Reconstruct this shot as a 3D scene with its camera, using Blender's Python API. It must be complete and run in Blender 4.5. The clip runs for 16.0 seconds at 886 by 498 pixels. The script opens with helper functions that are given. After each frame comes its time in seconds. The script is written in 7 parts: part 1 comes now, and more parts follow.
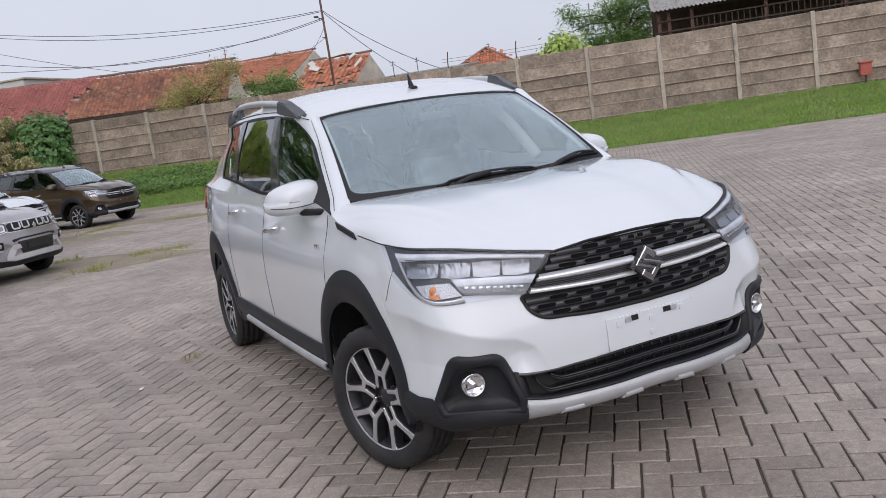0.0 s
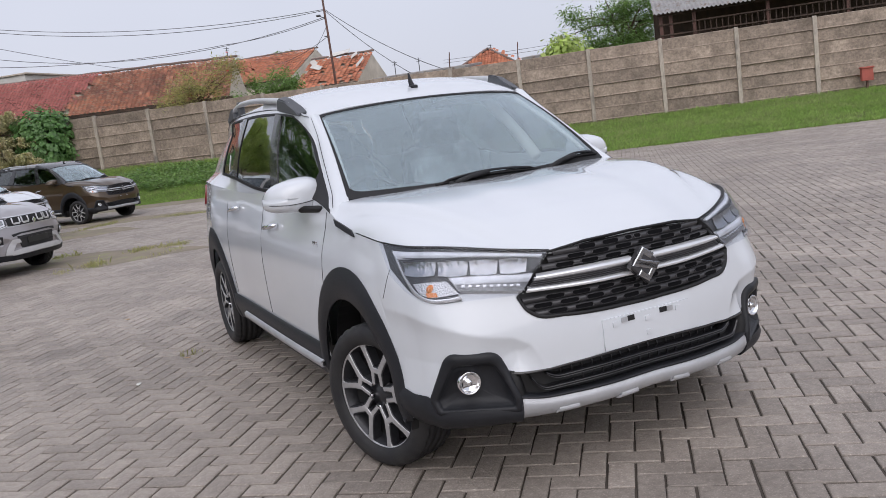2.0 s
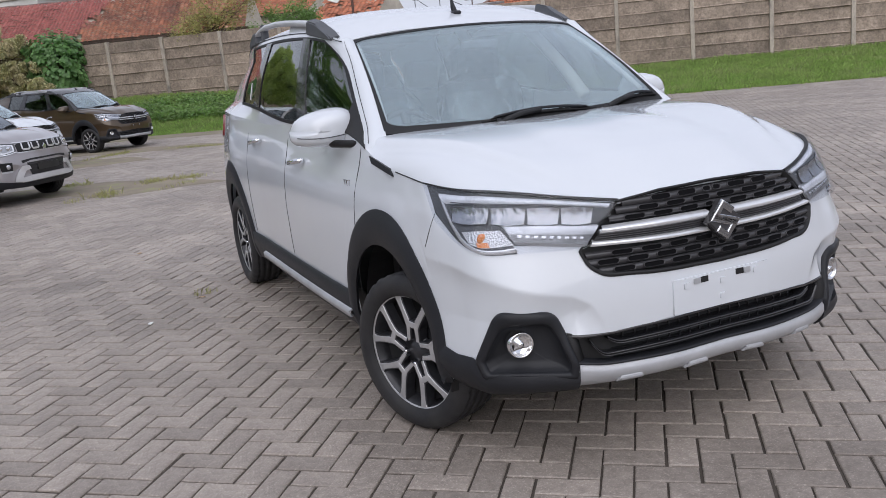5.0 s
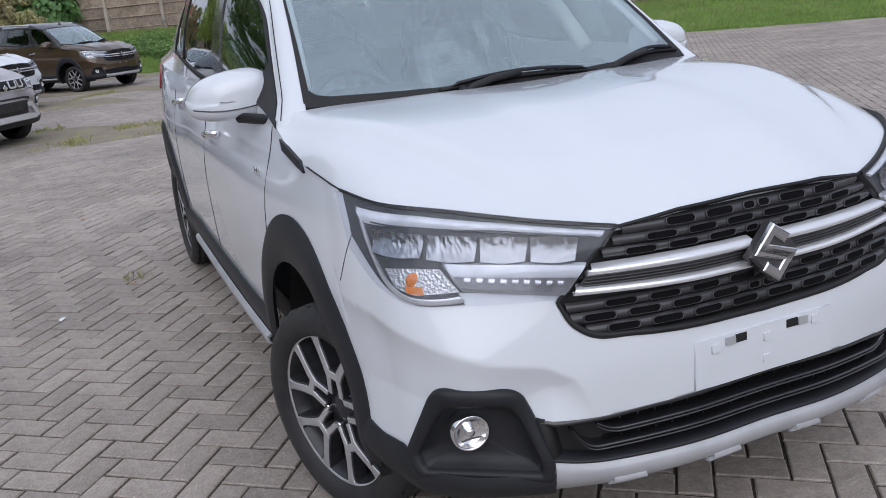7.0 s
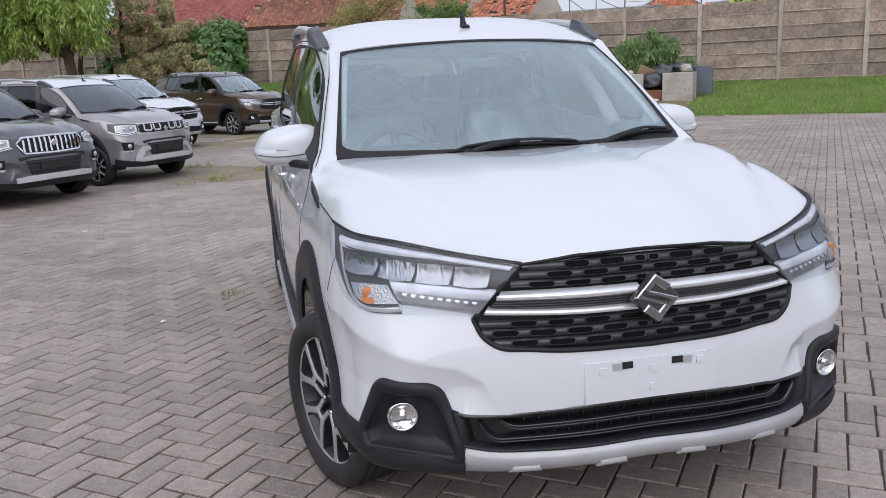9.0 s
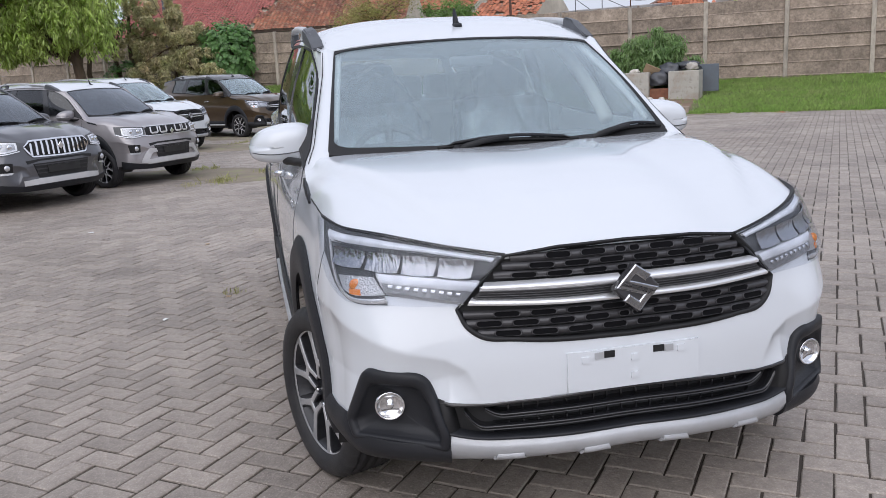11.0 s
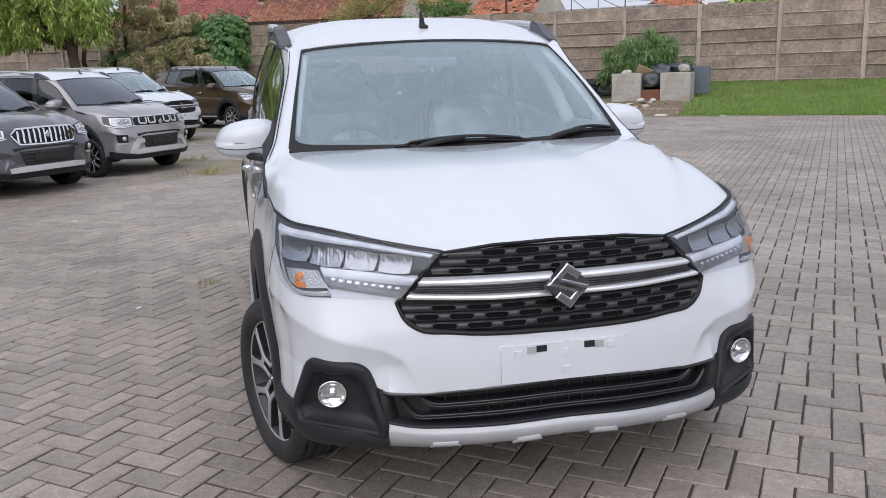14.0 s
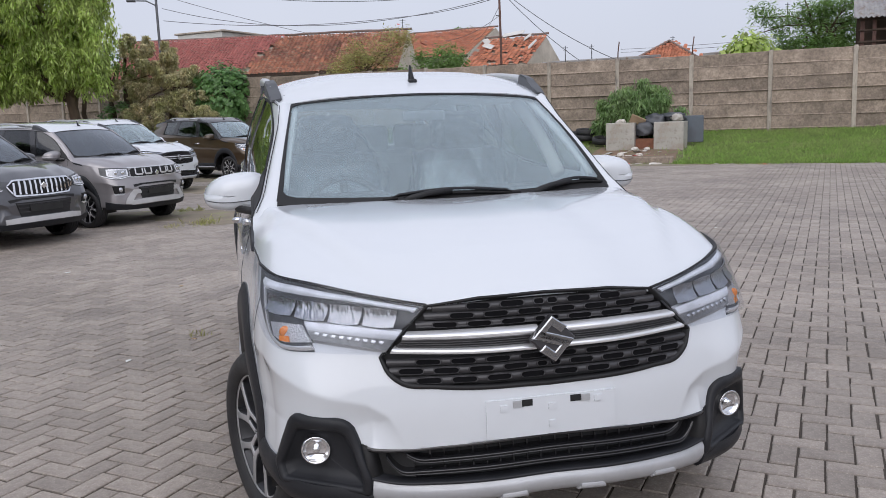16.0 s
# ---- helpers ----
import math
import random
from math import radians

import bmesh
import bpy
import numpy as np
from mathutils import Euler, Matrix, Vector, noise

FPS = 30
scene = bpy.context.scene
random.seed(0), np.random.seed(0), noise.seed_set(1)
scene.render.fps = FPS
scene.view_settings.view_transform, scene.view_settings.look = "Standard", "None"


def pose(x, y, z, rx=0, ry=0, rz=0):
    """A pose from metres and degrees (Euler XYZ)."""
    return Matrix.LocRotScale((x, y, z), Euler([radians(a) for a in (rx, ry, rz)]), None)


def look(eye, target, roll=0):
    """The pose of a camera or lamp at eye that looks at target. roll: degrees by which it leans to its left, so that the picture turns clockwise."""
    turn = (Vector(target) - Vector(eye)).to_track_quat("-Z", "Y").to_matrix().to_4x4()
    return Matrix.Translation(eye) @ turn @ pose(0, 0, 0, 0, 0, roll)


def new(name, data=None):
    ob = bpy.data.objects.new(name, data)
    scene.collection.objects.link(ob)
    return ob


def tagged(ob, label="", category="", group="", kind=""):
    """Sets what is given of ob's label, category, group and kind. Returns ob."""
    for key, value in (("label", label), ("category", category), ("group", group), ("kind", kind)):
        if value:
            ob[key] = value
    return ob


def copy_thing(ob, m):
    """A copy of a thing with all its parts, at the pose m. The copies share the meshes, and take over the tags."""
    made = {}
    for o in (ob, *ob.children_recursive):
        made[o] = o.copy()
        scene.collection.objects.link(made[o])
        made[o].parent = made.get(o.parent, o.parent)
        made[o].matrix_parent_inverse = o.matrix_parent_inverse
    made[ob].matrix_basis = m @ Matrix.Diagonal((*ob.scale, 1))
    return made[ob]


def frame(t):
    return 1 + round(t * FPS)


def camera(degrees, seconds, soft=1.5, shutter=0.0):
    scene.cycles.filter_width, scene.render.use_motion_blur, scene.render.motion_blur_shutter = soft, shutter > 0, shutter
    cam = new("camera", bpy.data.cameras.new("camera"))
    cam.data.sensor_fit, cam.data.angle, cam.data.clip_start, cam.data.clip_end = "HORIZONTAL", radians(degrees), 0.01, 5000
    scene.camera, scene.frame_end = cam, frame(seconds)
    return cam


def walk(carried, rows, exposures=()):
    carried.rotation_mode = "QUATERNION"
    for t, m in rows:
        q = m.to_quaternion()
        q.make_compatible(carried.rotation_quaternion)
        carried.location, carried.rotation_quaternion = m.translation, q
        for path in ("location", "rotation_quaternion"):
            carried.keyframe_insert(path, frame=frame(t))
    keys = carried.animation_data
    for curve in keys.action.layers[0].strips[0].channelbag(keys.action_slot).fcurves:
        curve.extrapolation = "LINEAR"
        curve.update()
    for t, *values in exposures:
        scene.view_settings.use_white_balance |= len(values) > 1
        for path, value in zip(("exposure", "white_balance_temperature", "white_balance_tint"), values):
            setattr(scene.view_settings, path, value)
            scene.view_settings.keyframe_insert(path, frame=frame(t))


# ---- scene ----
cam = camera(56.9, 16.0, soft=0.6)
PATH = [
    (0, (-1.917, -2.322, 1.375), (-1.062, -0.54, 1.068), -8.2),
    (0.5, (-1.909, -2.323, 1.371), (-1.055, -0.541, 1.066), -8.2),
    (1, (-1.922, -2.331, 1.373), (-1.07, -0.548, 1.066), -8.1),
    (1.5, (-1.93, -2.332, 1.37), (-1.077, -0.55, 1.063), -7.4),
    (2, (-1.915, -2.333, 1.367), (-1.059, -0.551, 1.061), -7.5),
    (2.5, (-1.915, -2.326, 1.364), (-1.061, -0.544, 1.057), -7.5),
    (3, (-1.912, -2.319, 1.366), (-1.057, -0.537, 1.06), -7.1),
    (3.5, (-1.912, -2.309, 1.363), (-1.057, -0.527, 1.055), -6.5),
    (4, (-1.93, -2.317, 1.365), (-1.087, -0.536, 1.025), -6.0),
    (4.2, (-1.931, -2.267, 1.36), (-1.102, -0.482, 1.007), -5.7),
    (6.3, (-1.596, -1.432, 1.32), (-0.804, 0.31, 0.739), -4.8),
    (6.5, (-1.518, -1.34, 1.339), (-0.729, 0.401, 0.751), -4.6),
    (7, (-1.322, -1.273, 1.355), (-0.566, 0.483, 0.769), -5.4),
    (7.5, (-1.116, -1.343, 1.328), (-0.565, 0.493, 0.757), -4.7),
    (8, (-1.101, -1.558, 1.336), (-0.611, 0.301, 0.784), -5.2),
    (8.5, (-1.104, -1.764, 1.383), (-0.646, 0.111, 0.861), -3.9),
    (9, (-1.054, -1.927, 1.379), (-0.586, -0.029, 0.955), -2.5),
    (9.2, (-1.032, -2.004, 1.378), (-0.558, -0.106, 0.963), -2.3),
    (11.3, (-1.001, -1.99, 1.362), (-0.557, -0.087, 0.94), -3.1),
    (11.5, (-1.02, -1.931, 1.377), (-0.572, -0.029, 0.953), -3.1),
    (12, (-1.039, -1.855, 1.376), (-0.589, 0.047, 0.952), -3.1),
    (12.5, (-1.0, -1.884, 1.371), (-0.522, 0.011, 0.946), -2.9),
    (13, (-0.938, -1.99, 1.371), (-0.455, -0.096, 0.946), -2.9),
    (13.5, (-0.894, -2.084, 1.378), (-0.408, -0.192, 0.949), -2.6),
    (14, (-0.873, -2.128, 1.379), (-0.416, -0.229, 0.948), -1.8),
    (14.5, (-0.861, -2.114, 1.397), (-0.403, -0.211, 0.986), -1.2),
    (15, (-0.851, -2.134, 1.433), (-0.393, -0.222, 1.067), -1.2),
    (15.5, (-0.839, -2.131, 1.426), (-0.371, -0.213, 1.103), -1.1),
    (16, (-0.833, -2.133, 1.393), (-0.362, -0.215, 1.077), -2.0),
]
EXPOSURES = [(0, 0.08, 6320, 14), (4.2, 0.10, 6280, 14), (6.3, 0.04, 5970, 13), (7.6, 0.04, 5970, 13), (8.5, 0.19, 6110, 13), (9.2, 0.15, 6170, 13), (11.3, 0.20, 6150, 13), (12.6, 0.20, 6170, 13), (14.6, 0.16, 6200, 13), (15.3, 0.08, 6210, 13), (16, 0.07, 6210, 13)]
walk(cam, [(t, look(eye, target, roll)) for t, eye, target, roll in PATH], EXPOSURES)

# ---------------------------------------------------------------- sky, sun, light
world = bpy.data.worlds.new("sky")
scene.world = world
world.use_nodes = True
wn, wl = world.node_tree.nodes, world.node_tree.links
wn.clear()
SUN_EL, SUN_AZ = 42, 206
w_out, w_bg = wn.new("ShaderNodeOutputWorld"), wn.new("ShaderNodeBackground")
sky = wn.new("ShaderNodeTexSky")
sky.sky_type, sky.sun_disc = "NISHITA", False
sky.sun_elevation, sky.sun_rotation = radians(SUN_EL), radians(SUN_AZ)
sky.dust_density, sky.air_density, sky.ozone_density = 4.0, 1.0, 1.0
w_mix = wn.new("ShaderNodeMix")
w_mix.data_type = "RGBA"
w_mix.inputs["Factor"].default_value = 0.86
w_noise, w_ramp = wn.new("ShaderNodeTexNoise"), wn.new("ShaderNodeValToRGB")
w_noise.inputs["Scale"].default_value, w_noise.inputs["Detail"].default_value = 1.6, 3
w_ramp.color_ramp.elements[0].color = (6.2, 6.5, 7.3, 1)
w_ramp.color_ramp.elements[1].color = (7.6, 7.8, 8.4, 1)
w_ramp.color_ramp.elements[0].position, w_ramp.color_ramp.elements[1].position = 0.3, 0.75
wl.new(w_noise.outputs["Fac"], w_ramp.inputs["Fac"])
wl.new(sky.outputs["Color"], w_mix.inputs["A"])
wl.new(w_ramp.outputs["Color"], w_mix.inputs["B"])
# an overcast sky is brighter overhead than at its rim
w_co, w_sep, w_rng = wn.new("ShaderNodeTexCoord"), wn.new("ShaderNodeSeparateXYZ"), wn.new("ShaderNodeMapRange")
wl.new(w_co.outputs["Generated"], w_sep.inputs["Vector"])
wl.new(w_sep.outputs["Z"], w_rng.inputs["Value"])
w_rng.inputs["To Min"].default_value, w_rng.inputs["To Max"].default_value = 0.099, 0.114
wl.new(w_mix.outputs["Result"], w_bg.inputs["Color"])
wl.new(w_rng.outputs["Result"], w_bg.inputs["Strength"])
wl.new(w_bg.outputs["Background"], w_out.inputs["Surface"])

sun = new("sun", bpy.data.lights.new("sun", "SUN"))
sun.data.energy, sun.data.angle, sun.data.color = 1.5, radians(84), (1.0, 0.96, 0.9)
az = radians(SUN_AZ)
sun.matrix_world = look((0, 0, 30), Vector((0, 0, 30)) - Vector((math.sin(az) * math.cos(radians(SUN_EL)), math.cos(az) * math.cos(radians(SUN_EL)), math.sin(radians(SUN_EL)))))


# ---------------------------------------------------------------- materials
def mat(name, base, rough=0.6, metal=0.0, base2=None, scale=8.0, bump=0.0, bump_scale=60.0, coat=0.0, speck=None, speck_scale=200.0, spread=0.0, spec=0.5, detail=6, stretch=None, stain=None, shift=False, grit=None):
    """A surface with variation at two scales, optional fine relief, and a change of tone from object to object or piece to piece; shift gives every object its own stretch of the pattern."""
    m = bpy.data.materials.new(name)
    m.use_nodes = True
    n, l = m.node_tree.nodes, m.node_tree.links
    b = n["Principled BSDF"]
    b.inputs["Roughness"].default_value, b.inputs["Metallic"].default_value = rough, metal
    b.inputs["Coat Weight"].default_value, b.inputs["Coat Roughness"].default_value = coat, 0.04
    b.inputs["Specular IOR Level"].default_value = spec
    co = n.new("ShaderNodeTexCoord")
    vec = co.outputs["Object"]
    if shift:
        own, far, add_v = n.new("ShaderNodeObjectInfo"), n.new("ShaderNodeVectorMath"), n.new("ShaderNodeVectorMath")
        far.operation, far.inputs[1].default_value = "SCALE", (0, 0, 0)
        far.inputs["Scale"].default_value = 90
        cmb = n.new("ShaderNodeCombineXYZ")
        for k in range(3):
            l.new(own.outputs["Random"], cmb.inputs[k])
        l.new(cmb.outputs["Vector"], far.inputs[0])
        l.new(vec, add_v.inputs[0])
        l.new(far.outputs["Vector"], add_v.inputs[1])
        vec = add_v.outputs["Vector"]
    if stretch:
        mp = n.new("ShaderNodeMapping")
        mp.inputs["Scale"].default_value = stretch
        l.new(vec, mp.inputs["Vector"])
        vec = mp.outputs["Vector"]
    t = n.new("ShaderNodeTexNoise")
    t.inputs["Scale"].default_value, t.inputs["Detail"].default_value, t.inputs["Roughness"].default_value = scale, detail, 0.6
    l.new(vec, t.inputs["Vector"])
    mix = n.new("ShaderNodeMix")
    mix.data_type = "RGBA"
    mix.inputs["A"].default_value = (*base, 1)
    mix.inputs["B"].default_value = (*(base2 or tuple(c * 0.9 for c in base)), 1)
    rng = n.new("ShaderNodeMapRange")
    rng.inputs["From Min"].default_value, rng.inputs["From Max"].default_value = 0.35, 0.68
    l.new(t.outputs["Fac"], rng.inputs["Value"])
    l.new(rng.outputs["Result"], mix.inputs["Factor"])
    col = mix.outputs["Result"]
    if speck:
        t2 = n.new("ShaderNodeTexNoise")
        t2.inputs["Scale"].default_value, t2.inputs["Detail"].default_value = speck_scale, 2
        l.new(vec, t2.inputs["Vector"])
        r2 = n.new("ShaderNodeMapRange")
        r2.inputs["From Min"].default_value, r2.inputs["From Max"].default_value = 0.55, 0.72
        l.new(t2.outputs["Fac"], r2.inputs["Value"])
        mx = n.new("ShaderNodeMix")
        mx.data_type = "RGBA"
        mx.inputs["B"].default_value = (*speck, 1)
        l.new(r2.outputs["Result"], mx.inputs["Factor"])
        l.new(col, mx.inputs["A"])
        col = mx.outputs["Result"]
    if stain:
        # broad irregular dirt
        t4, r4, m4 = n.new("ShaderNodeTexNoise"), n.new("ShaderNodeMapRange"), n.new("ShaderNodeMix")
        t4.inputs["Scale"].default_value, t4.inputs["Detail"].default_value, t4.inputs["Roughness"].default_value = stain[1], 7, 0.65
        l.new(vec, t4.inputs["Vector"])
        r4.inputs["From Min"].default_value, r4.inputs["From Max"].default_value, r4.inputs["To Max"].default_value = 0.50, 0.70, 0.75
        l.new(t4.outputs["Fac"], r4.inputs["Value"])
        m4.data_type = "RGBA"
        m4.inputs["B"].default_value = (*stain[0], 1)
        l.new(r4.outputs["Result"], m4.inputs["Factor"])
        l.new(col, m4.inputs["A"])
        col = m4.outputs["Result"]
    if grit:
        t5, r5, h5 = n.new("ShaderNodeTexNoise"), n.new("ShaderNodeMapRange"), n.new("ShaderNodeHueSaturation")
        t5.inputs["Scale"].default_value, t5.inputs["Detail"].default_value, t5.inputs["Roughness"].default_value = grit[0], 8, 0.75
        l.new(vec, t5.inputs["Vector"])
        r5.inputs["From Min"].default_value, r5.inputs["From Max"].default_value = 0.32, 0.68
        r5.inputs["To Min"].default_value, r5.inputs["To Max"].default_value = 1 - grit[1], 1 + grit[1]
        l.new(t5.outputs["Fac"], r5.inputs["Value"])
        l.new(r5.outputs["Result"], h5.inputs["Value"])
        l.new(col, h5.inputs["Color"])
        col = h5.outputs["Color"]
    if spread:
        oi, ge = n.new("ShaderNodeObjectInfo"), n.new("ShaderNodeNewGeometry")
        add = n.new("ShaderNodeMath")
        add.operation = "ADD"
        fr = n.new("ShaderNodeMath")
        fr.operation = "FRACT"
        l.new(oi.outputs["Random"], add.inputs[0])
        l.new(ge.outputs["Random Per Island"], add.inputs[1])
        l.new(add.outputs[0], fr.inputs[0])
        r3 = n.new("ShaderNodeMapRange")
        r3.inputs["To Min"].default_value, r3.inputs["To Max"].default_value = 1 - spread, 1 + spread
        l.new(fr.outputs[0], r3.inputs["Value"])
        hs = n.new("ShaderNodeHueSaturation")
        l.new(r3.outputs["Result"], hs.inputs["Value"])
        l.new(col, hs.inputs["Color"])
        col = hs.outputs["Color"]
    l.new(col, b.inputs["Base Color"])
    if bump:
        t3, bu = n.new("ShaderNodeTexNoise"), n.new("ShaderNodeBump")
        t3.inputs["Scale"].default_value, t3.inputs["Detail"].default_value = bump_scale, 4
        l.new(vec, t3.inputs["Vector"])
        bu.inputs["Strength"].default_value, bu.inputs["Distance"].default_value = bump, 0.01
        l.new(t3.outputs["Fac"], bu.inputs["Height"])
        l.new(bu.outputs["Normal"], b.inputs["Normal"])
    return m


def glass(name, tint, gloss=0.06, rough=0.0, haze=0.0, haze_colour=(0.7, 0.74, 0.78), shine=(1, 1, 1), power=4.0):
    """A thin pane: it lets light through with a tint, mirrors more the flatter one looks along it, and may carry haze,
    a pale diffuse veil that stands in for mirrored sky.
    """
    m = bpy.data.materials.new(name)
    m.use_nodes = True
    n, l = m.node_tree.nodes, m.node_tree.links
    n.clear()
    out, tr, gl, mx, lw = (n.new("ShaderNode" + k) for k in ("OutputMaterial", "BsdfTransparent", "BsdfGlossy", "MixShader", "LayerWeight"))
    tr.inputs["Color"].default_value = (*tint, 1)
    gl.inputs["Roughness"].default_value = rough
    gl.inputs["Color"].default_value = (*shine, 1)
    lw.inputs["Blend"].default_value = 0.5
    pw, sc = n.new("ShaderNodeMath"), n.new("ShaderNodeMapRange")
    pw.operation, pw.inputs[1].default_value = "POWER", power
    sc.inputs["To Min"].default_value, sc.inputs["To Max"].default_value = gloss, 1.0
    l.new(lw.outputs["Facing"], pw.inputs[0])
    l.new(pw.outputs[0], sc.inputs["Value"])
    under = tr.outputs["BSDF"]
    if haze:
        df, hz, nz, rg = (n.new("ShaderNode" + k) for k in ("BsdfDiffuse", "MixShader", "TexNoise", "MapRange"))
        df.inputs["Color"].default_value = (*haze_colour, 1)
        nz.inputs["Scale"].default_value, nz.inputs["Detail"].default_value = 3.5, 4
        rg.inputs["To Min"].default_value, rg.inputs["To Max"].default_value = haze * 0.75, haze * 1.25
        l.new(nz.outputs["Fac"], rg.inputs["Value"])
        l.new(rg.outputs["Result"], hz.inputs["Fac"])
        l.new(under, hz.inputs[1])
        l.new(df.outputs["BSDF"], hz.inputs[2])
        under = hz.outputs["Shader"]
    l.new(sc.outputs["Result"], mx.inputs["Fac"])
    l.new(under, mx.inputs[1])
    l.new(gl.outputs["BSDF"], mx.inputs[2])
    l.new(mx.outputs["Shader"], out.inputs["Surface"])
    return m


PAINT_WHITE = mat("paint_white", (0.655, 0.685, 0.725), 0.24, base2=(0.635, 0.665, 0.705), scale=1.5, coat=1.0, spec=0.4)
PAINT_BROWN = mat("paint_brown", (0.074, 0.047, 0.023), 0.3, 0.4, base2=(0.060, 0.037, 0.018), scale=2, coat=1.0)
PAINT_SILVER = mat("paint_silver", (0.345, 0.328, 0.336), 0.3, 0.45, base2=(0.32, 0.304, 0.312), scale=2, coat=1.0)
PAINT_GREY = mat("paint_grey", (0.105, 0.105, 0.115), 0.28, 0.45, base2=(0.07, 0.07, 0.078), scale=2, coat=1.0)
PAINT_BLACK = mat("paint_black", (0.02, 0.02, 0.022), 0.25, base2=(0.025, 0.025, 0.028), coat=0.6)
CLADDING = mat("black_plastic", (0.019, 0.020, 0.024), 0.46, base2=(0.014, 0.015, 0.018), scale=5, bump=0.08, bump_scale=700, spec=0.32)
GRILLE_PLASTIC = mat("grille_plastic", (0.052, 0.051, 0.055), 0.24, base2=(0.042, 0.041, 0.044), scale=20)
INTAKE_GLOSS = mat("intake_gloss", (0.012, 0.012, 0.014), 0.18, base2=(0.016, 0.016, 0.018), scale=12, coat=0.6)
SLOT_SHADE = mat("slot_shade", (0.008, 0.008, 0.009), 0.9, base2=(0.006, 0.006, 0.007), scale=12, spec=0.05)
DEEP_BLACK = mat("deep_black", (0.006, 0.006, 0.007), 0.6, base2=(0.009, 0.009, 0.010), scale=12)
CHROME = mat("chrome", (0.80, 0.81, 0.83), 0.08, 1.0, base2=(0.74, 0.75, 0.78), scale=10)
SATIN_METAL = mat("satin_silver", (0.41, 0.42, 0.44), 0.42, 0.35, base2=(0.52, 0.53, 0.55), scale=6, coat=0.3)
SKID_PALE = mat("skid_silver", (0.56, 0.555, 0.56), 0.45, 0.2, base2=(0.48, 0.475, 0.48), scale=6)
RIM_FACE = mat("machined_rim", (0.52, 0.52, 0.53), 0.3, 0.5, base2=(0.40, 0.40, 0.41), scale=15)
RIM_DARK = mat("dark_rim", (0.045, 0.046, 0.052), 0.35, 0.3, base2=(0.022, 0.022, 0.025), scale=15)
RUBBER = mat("rubber", (0.026, 0.026, 0.029), 0.5, base2=(0.040, 0.039, 0.039), scale=9, bump=0.1, bump_scale=220, spec=0.2)
REFLECTOR = mat("lamp_reflector", (0.72, 0.73, 0.75), 0.2, 0.7, base2=(0.55, 0.56, 0.59), scale=30)
LAMP_DARK = mat("lamp_housing", (0.085, 0.088, 0.095), 0.4, 0.0, base2=(0.062, 0.065, 0.070), scale=25)
LAMP_CLEAR = glass("lamp_lens", (0.92, 0.93, 0.95), 0.015, power=14.0)


def faceted(name, base, scale, rough=0.12, stretch=(1, 1, 1), strength=1.0):
    """Bright metal pressed into small flat facets, as in a lamp's bowl."""
    m = mat(name, base, rough, 1.0, base2=tuple(c * .8 for c in base), scale=scale * .4)
    n, l = m.node_tree.nodes, m.node_tree.links
    b = n["Principled BSDF"]
    co, mp, vo, bu = n.new("ShaderNodeTexCoord"), n.new("ShaderNodeMapping"), n.new("ShaderNodeTexVoronoi"), n.new("ShaderNodeBump")
    mp.inputs["Scale"].default_value = stretch
    vo.inputs["Scale"].default_value = scale
    bu.inputs["Strength"].default_value, bu.inputs["Distance"].default_value = strength, .02
    l.new(co.outputs["Object"], mp.inputs["Vector"])
    l.new(mp.outputs["Vector"], vo.inputs["Vector"])
    l.new(vo.outputs["Distance"], bu.inputs["Height"])
    l.new(bu.outputs["Normal"], b.inputs["Normal"])
    return m


LAMP_FACET = faceted("lamp_facets", (0.46, 0.465, 0.48), 60, .26, (1.9, 1, .6), .20)
FOG_FACET = faceted("fog_facets", (0.86, 0.86, 0.87), 42, .28, (1, 1, 1), .5)
LAMP_FINE = faceted("lamp_fine_facets", (0.74, 0.74, 0.75), 150, .36, (1, 1, 1), .25)
WHITE_LENS = mat("white_lens", (0.82, 0.84, 0.88), 0.18, 0.1, base2=(0.62, 0.64, 0.68), scale=20, coat=0.6)
AMBER = mat("amber", (0.80, 0.30, 0.08), 0.2, base2=(0.66, 0.18, 0.03), scale=60, coat=0.8)
TAIL_RED = mat("tail_red", (0.20, 0.012, 0.015), 0.15, base2=(0.12, 0.01, 0.01), coat=1)
SCREEN_GLASS = glass("windscreen_glass", (0.93, 0.99, 1.0), 0.105, haze=0.10, haze_colour=(0.66, 0.78, 0.84), shine=(.90, .97, 1))
TINTED_SCREEN = glass("tinted_screen", (0.34, 0.37, 0.42), 0.10, haze=0.05, shine=(.9, .95, 1))
LAMP_GREY = mat("lamp_bowl", (0.46, 0.47, 0.49), 0.25, 0.7, base2=(0.32, 0.33, 0.35), scale=30)
TRAY_GREY = mat("lamp_tray", (0.28, 0.285, 0.295), 0.3, 0.3, base2=(0.18, 0.184, 0.19), scale=40)
CHROME_PALE = mat("pale_chrome", (0.82, 0.83, 0.85), 0.22, 0.6, base2=(0.76, 0.77, 0.79), scale=10)
# chrome darkened in its colour for the dark ground the emblem mirrors
EMBLEM_CHROME = mat("emblem_chrome", (0.58, 0.59, 0.61), 0.16, 0.95, base2=(0.52, 0.53, 0.55), scale=10)
RAIL_FOOT = mat("rail_foot_plastic", (0.085, 0.09, 0.10), 0.5, base2=(0.07, 0.074, 0.082), scale=8)
RAIL_SILVER = mat("rail_silver", (0.55, 0.56, 0.58), 0.35, 0.3, base2=(0.48, 0.49, 0.51), scale=8)
REAR_GLASS = glass("rear_glass", (0.62, 0.66, 0.64), 0.06)
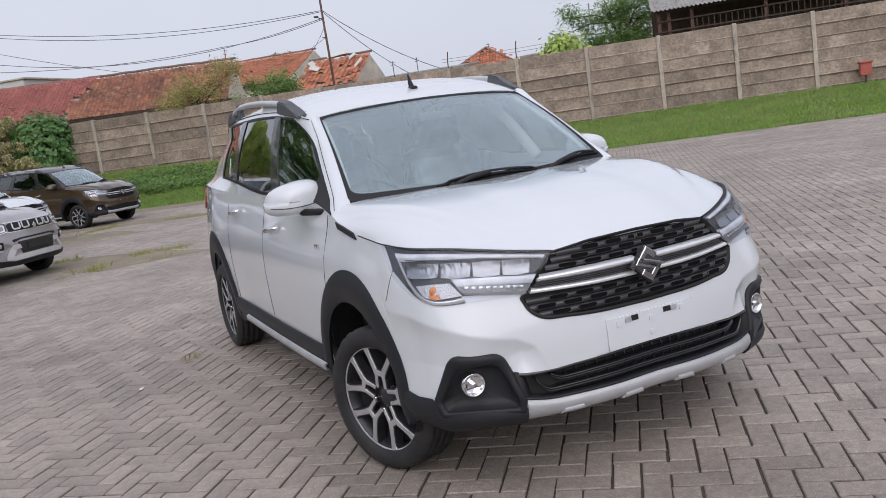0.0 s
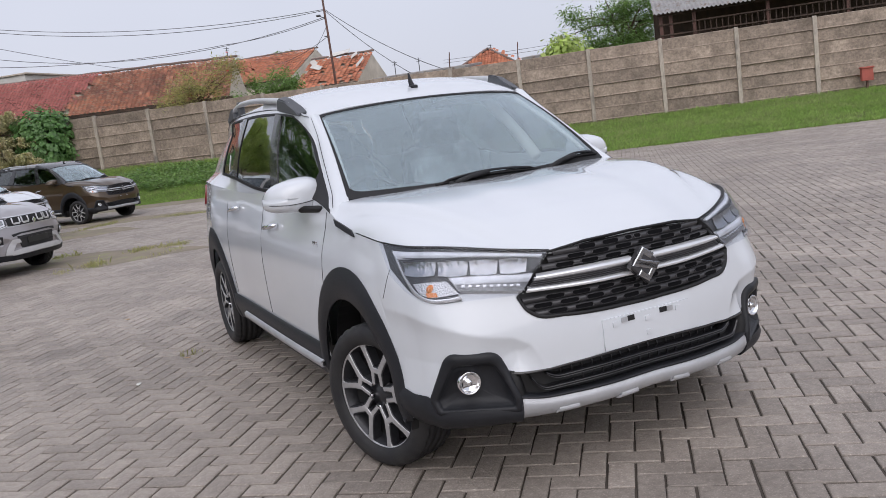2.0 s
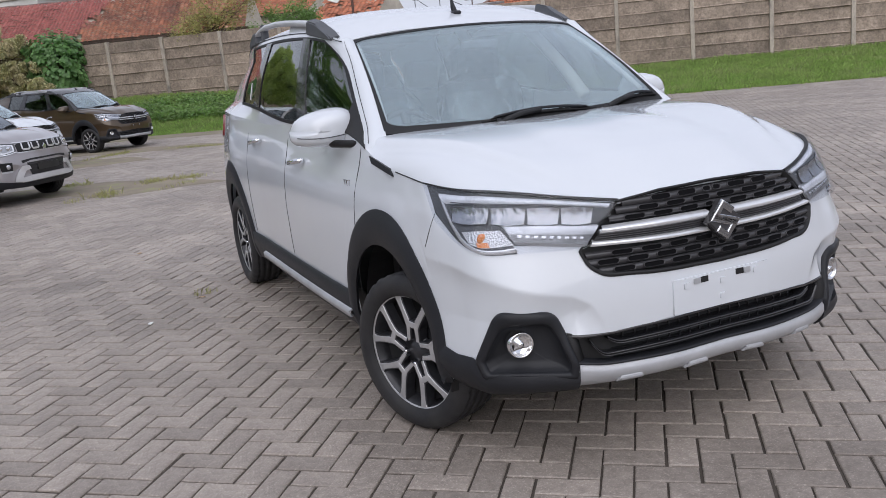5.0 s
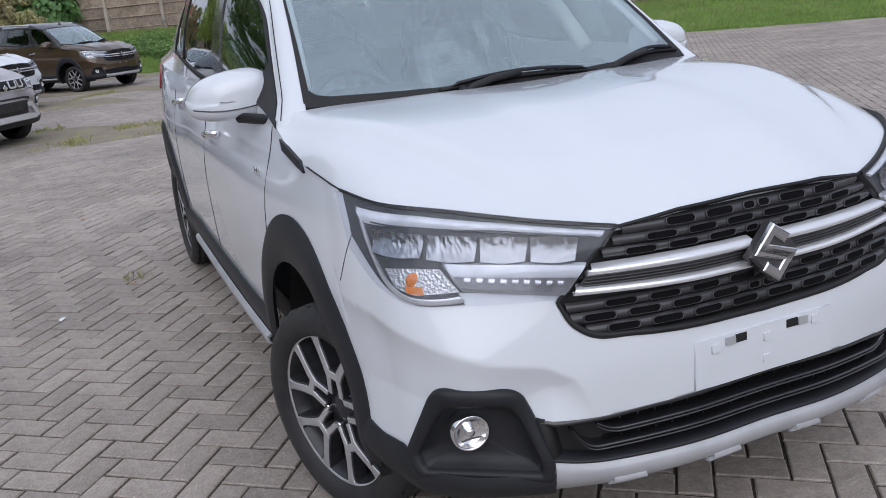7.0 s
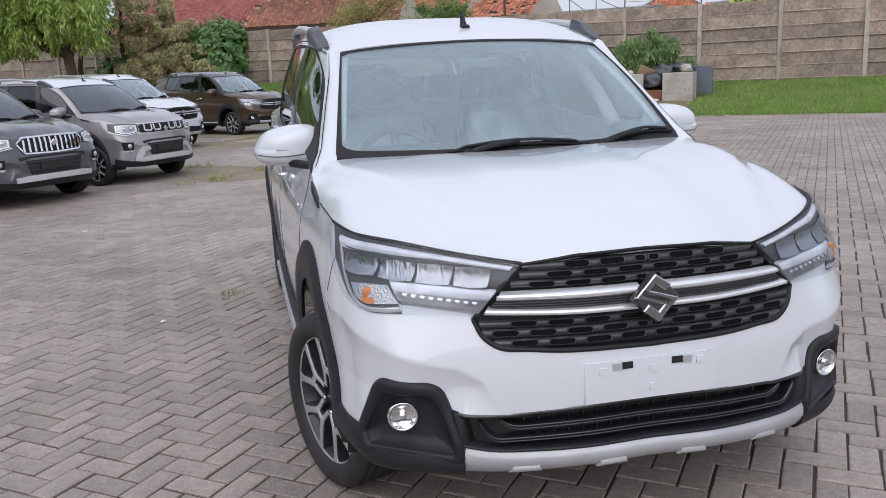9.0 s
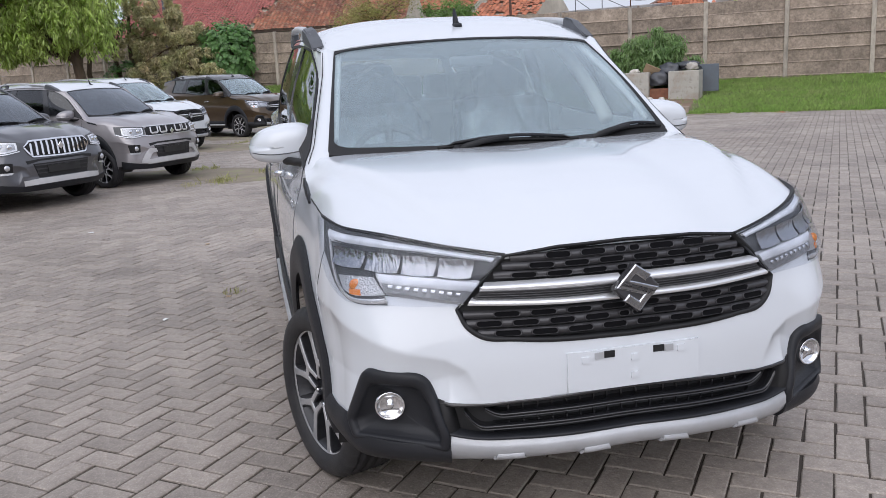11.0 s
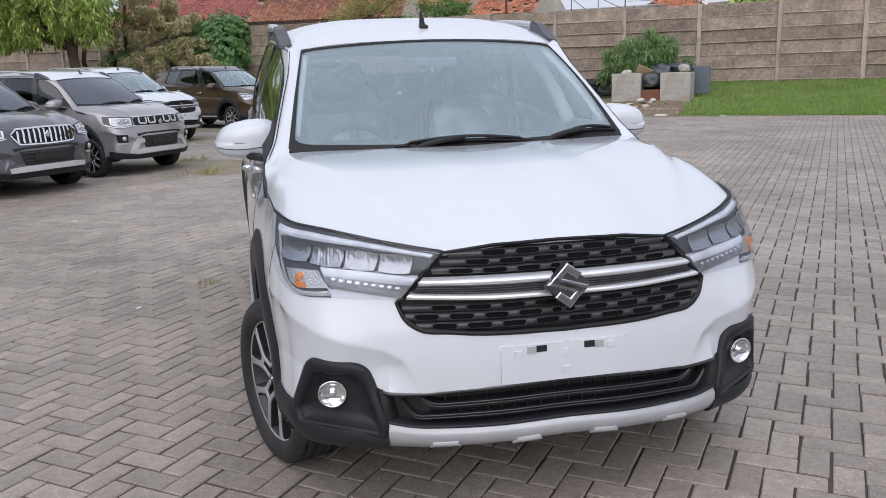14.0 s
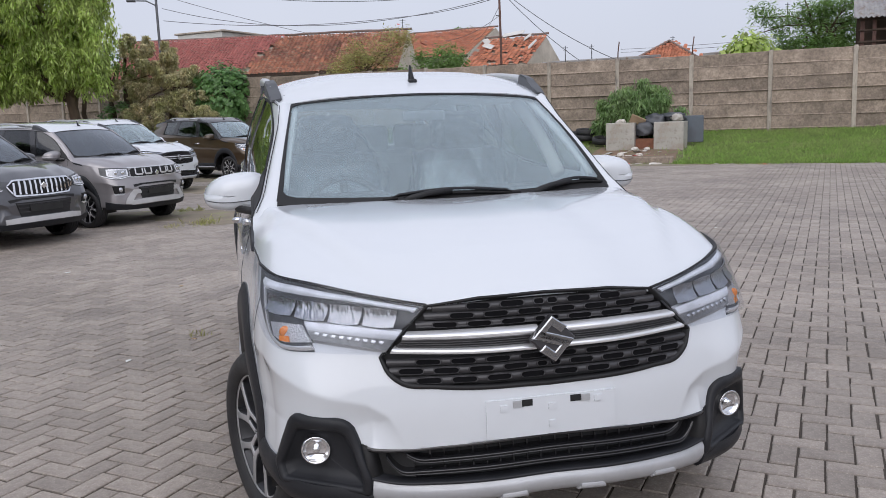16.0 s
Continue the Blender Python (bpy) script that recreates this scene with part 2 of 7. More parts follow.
LINING = mat("pale_lining", (0.72, 0.72, 0.70), 0.9, base2=(0.64, 0.64, 0.62), scale=10)
SIDE_GLASS = glass("side_glass", (0.36, 0.42, 0.40), 0.10)
DARK_GLASS = glass("dark_glass", (0.22, 0.24, 0.26), 0.07)
SEAT = mat("seat_fabric", (0.52, 0.52, 0.52), 0.85, base2=(0.44, 0.44, 0.44), scale=14, bump=0.1, bump_scale=300)
PLASTIC_WRAP = mat("wrapped_seat", (0.10, 0.115, 0.14), 0.3, base2=(0.045, 0.05, 0.06), scale=9, bump=0.35, bump_scale=18, coat=0.5)
WRAP_FILM = glass("wrap_film", (0.93, 0.94, 0.95), 0.07, rough=0.08, power=2.5)
DASH = mat("dashboard", (0.055, 0.058, 0.062), 0.6, base2=(0.045, 0.047, 0.05), scale=10)
PLATE_BLACK = mat("plate_black", (0.012, 0.012, 0.013), 0.4, base2=(0.02, 0.02, 0.02))
PAPER = mat("paper_sticker", (0.75, 0.76, 0.74), 0.7, base2=(0.66, 0.67, 0.66))

PAVER = mat("concrete_paver", (0.362, 0.313, 0.272), 0.60, base2=(0.222, 0.192, 0.168), scale=0.8, bump=0.5, bump_scale=70, speck=(0.43, 0.38, 0.33), speck_scale=120, spread=0.15, spec=0.5, stain=((0.222, 0.188, 0.158), 0.45), grit=(26, .26))
JOINT = mat("joint_sand", (0.085, 0.070, 0.057), 0.95, base2=(0.055, 0.046, 0.038), scale=2.5, bump=0.4, bump_scale=120)
CONCRETE = mat("weathered_concrete", (0.365, 0.294, 0.236), 0.9, base2=(0.205, 0.165, 0.132), scale=2.1, bump=0.9, bump_scale=16, speck=(0.27, 0.215, 0.172), speck_scale=9, spread=0.19, detail=12, stain=((0.15, 0.12, 0.096), 1.1), shift=True, grit=(12, .38))
POST_CONCRETE = mat("post_concrete", (0.47, 0.415, 0.35), 0.9, base2=(0.33, 0.29, 0.25), scale=2.2, bump=0.4, bump_scale=30, speck=(0.2, 0.18, 0.16), speck_scale=6, spread=0.1, shift=True, grit=(12, .22))
BOX_CONCRETE = mat("box_concrete", (0.44, 0.42, 0.38), 0.9, base2=(0.34, 0.325, 0.29), scale=2, bump=0.3, bump_scale=30, speck=(0.30, 0.28, 0.25), speck_scale=9, stain=((0.30, 0.21, 0.14), 1.6))
BRICK = mat("clay_brick", (0.26, 0.11, 0.065), 0.9, base2=(0.18, 0.08, 0.05), scale=8, bump=0.4, spread=0.2)

SOIL = mat("soil", (0.14, 0.145, 0.06), 0.95, base2=(0.1, 0.13, 0.04), scale=1.5, bump=0.6, bump_scale=20, speck=(0.2, 0.17, 0.12), speck_scale=4)
TILE_ROOF = mat("clay_tile", (0.40, 0.165, 0.095), 0.85, base2=(0.19, 0.085, 0.06), scale=0.9, bump=0.3, bump_scale=30, speck=(0.42, 0.27, 0.19), speck_scale=5, spread=0.42)
TILE_ORANGE = mat("orange_tile", (0.50, 0.19, 0.10), 0.85, base2=(0.38, 0.14, 0.085), scale=0.9, bump=0.3, bump_scale=30, spread=0.25)
RIDGE = mat("ridge_mortar", (0.26, 0.19, 0.165), 0.9, base2=(0.15, 0.115, 0.10), scale=2, bump=0.4, bump_scale=14)
TILE_RED = mat("red_tile", (0.46, 0.165, 0.14), 0.8, base2=(0.34, 0.115, 0.10), scale=1.1, bump=0.2, bump_scale=30, spread=0.15)
PLASTER = mat("old_plaster", (0.66, 0.60, 0.50), 0.9, base2=(0.48, 0.43, 0.35), scale=1.6, bump=0.3, bump_scale=14)
PLASTER_WHITE = mat("white_plaster", (0.66, 0.65, 0.62), 0.9, base2=(0.5, 0.49, 0.46), scale=1.2, bump=0.2, bump_scale=14)
SHEET = mat("roof_sheet", (0.36, 0.35, 0.34), 0.6, 0.3, base2=(0.25, 0.24, 0.235), scale=2, speck=(0.2, 0.14, 0.1), speck_scale=5)
WOOD_DARK = mat("dark_timber", (0.085, 0.055, 0.04), 0.85, base2=(0.05, 0.036, 0.028), scale=5, bump=0.3, stretch=(1, 1, 0.2))
STEEL_RUST = mat("rusty_pole", (0.13, 0.065, 0.05), 0.75, base2=(0.09, 0.05, 0.04), scale=6)
STEEL_GREY = mat("grey_steel", (0.11, 0.115, 0.125), 0.5, 0.5, base2=(0.08, 0.085, 0.09), scale=6)
CABLE = mat("cable", (0.16, 0.165, 0.18), 0.7)
BARK = mat("bark", (0.15, 0.105, 0.075), 0.95, base2=(0.09, 0.065, 0.048), scale=6, bump=0.7, bump_scale=40, stretch=(1, 1, 0.25))


def leafy(m, share=0.45, glow=1.35):
    """Lets part of the light through the blades of a leaf material."""
    n, l = m.node_tree.nodes, m.node_tree.links
    b, out = n["Principled BSDF"], n["Material Output"]
    tr, mx, hs = n.new("ShaderNodeBsdfTranslucent"), n.new("ShaderNodeMixShader"), n.new("ShaderNodeHueSaturation")
    hs.inputs["Value"].default_value, hs.inputs["Saturation"].default_value = glow, 1.1
    l.new(b.inputs["Base Color"].links[0].from_socket, hs.inputs["Color"])
    l.new(hs.outputs["Color"], tr.inputs["Color"])
    mx.inputs["Fac"].default_value = share
    l.new(b.outputs["BSDF"], mx.inputs[1])
    l.new(tr.outputs["BSDF"], mx.inputs[2])
    l.new(mx.outputs["Shader"], out.inputs["Surface"])
    return m


LEAF_BRIGHT = leafy(mat("leaf_bright", (0.34, 0.44, 0.12), 0.42, base2=(0.54, 0.62, 0.24), scale=1.2, spread=0.5, spec=0.4))
LEAF_DEEP = leafy(mat("leaf_deep", (0.125, 0.25, 0.08), 0.4, base2=(0.19, 0.33, 0.12), scale=2, spread=0.35, spec=0.45), .35)
LEAF_DRY = leafy(mat("leaf_dry", (0.50, 0.50, 0.27), 0.7, base2=(0.62, 0.54, 0.38), scale=1.6, spread=0.4))
LEAF_OLIVE = leafy(mat("leaf_olive", (0.15, 0.25, 0.09), 0.45, base2=(0.24, 0.33, 0.14), scale=2, spread=0.4, spec=0.45), .4)
LEAF_PALE = leafy(mat("leaf_pale", (0.34, 0.36, 0.14), 0.6, base2=(0.42, 0.36, 0.17), scale=1.6, spread=0.35))
LEAF_MID = leafy(mat("leaf_mid", (0.15, 0.26, 0.08), 0.5, base2=(0.24, 0.34, 0.12), scale=2, spread=0.4))
WEED = leafy(mat("weed", (0.30, 0.33, 0.12), 0.7, base2=(0.40, 0.36, 0.19), scale=2, spread=0.35))
RED_SOIL = mat("red_soil", (0.22, 0.15, 0.105), 0.95, base2=(0.16, 0.115, 0.075), scale=2.2, bump=0.7, bump_scale=18, speck=(0.14, 0.15, 0.07), speck_scale=3.5, stain=((0.30, 0.16, 0.10), 1.3))
DIRT = mat("dirt", (0.27, 0.225, 0.17), 0.95, base2=(0.19, 0.165, 0.12), scale=1.6, bump=0.6, bump_scale=18, speck=(0.25, 0.25, 0.13), speck_scale=3)
GRASS = leafy(mat("grass_blade", (0.21, 0.31, 0.085), 0.6, base2=(0.32, 0.39, 0.15), scale=0.7, spread=0.3, spec=0.3), .3)
GRASS_LUSH = leafy(mat("grass_lush", (0.22, 0.36, 0.085), 0.55, base2=(0.33, 0.46, 0.14), scale=0.9, spread=0.35, spec=0.3), .35)
FLOWER = mat("flower_red", (0.5, 0.06, 0.05), 0.6, spread=0.2)
RED_PAINT = mat("red_paint", (0.42, 0.10, 0.075), 0.6, base2=(0.33, 0.08, 0.06), scale=5)
BAG = mat("black_bag", (0.05, 0.054, 0.064), 0.4, base2=(0.085, 0.09, 0.10), scale=6, bump=0.5, bump_scale=14)
RUBBISH = mat("rubbish", (0.62, 0.6, 0.56), 0.7, base2=(0.45, 0.4, 0.34), scale=12, spread=0.3)
CARD = mat("cardboard", (0.42, 0.31, 0.2), 0.85, base2=(0.36, 0.26, 0.17), scale=6)
BLUE_GREY = mat("blue_grey_panel", (0.12, 0.145, 0.175), 0.6, base2=(0.11, 0.12, 0.14), scale=4)


# ---------------------------------------------------------------- mesh helpers
def mesh(verts, faces, name="m", smooth=False):
    me = bpy.data.meshes.new(name)
    me.from_pydata([tuple(v) for v in verts], [], [tuple(f) for f in faces])
    me.update()
    if smooth:
        me.polygons.foreach_set("use_smooth", [True] * len(me.polygons))
    return me


def bm_mesh(bm, name="m", smooth=False):
    bmesh.ops.recalc_face_normals(bm, faces=bm.faces[:])
    me = bpy.data.meshes.new(name)
    bm.to_mesh(me)
    bm.free()
    if smooth:
        me.polygons.foreach_set("use_smooth", [True] * len(me.polygons))
    return me


def part(name, me, material, parent, label=""):
    """One mesh object under a thing or a part."""
    if isinstance(me, bmesh.types.BMesh):
        me = bm_mesh(me, name)
    ob = new(name, me)
    if material and not me.materials:
        me.materials.append(material)
    ob.parent = parent
    if label:
        ob["label"] = label
    return ob


def thing(name, at=(0, 0, 0), rz=0, label="", category="", group="", kind="", size=(1, 1, 1)):
    ob = new(name)
    ob.empty_display_size = 0.2
    ob.matrix_world = pose(*at, 0, 0, rz)
    ob.scale = size
    return tagged(ob, label, category, group, kind)


def block(x0, x1, y0, y1, z0, z1, bevel=0.0, bm=None, m=None):
    """A box with softened edges, into bm if given."""
    b = bm or bmesh.new()
    r = bmesh.ops.create_cube(b, size=1)
    vs = r["verts"]
    bmesh.ops.scale(b, vec=(x1 - x0, y1 - y0, z1 - z0), verts=vs)
    bmesh.ops.translate(b, vec=((x0 + x1) / 2, (y0 + y1) / 2, (z0 + z1) / 2), verts=vs)
    if bevel:
        es = list({e for v in vs for e in v.link_edges})
        r = bmesh.ops.bevel(b, geom=es, offset=bevel, segments=2, affect="EDGES", profile=0.5)
        vs = list({v for f in r["faces"] for v in f.verts} | {v for v in vs if v.is_valid})
    if m is not None:
        bmesh.ops.transform(b, matrix=m, verts=vs)
    return b


def lathe(profile, n=48, axis="x"):
    """A closed turned form: (r, along) pairs round the axis."""
    vs, fs, k = [], [], len(profile)
    for i in range(n):
        a = 2 * math.pi * i / n
        for r, h in profile:
            vs.append({"x": (h, r * math.cos(a), r * math.sin(a)), "z": (r * math.cos(a), r * math.sin(a), h), "y": (r * math.cos(a), h, r * math.sin(a))}[axis])
    for i in range(n):
        for j in range(k - 1):
            a, b = i * k + j, (i + 1) % n * k + j
            fs.append((a, b, b + 1, a + 1))
    return vs, fs


def tube(points, radius, n=8, smooth=True, taper=None):
    """A round bar along points, with closed ends."""
    pts = [Vector(p) for p in points]
    vs, fs = [], []
    for i, p in enumerate(pts):
        d = (pts[min(i + 1, len(pts) - 1)] - pts[max(i - 1, 0)]).normalized()
        a = d.cross(Vector((0, 0, 1)) if abs(d.z) < 0.9 else Vector((1, 0, 0))).normalized()
        b = d.cross(a)
        r = radius if taper is None else radius * (1 + (taper - 1) * i / (len(pts) - 1))
        vs += [p + (a * math.cos(2 * math.pi * k / n) + b * math.sin(2 * math.pi * k / n)) * r for k in range(n)]
    for i in range(len(pts) - 1):
        for k in range(n):
            q = (k + 1) % n
            fs.append((i * n + k, i * n + q, (i + 1) * n + q, (i + 1) * n + k))
    fs.append(tuple(range(n))[::-1])
    fs.append(tuple((len(pts) - 1) * n + k for k in range(n)))
    return mesh(vs, fs, "tube", smooth)


def shell(grid, thick, closed=False, smooth=True):
    """A sheet of points with a thickness towards its back: grid is rows of Vectors; the front shows where rows x columns turn right-handed."""
    R, C = len(grid), len(grid[0])
    def nor(i, j):
        a = grid[min(i + 1, R - 1)][j] - grid[max(i - 1, 0)][j]
        b = grid[i][min(j + 1, C - 1)] - grid[i][max(j - 1, 0)]
        n = a.cross(b)
        return n.normalized() if n.length > 1e-12 else Vector((0, 0, 1))
    vs = [grid[i][j] for i in range(R) for j in range(C)]
    back = [grid[i][j] - nor(i, j) * thick for i in range(R) for j in range(C)]
    o, fs = R * C, []
    for i in range(R - 1):
        for j in range(C - 1):
            a, b, c, d = i * C + j, (i + 1) * C + j, (i + 1) * C + j + 1, i * C + j + 1
            fs.append((a, b, c, d))
            fs.append((o + d, o + c, o + b, o + a))
    rim = [i * C for i in range(R)] + [(R - 1) * C + j for j in range(1, C)] + [i * C + C - 1 for i in range(R - 2, -1, -1)] + [j for j in range(C - 2, 0, -1)]
    m = len(rim)
    rv = len(vs) + len(back)
    extra = [vs[k] for k in rim] + [back[k - 0] for k in rim]
    for k in range(m):
        q = (k + 1) % m
        fs.append((rv + k, rv + m + k, rv + m + q, rv + q))
    me = mesh(vs + back + extra, fs, "shell", smooth)
    return me


def curve_points(ctrl, n, smooth=True):
    """n points evenly along a line through the control points."""
    pts = [np.array(p, float) for p in ctrl]
    t = [0.0]
    for a, b in zip(pts, pts[1:]):
        t.append(t[-1] + max(1e-9, float(np.linalg.norm(b - a))))
    out = []
    for i in range(n):
        u = t[-1] * i / (n - 1)
        if smooth and len(pts) > 2:
            out.append([spline(t, [p[k] for p in pts], u) for k in range(len(pts[0]))])
        else:
            out.append([float(np.interp(u, t, [p[k] for p in pts])) for k in range(len(pts[0]))])
    return out
# ---- the big people carrier's skin: plan curves at rising heights, half the car, mirrored in x ----
S_NODES = [0, .2, .4, .55, .70, .82, .95, 1.15, 1.6, 3.3, 4.3, 4.8, 5.05, 5.6]
LEVELS = [
    (.20, "0,.10 .2,.11 .4,.14 .53,.18 .66,.24 .73,.31 .765,.42 .78,.58 .79,1 .79,2.7 .78,3.7 .72,4.12 .58,4.3 0,4.36"),
    (.30, "0,.005 .2,.015 .4,.055 .535,.11 .68,.19 .755,.275 .795,.4 .82,.58 .835,1 .84,2.7 .82,3.7 .74,4.2 .6,4.38 0,4.43"),
    (.45, "0,.004 .2,.014 .4,.055 .545,.095 .69,.155 .77,.25 .805,.38 .83,.57 .85,1 .855,2.7 .835,3.7 .75,4.22 .6,4.4 0,4.45"),
    (.58, "0,.006 .2,.016 .4,.055 .55,.10 .70,.155 .775,.25 .812,.38 .835,.57 .855,1 .862,2.7 .845,3.7 .76,4.22 .6,4.4 0,4.45"),
    (.74, "0,.03 .2,.04 .395,.085 .533,.132 .67,.198 .762,.285 .803,.41 .828,.59 .852,1 .865,2.7 .85,3.7 .76,4.2 .6,4.37 0,4.42"),
    (.87, "0,.045 .2,.055 .385,.105 .515,.165 .645,.245 .74,.345 .788,.47 .808,.63 .835,1 .855,2.7 .845,3.7 .75,4.17 .6,4.33 0,4.38"),
    (.97, "0,.12 .2,.13 .38,.18 .51,.235 .63,.315 .72,.41 .768,.54 .790,.69 .805,1 .835,2.7 .83,3.7 .74,4.13 .59,4.3 0,4.34"),
    (1.12, "0,.2 .2,.21 .38,.25 .5,.31 .6,.4 .69,.5 .745,.6 .77,.74 .775,1 .80,2.7 .80,3.7 .72,4.08 .57,4.25 0,4.3"),
]
Z_LEVELS = [z for z, row in LEVELS]
PLANS = [[tuple(float(a) for a in p.split(",")) for p in row.split()] for z, row in LEVELS]


def spline(xs, ys, x):
    """A smooth curve through (xs, ys), with no overshoot to speak of."""
    n = len(xs)
    if x <= xs[0]:
        return ys[0]
    if x >= xs[-1]:
        return ys[-1]
    i = max(j for j in range(n - 1) if xs[j] <= x)
    def slope(j):
        if j == 0 or j == n - 1:
            a, b = (0, 1) if j == 0 else (n - 2, n - 1)
            return (ys[b] - ys[a]) / (xs[b] - xs[a])
        d0, d1 = (ys[j] - ys[j - 1]) / (xs[j] - xs[j - 1]), (ys[j + 1] - ys[j]) / (xs[j + 1] - xs[j])
        h0, h1 = xs[j] - xs[j - 1], xs[j + 1] - xs[j]
        return (d0 * h1 + d1 * h0) / (h0 + h1)
    h = xs[i + 1] - xs[i]
    u = (x - xs[i]) / h
    a, b = slope(i) * h, slope(i + 1) * h
    return ys[i] * (1 + 2 * u) * (1 - u) ** 2 + a * u * (1 - u) ** 2 + ys[i + 1] * u * u * (3 - 2 * u) + b * u * u * (u - 1)


CREASE = [(1.25, .710), (.93, .695), (.87, .683), (.77, .656), (.625, .611), (.522, .591), (.465, .557), (.437, .503), (.415, .44)]


def fold(s, z):
    """The bumper's fold, which runs from the wheel arch and bends down to the lower intake: below and outside it the skin falls back."""
    if not 0.40 < s < 1.2 or z > .72:
        return 0.0
    near, sign = 9.0, 0
    for (s0, z0), (s1, z1) in zip(CREASE, CREASE[1:]):
        ds, dz = s1 - s0, z1 - z0
        k = min(1, max(0, ((s - s0) * ds + (z - z0) * dz) / (ds * ds + dz * dz)))
        d = math.hypot(s - s0 - k * ds, z - z0 - k * dz)
        if d < near:
            near, sign = d, ds * (z - z0) - dz * (s - s0)
    if sign < 0:
        return 0.0
    fade = min(1, (1.2 - s) / .3) * min(1, max(0, (z - .345 - .105 * min(1, max(0, (.58 - s) / .06))) / (.17 - .08 * min(1, max(0, (.58 - s) / .06)))))
    return -.034 * math.tanh(.50 * (math.sqrt(near * near + 0.6e-5) - .0025) / .034) * fade


def skin(s, z):
    """The point of the skin s metres round from the middle of the nose, at height z."""
    lift = fold(s, z)
    px = [spline(S_NODES, [p[0] for p in plan], s) for plan in PLANS]
    py = [spline(S_NODES, [p[1] for p in plan], s) for plan in PLANS]
    x, y = spline(Z_LEVELS, px, z), spline(Z_LEVELS, py, z)
    far = math.hypot(x, y - 1.2)
    return (x + x / far * lift, y + (y - 1.2) / far * lift, z)


Z_TOP = ([0, .2, .36, .42, .55, .70, .82, .95, 1.15, 1.6, 1.8, 3.3, 4.3, 4.8, 5.6],
         [.886, .884, .866, .871, .890, .914, .926, .939, .957, 1.01, 1.06, 1.10, 1.15, 1.16, 1.14])


def z_top(s):
    return spline(*Z_TOP, s)


GS, GZ = [i * 0.0125 for i in range(449)], [0.2 + i * 0.0125 for i in range(77)]


def skin_table():
    cols = [[[spline(S_NODES, [p[k] for p in plan], s) for s in GS] for k in (0, 1)] for plan in PLANS]
    return np.array([[[spline(Z_LEVELS, [c[k][i] for c in cols], z) for k in (0, 1)] for z in GZ] for i in range(len(GS))])


TABLE = skin_table()


def on_skin(s, z, side=1):
    """The same by table, with the side: -1 is the car's right."""
    if s < 0:
        s, side = -s, -side
    a, b = min(max(s / 0.0125, 0), 447.999), min(max((z - 0.2) / 0.0125, 0), 75.999)
    i, j = int(a), int(b)
    u, v = a - i, b - j
    p = TABLE[i, j] * (1 - u) * (1 - v) + TABLE[i + 1, j] * u * (1 - v) + TABLE[i, j + 1] * (1 - u) * v + TABLE[i + 1, j + 1] * u * v
    lift = fold(s, z)
    if lift:
        far = math.hypot(p[0], p[1] - 1.2)
        p = p + np.array((p[0], p[1] - 1.2)) * (lift / far)
    if side > 0 and p[1] < 1.15:
        # the nose stands a little askew: the left corner is further forward
        p = p - np.array((0, .048 * min(1, p[0] / .62) * min(1, (1.15 - p[1]) / .8)))
    return Vector((p[0] * side, p[1], z))


def skin_normal(s, z, side=1):
    d = 0.02
    n = (on_skin(s + d, z, side) - on_skin(s - d, z, side)).cross(on_skin(s, z + d, side) - on_skin(s, z - d, side))
    return n.normalized() * side


def s_at(y, z):
    """Round the flank to where the skin lies at length y."""
    lo, hi = 0.75, 4.9
    for k in range(30):
        m = (lo + hi) / 2
        lo, hi = (m, hi) if on_skin(m, z).y < y else (lo, m)
    return lo


def face_out(grid, hub=(0, 2.2, 0.55)):
    """Turns a sheet so that its front looks away from the car's middle."""
    R, C = len(grid), len(grid[0])
    i, j = R // 2 if R > 2 else 0, C // 2 if C > 2 else 0
    n = (grid[min(i + 1, R - 1)][j] - grid[i][j]).cross(grid[i][min(j + 1, C - 1)] - grid[i][j])
    return grid if n.dot(grid[i][j] - Vector(hub)) > 0 else [row[::-1] for row in grid]


def ruled(a, b, n, m, place, smooth=True):
    """A sheet of points between two lines of control points, each in the two coordinates that place() takes."""
    A, B = curve_points(a, n, smooth), curve_points(b, n, smooth)
    return [[place(*[p + (q - p) * j / (m - 1) for p, q in zip(A[i], B[i])]) for i in range(n)] for j in range(m)]


def skin_sheet(a, b, side, off, thick, n=24, m=6, smooth=True):
    grid = ruled(a, b, n, m, lambda s, z: on_skin(s, z, side) + skin_normal(s, z, side) * off, smooth)
    return shell(face_out(grid), thick)


def bar_sheet(a, b, side, offs, thick, n=24, smooth=True):
    """A bar on the skin whose face bulges: one offset for each row from its upper to its lower edge."""
    A, B = curve_points(a, n, smooth), curve_points(b, n, smooth)
    m = len(offs)
    grid = []
    for j, off in enumerate(offs):
        f = j / (m - 1)
        row = []
        for p, q in zip(A, B):
            s, z = p[0] + (q[0] - p[0]) * f, p[1] + (q[1] - p[1]) * f
            row.append(on_skin(s, z, side) + skin_normal(s, z, side) * off)
        grid.append(row)
    return shell(face_out(grid), thick)


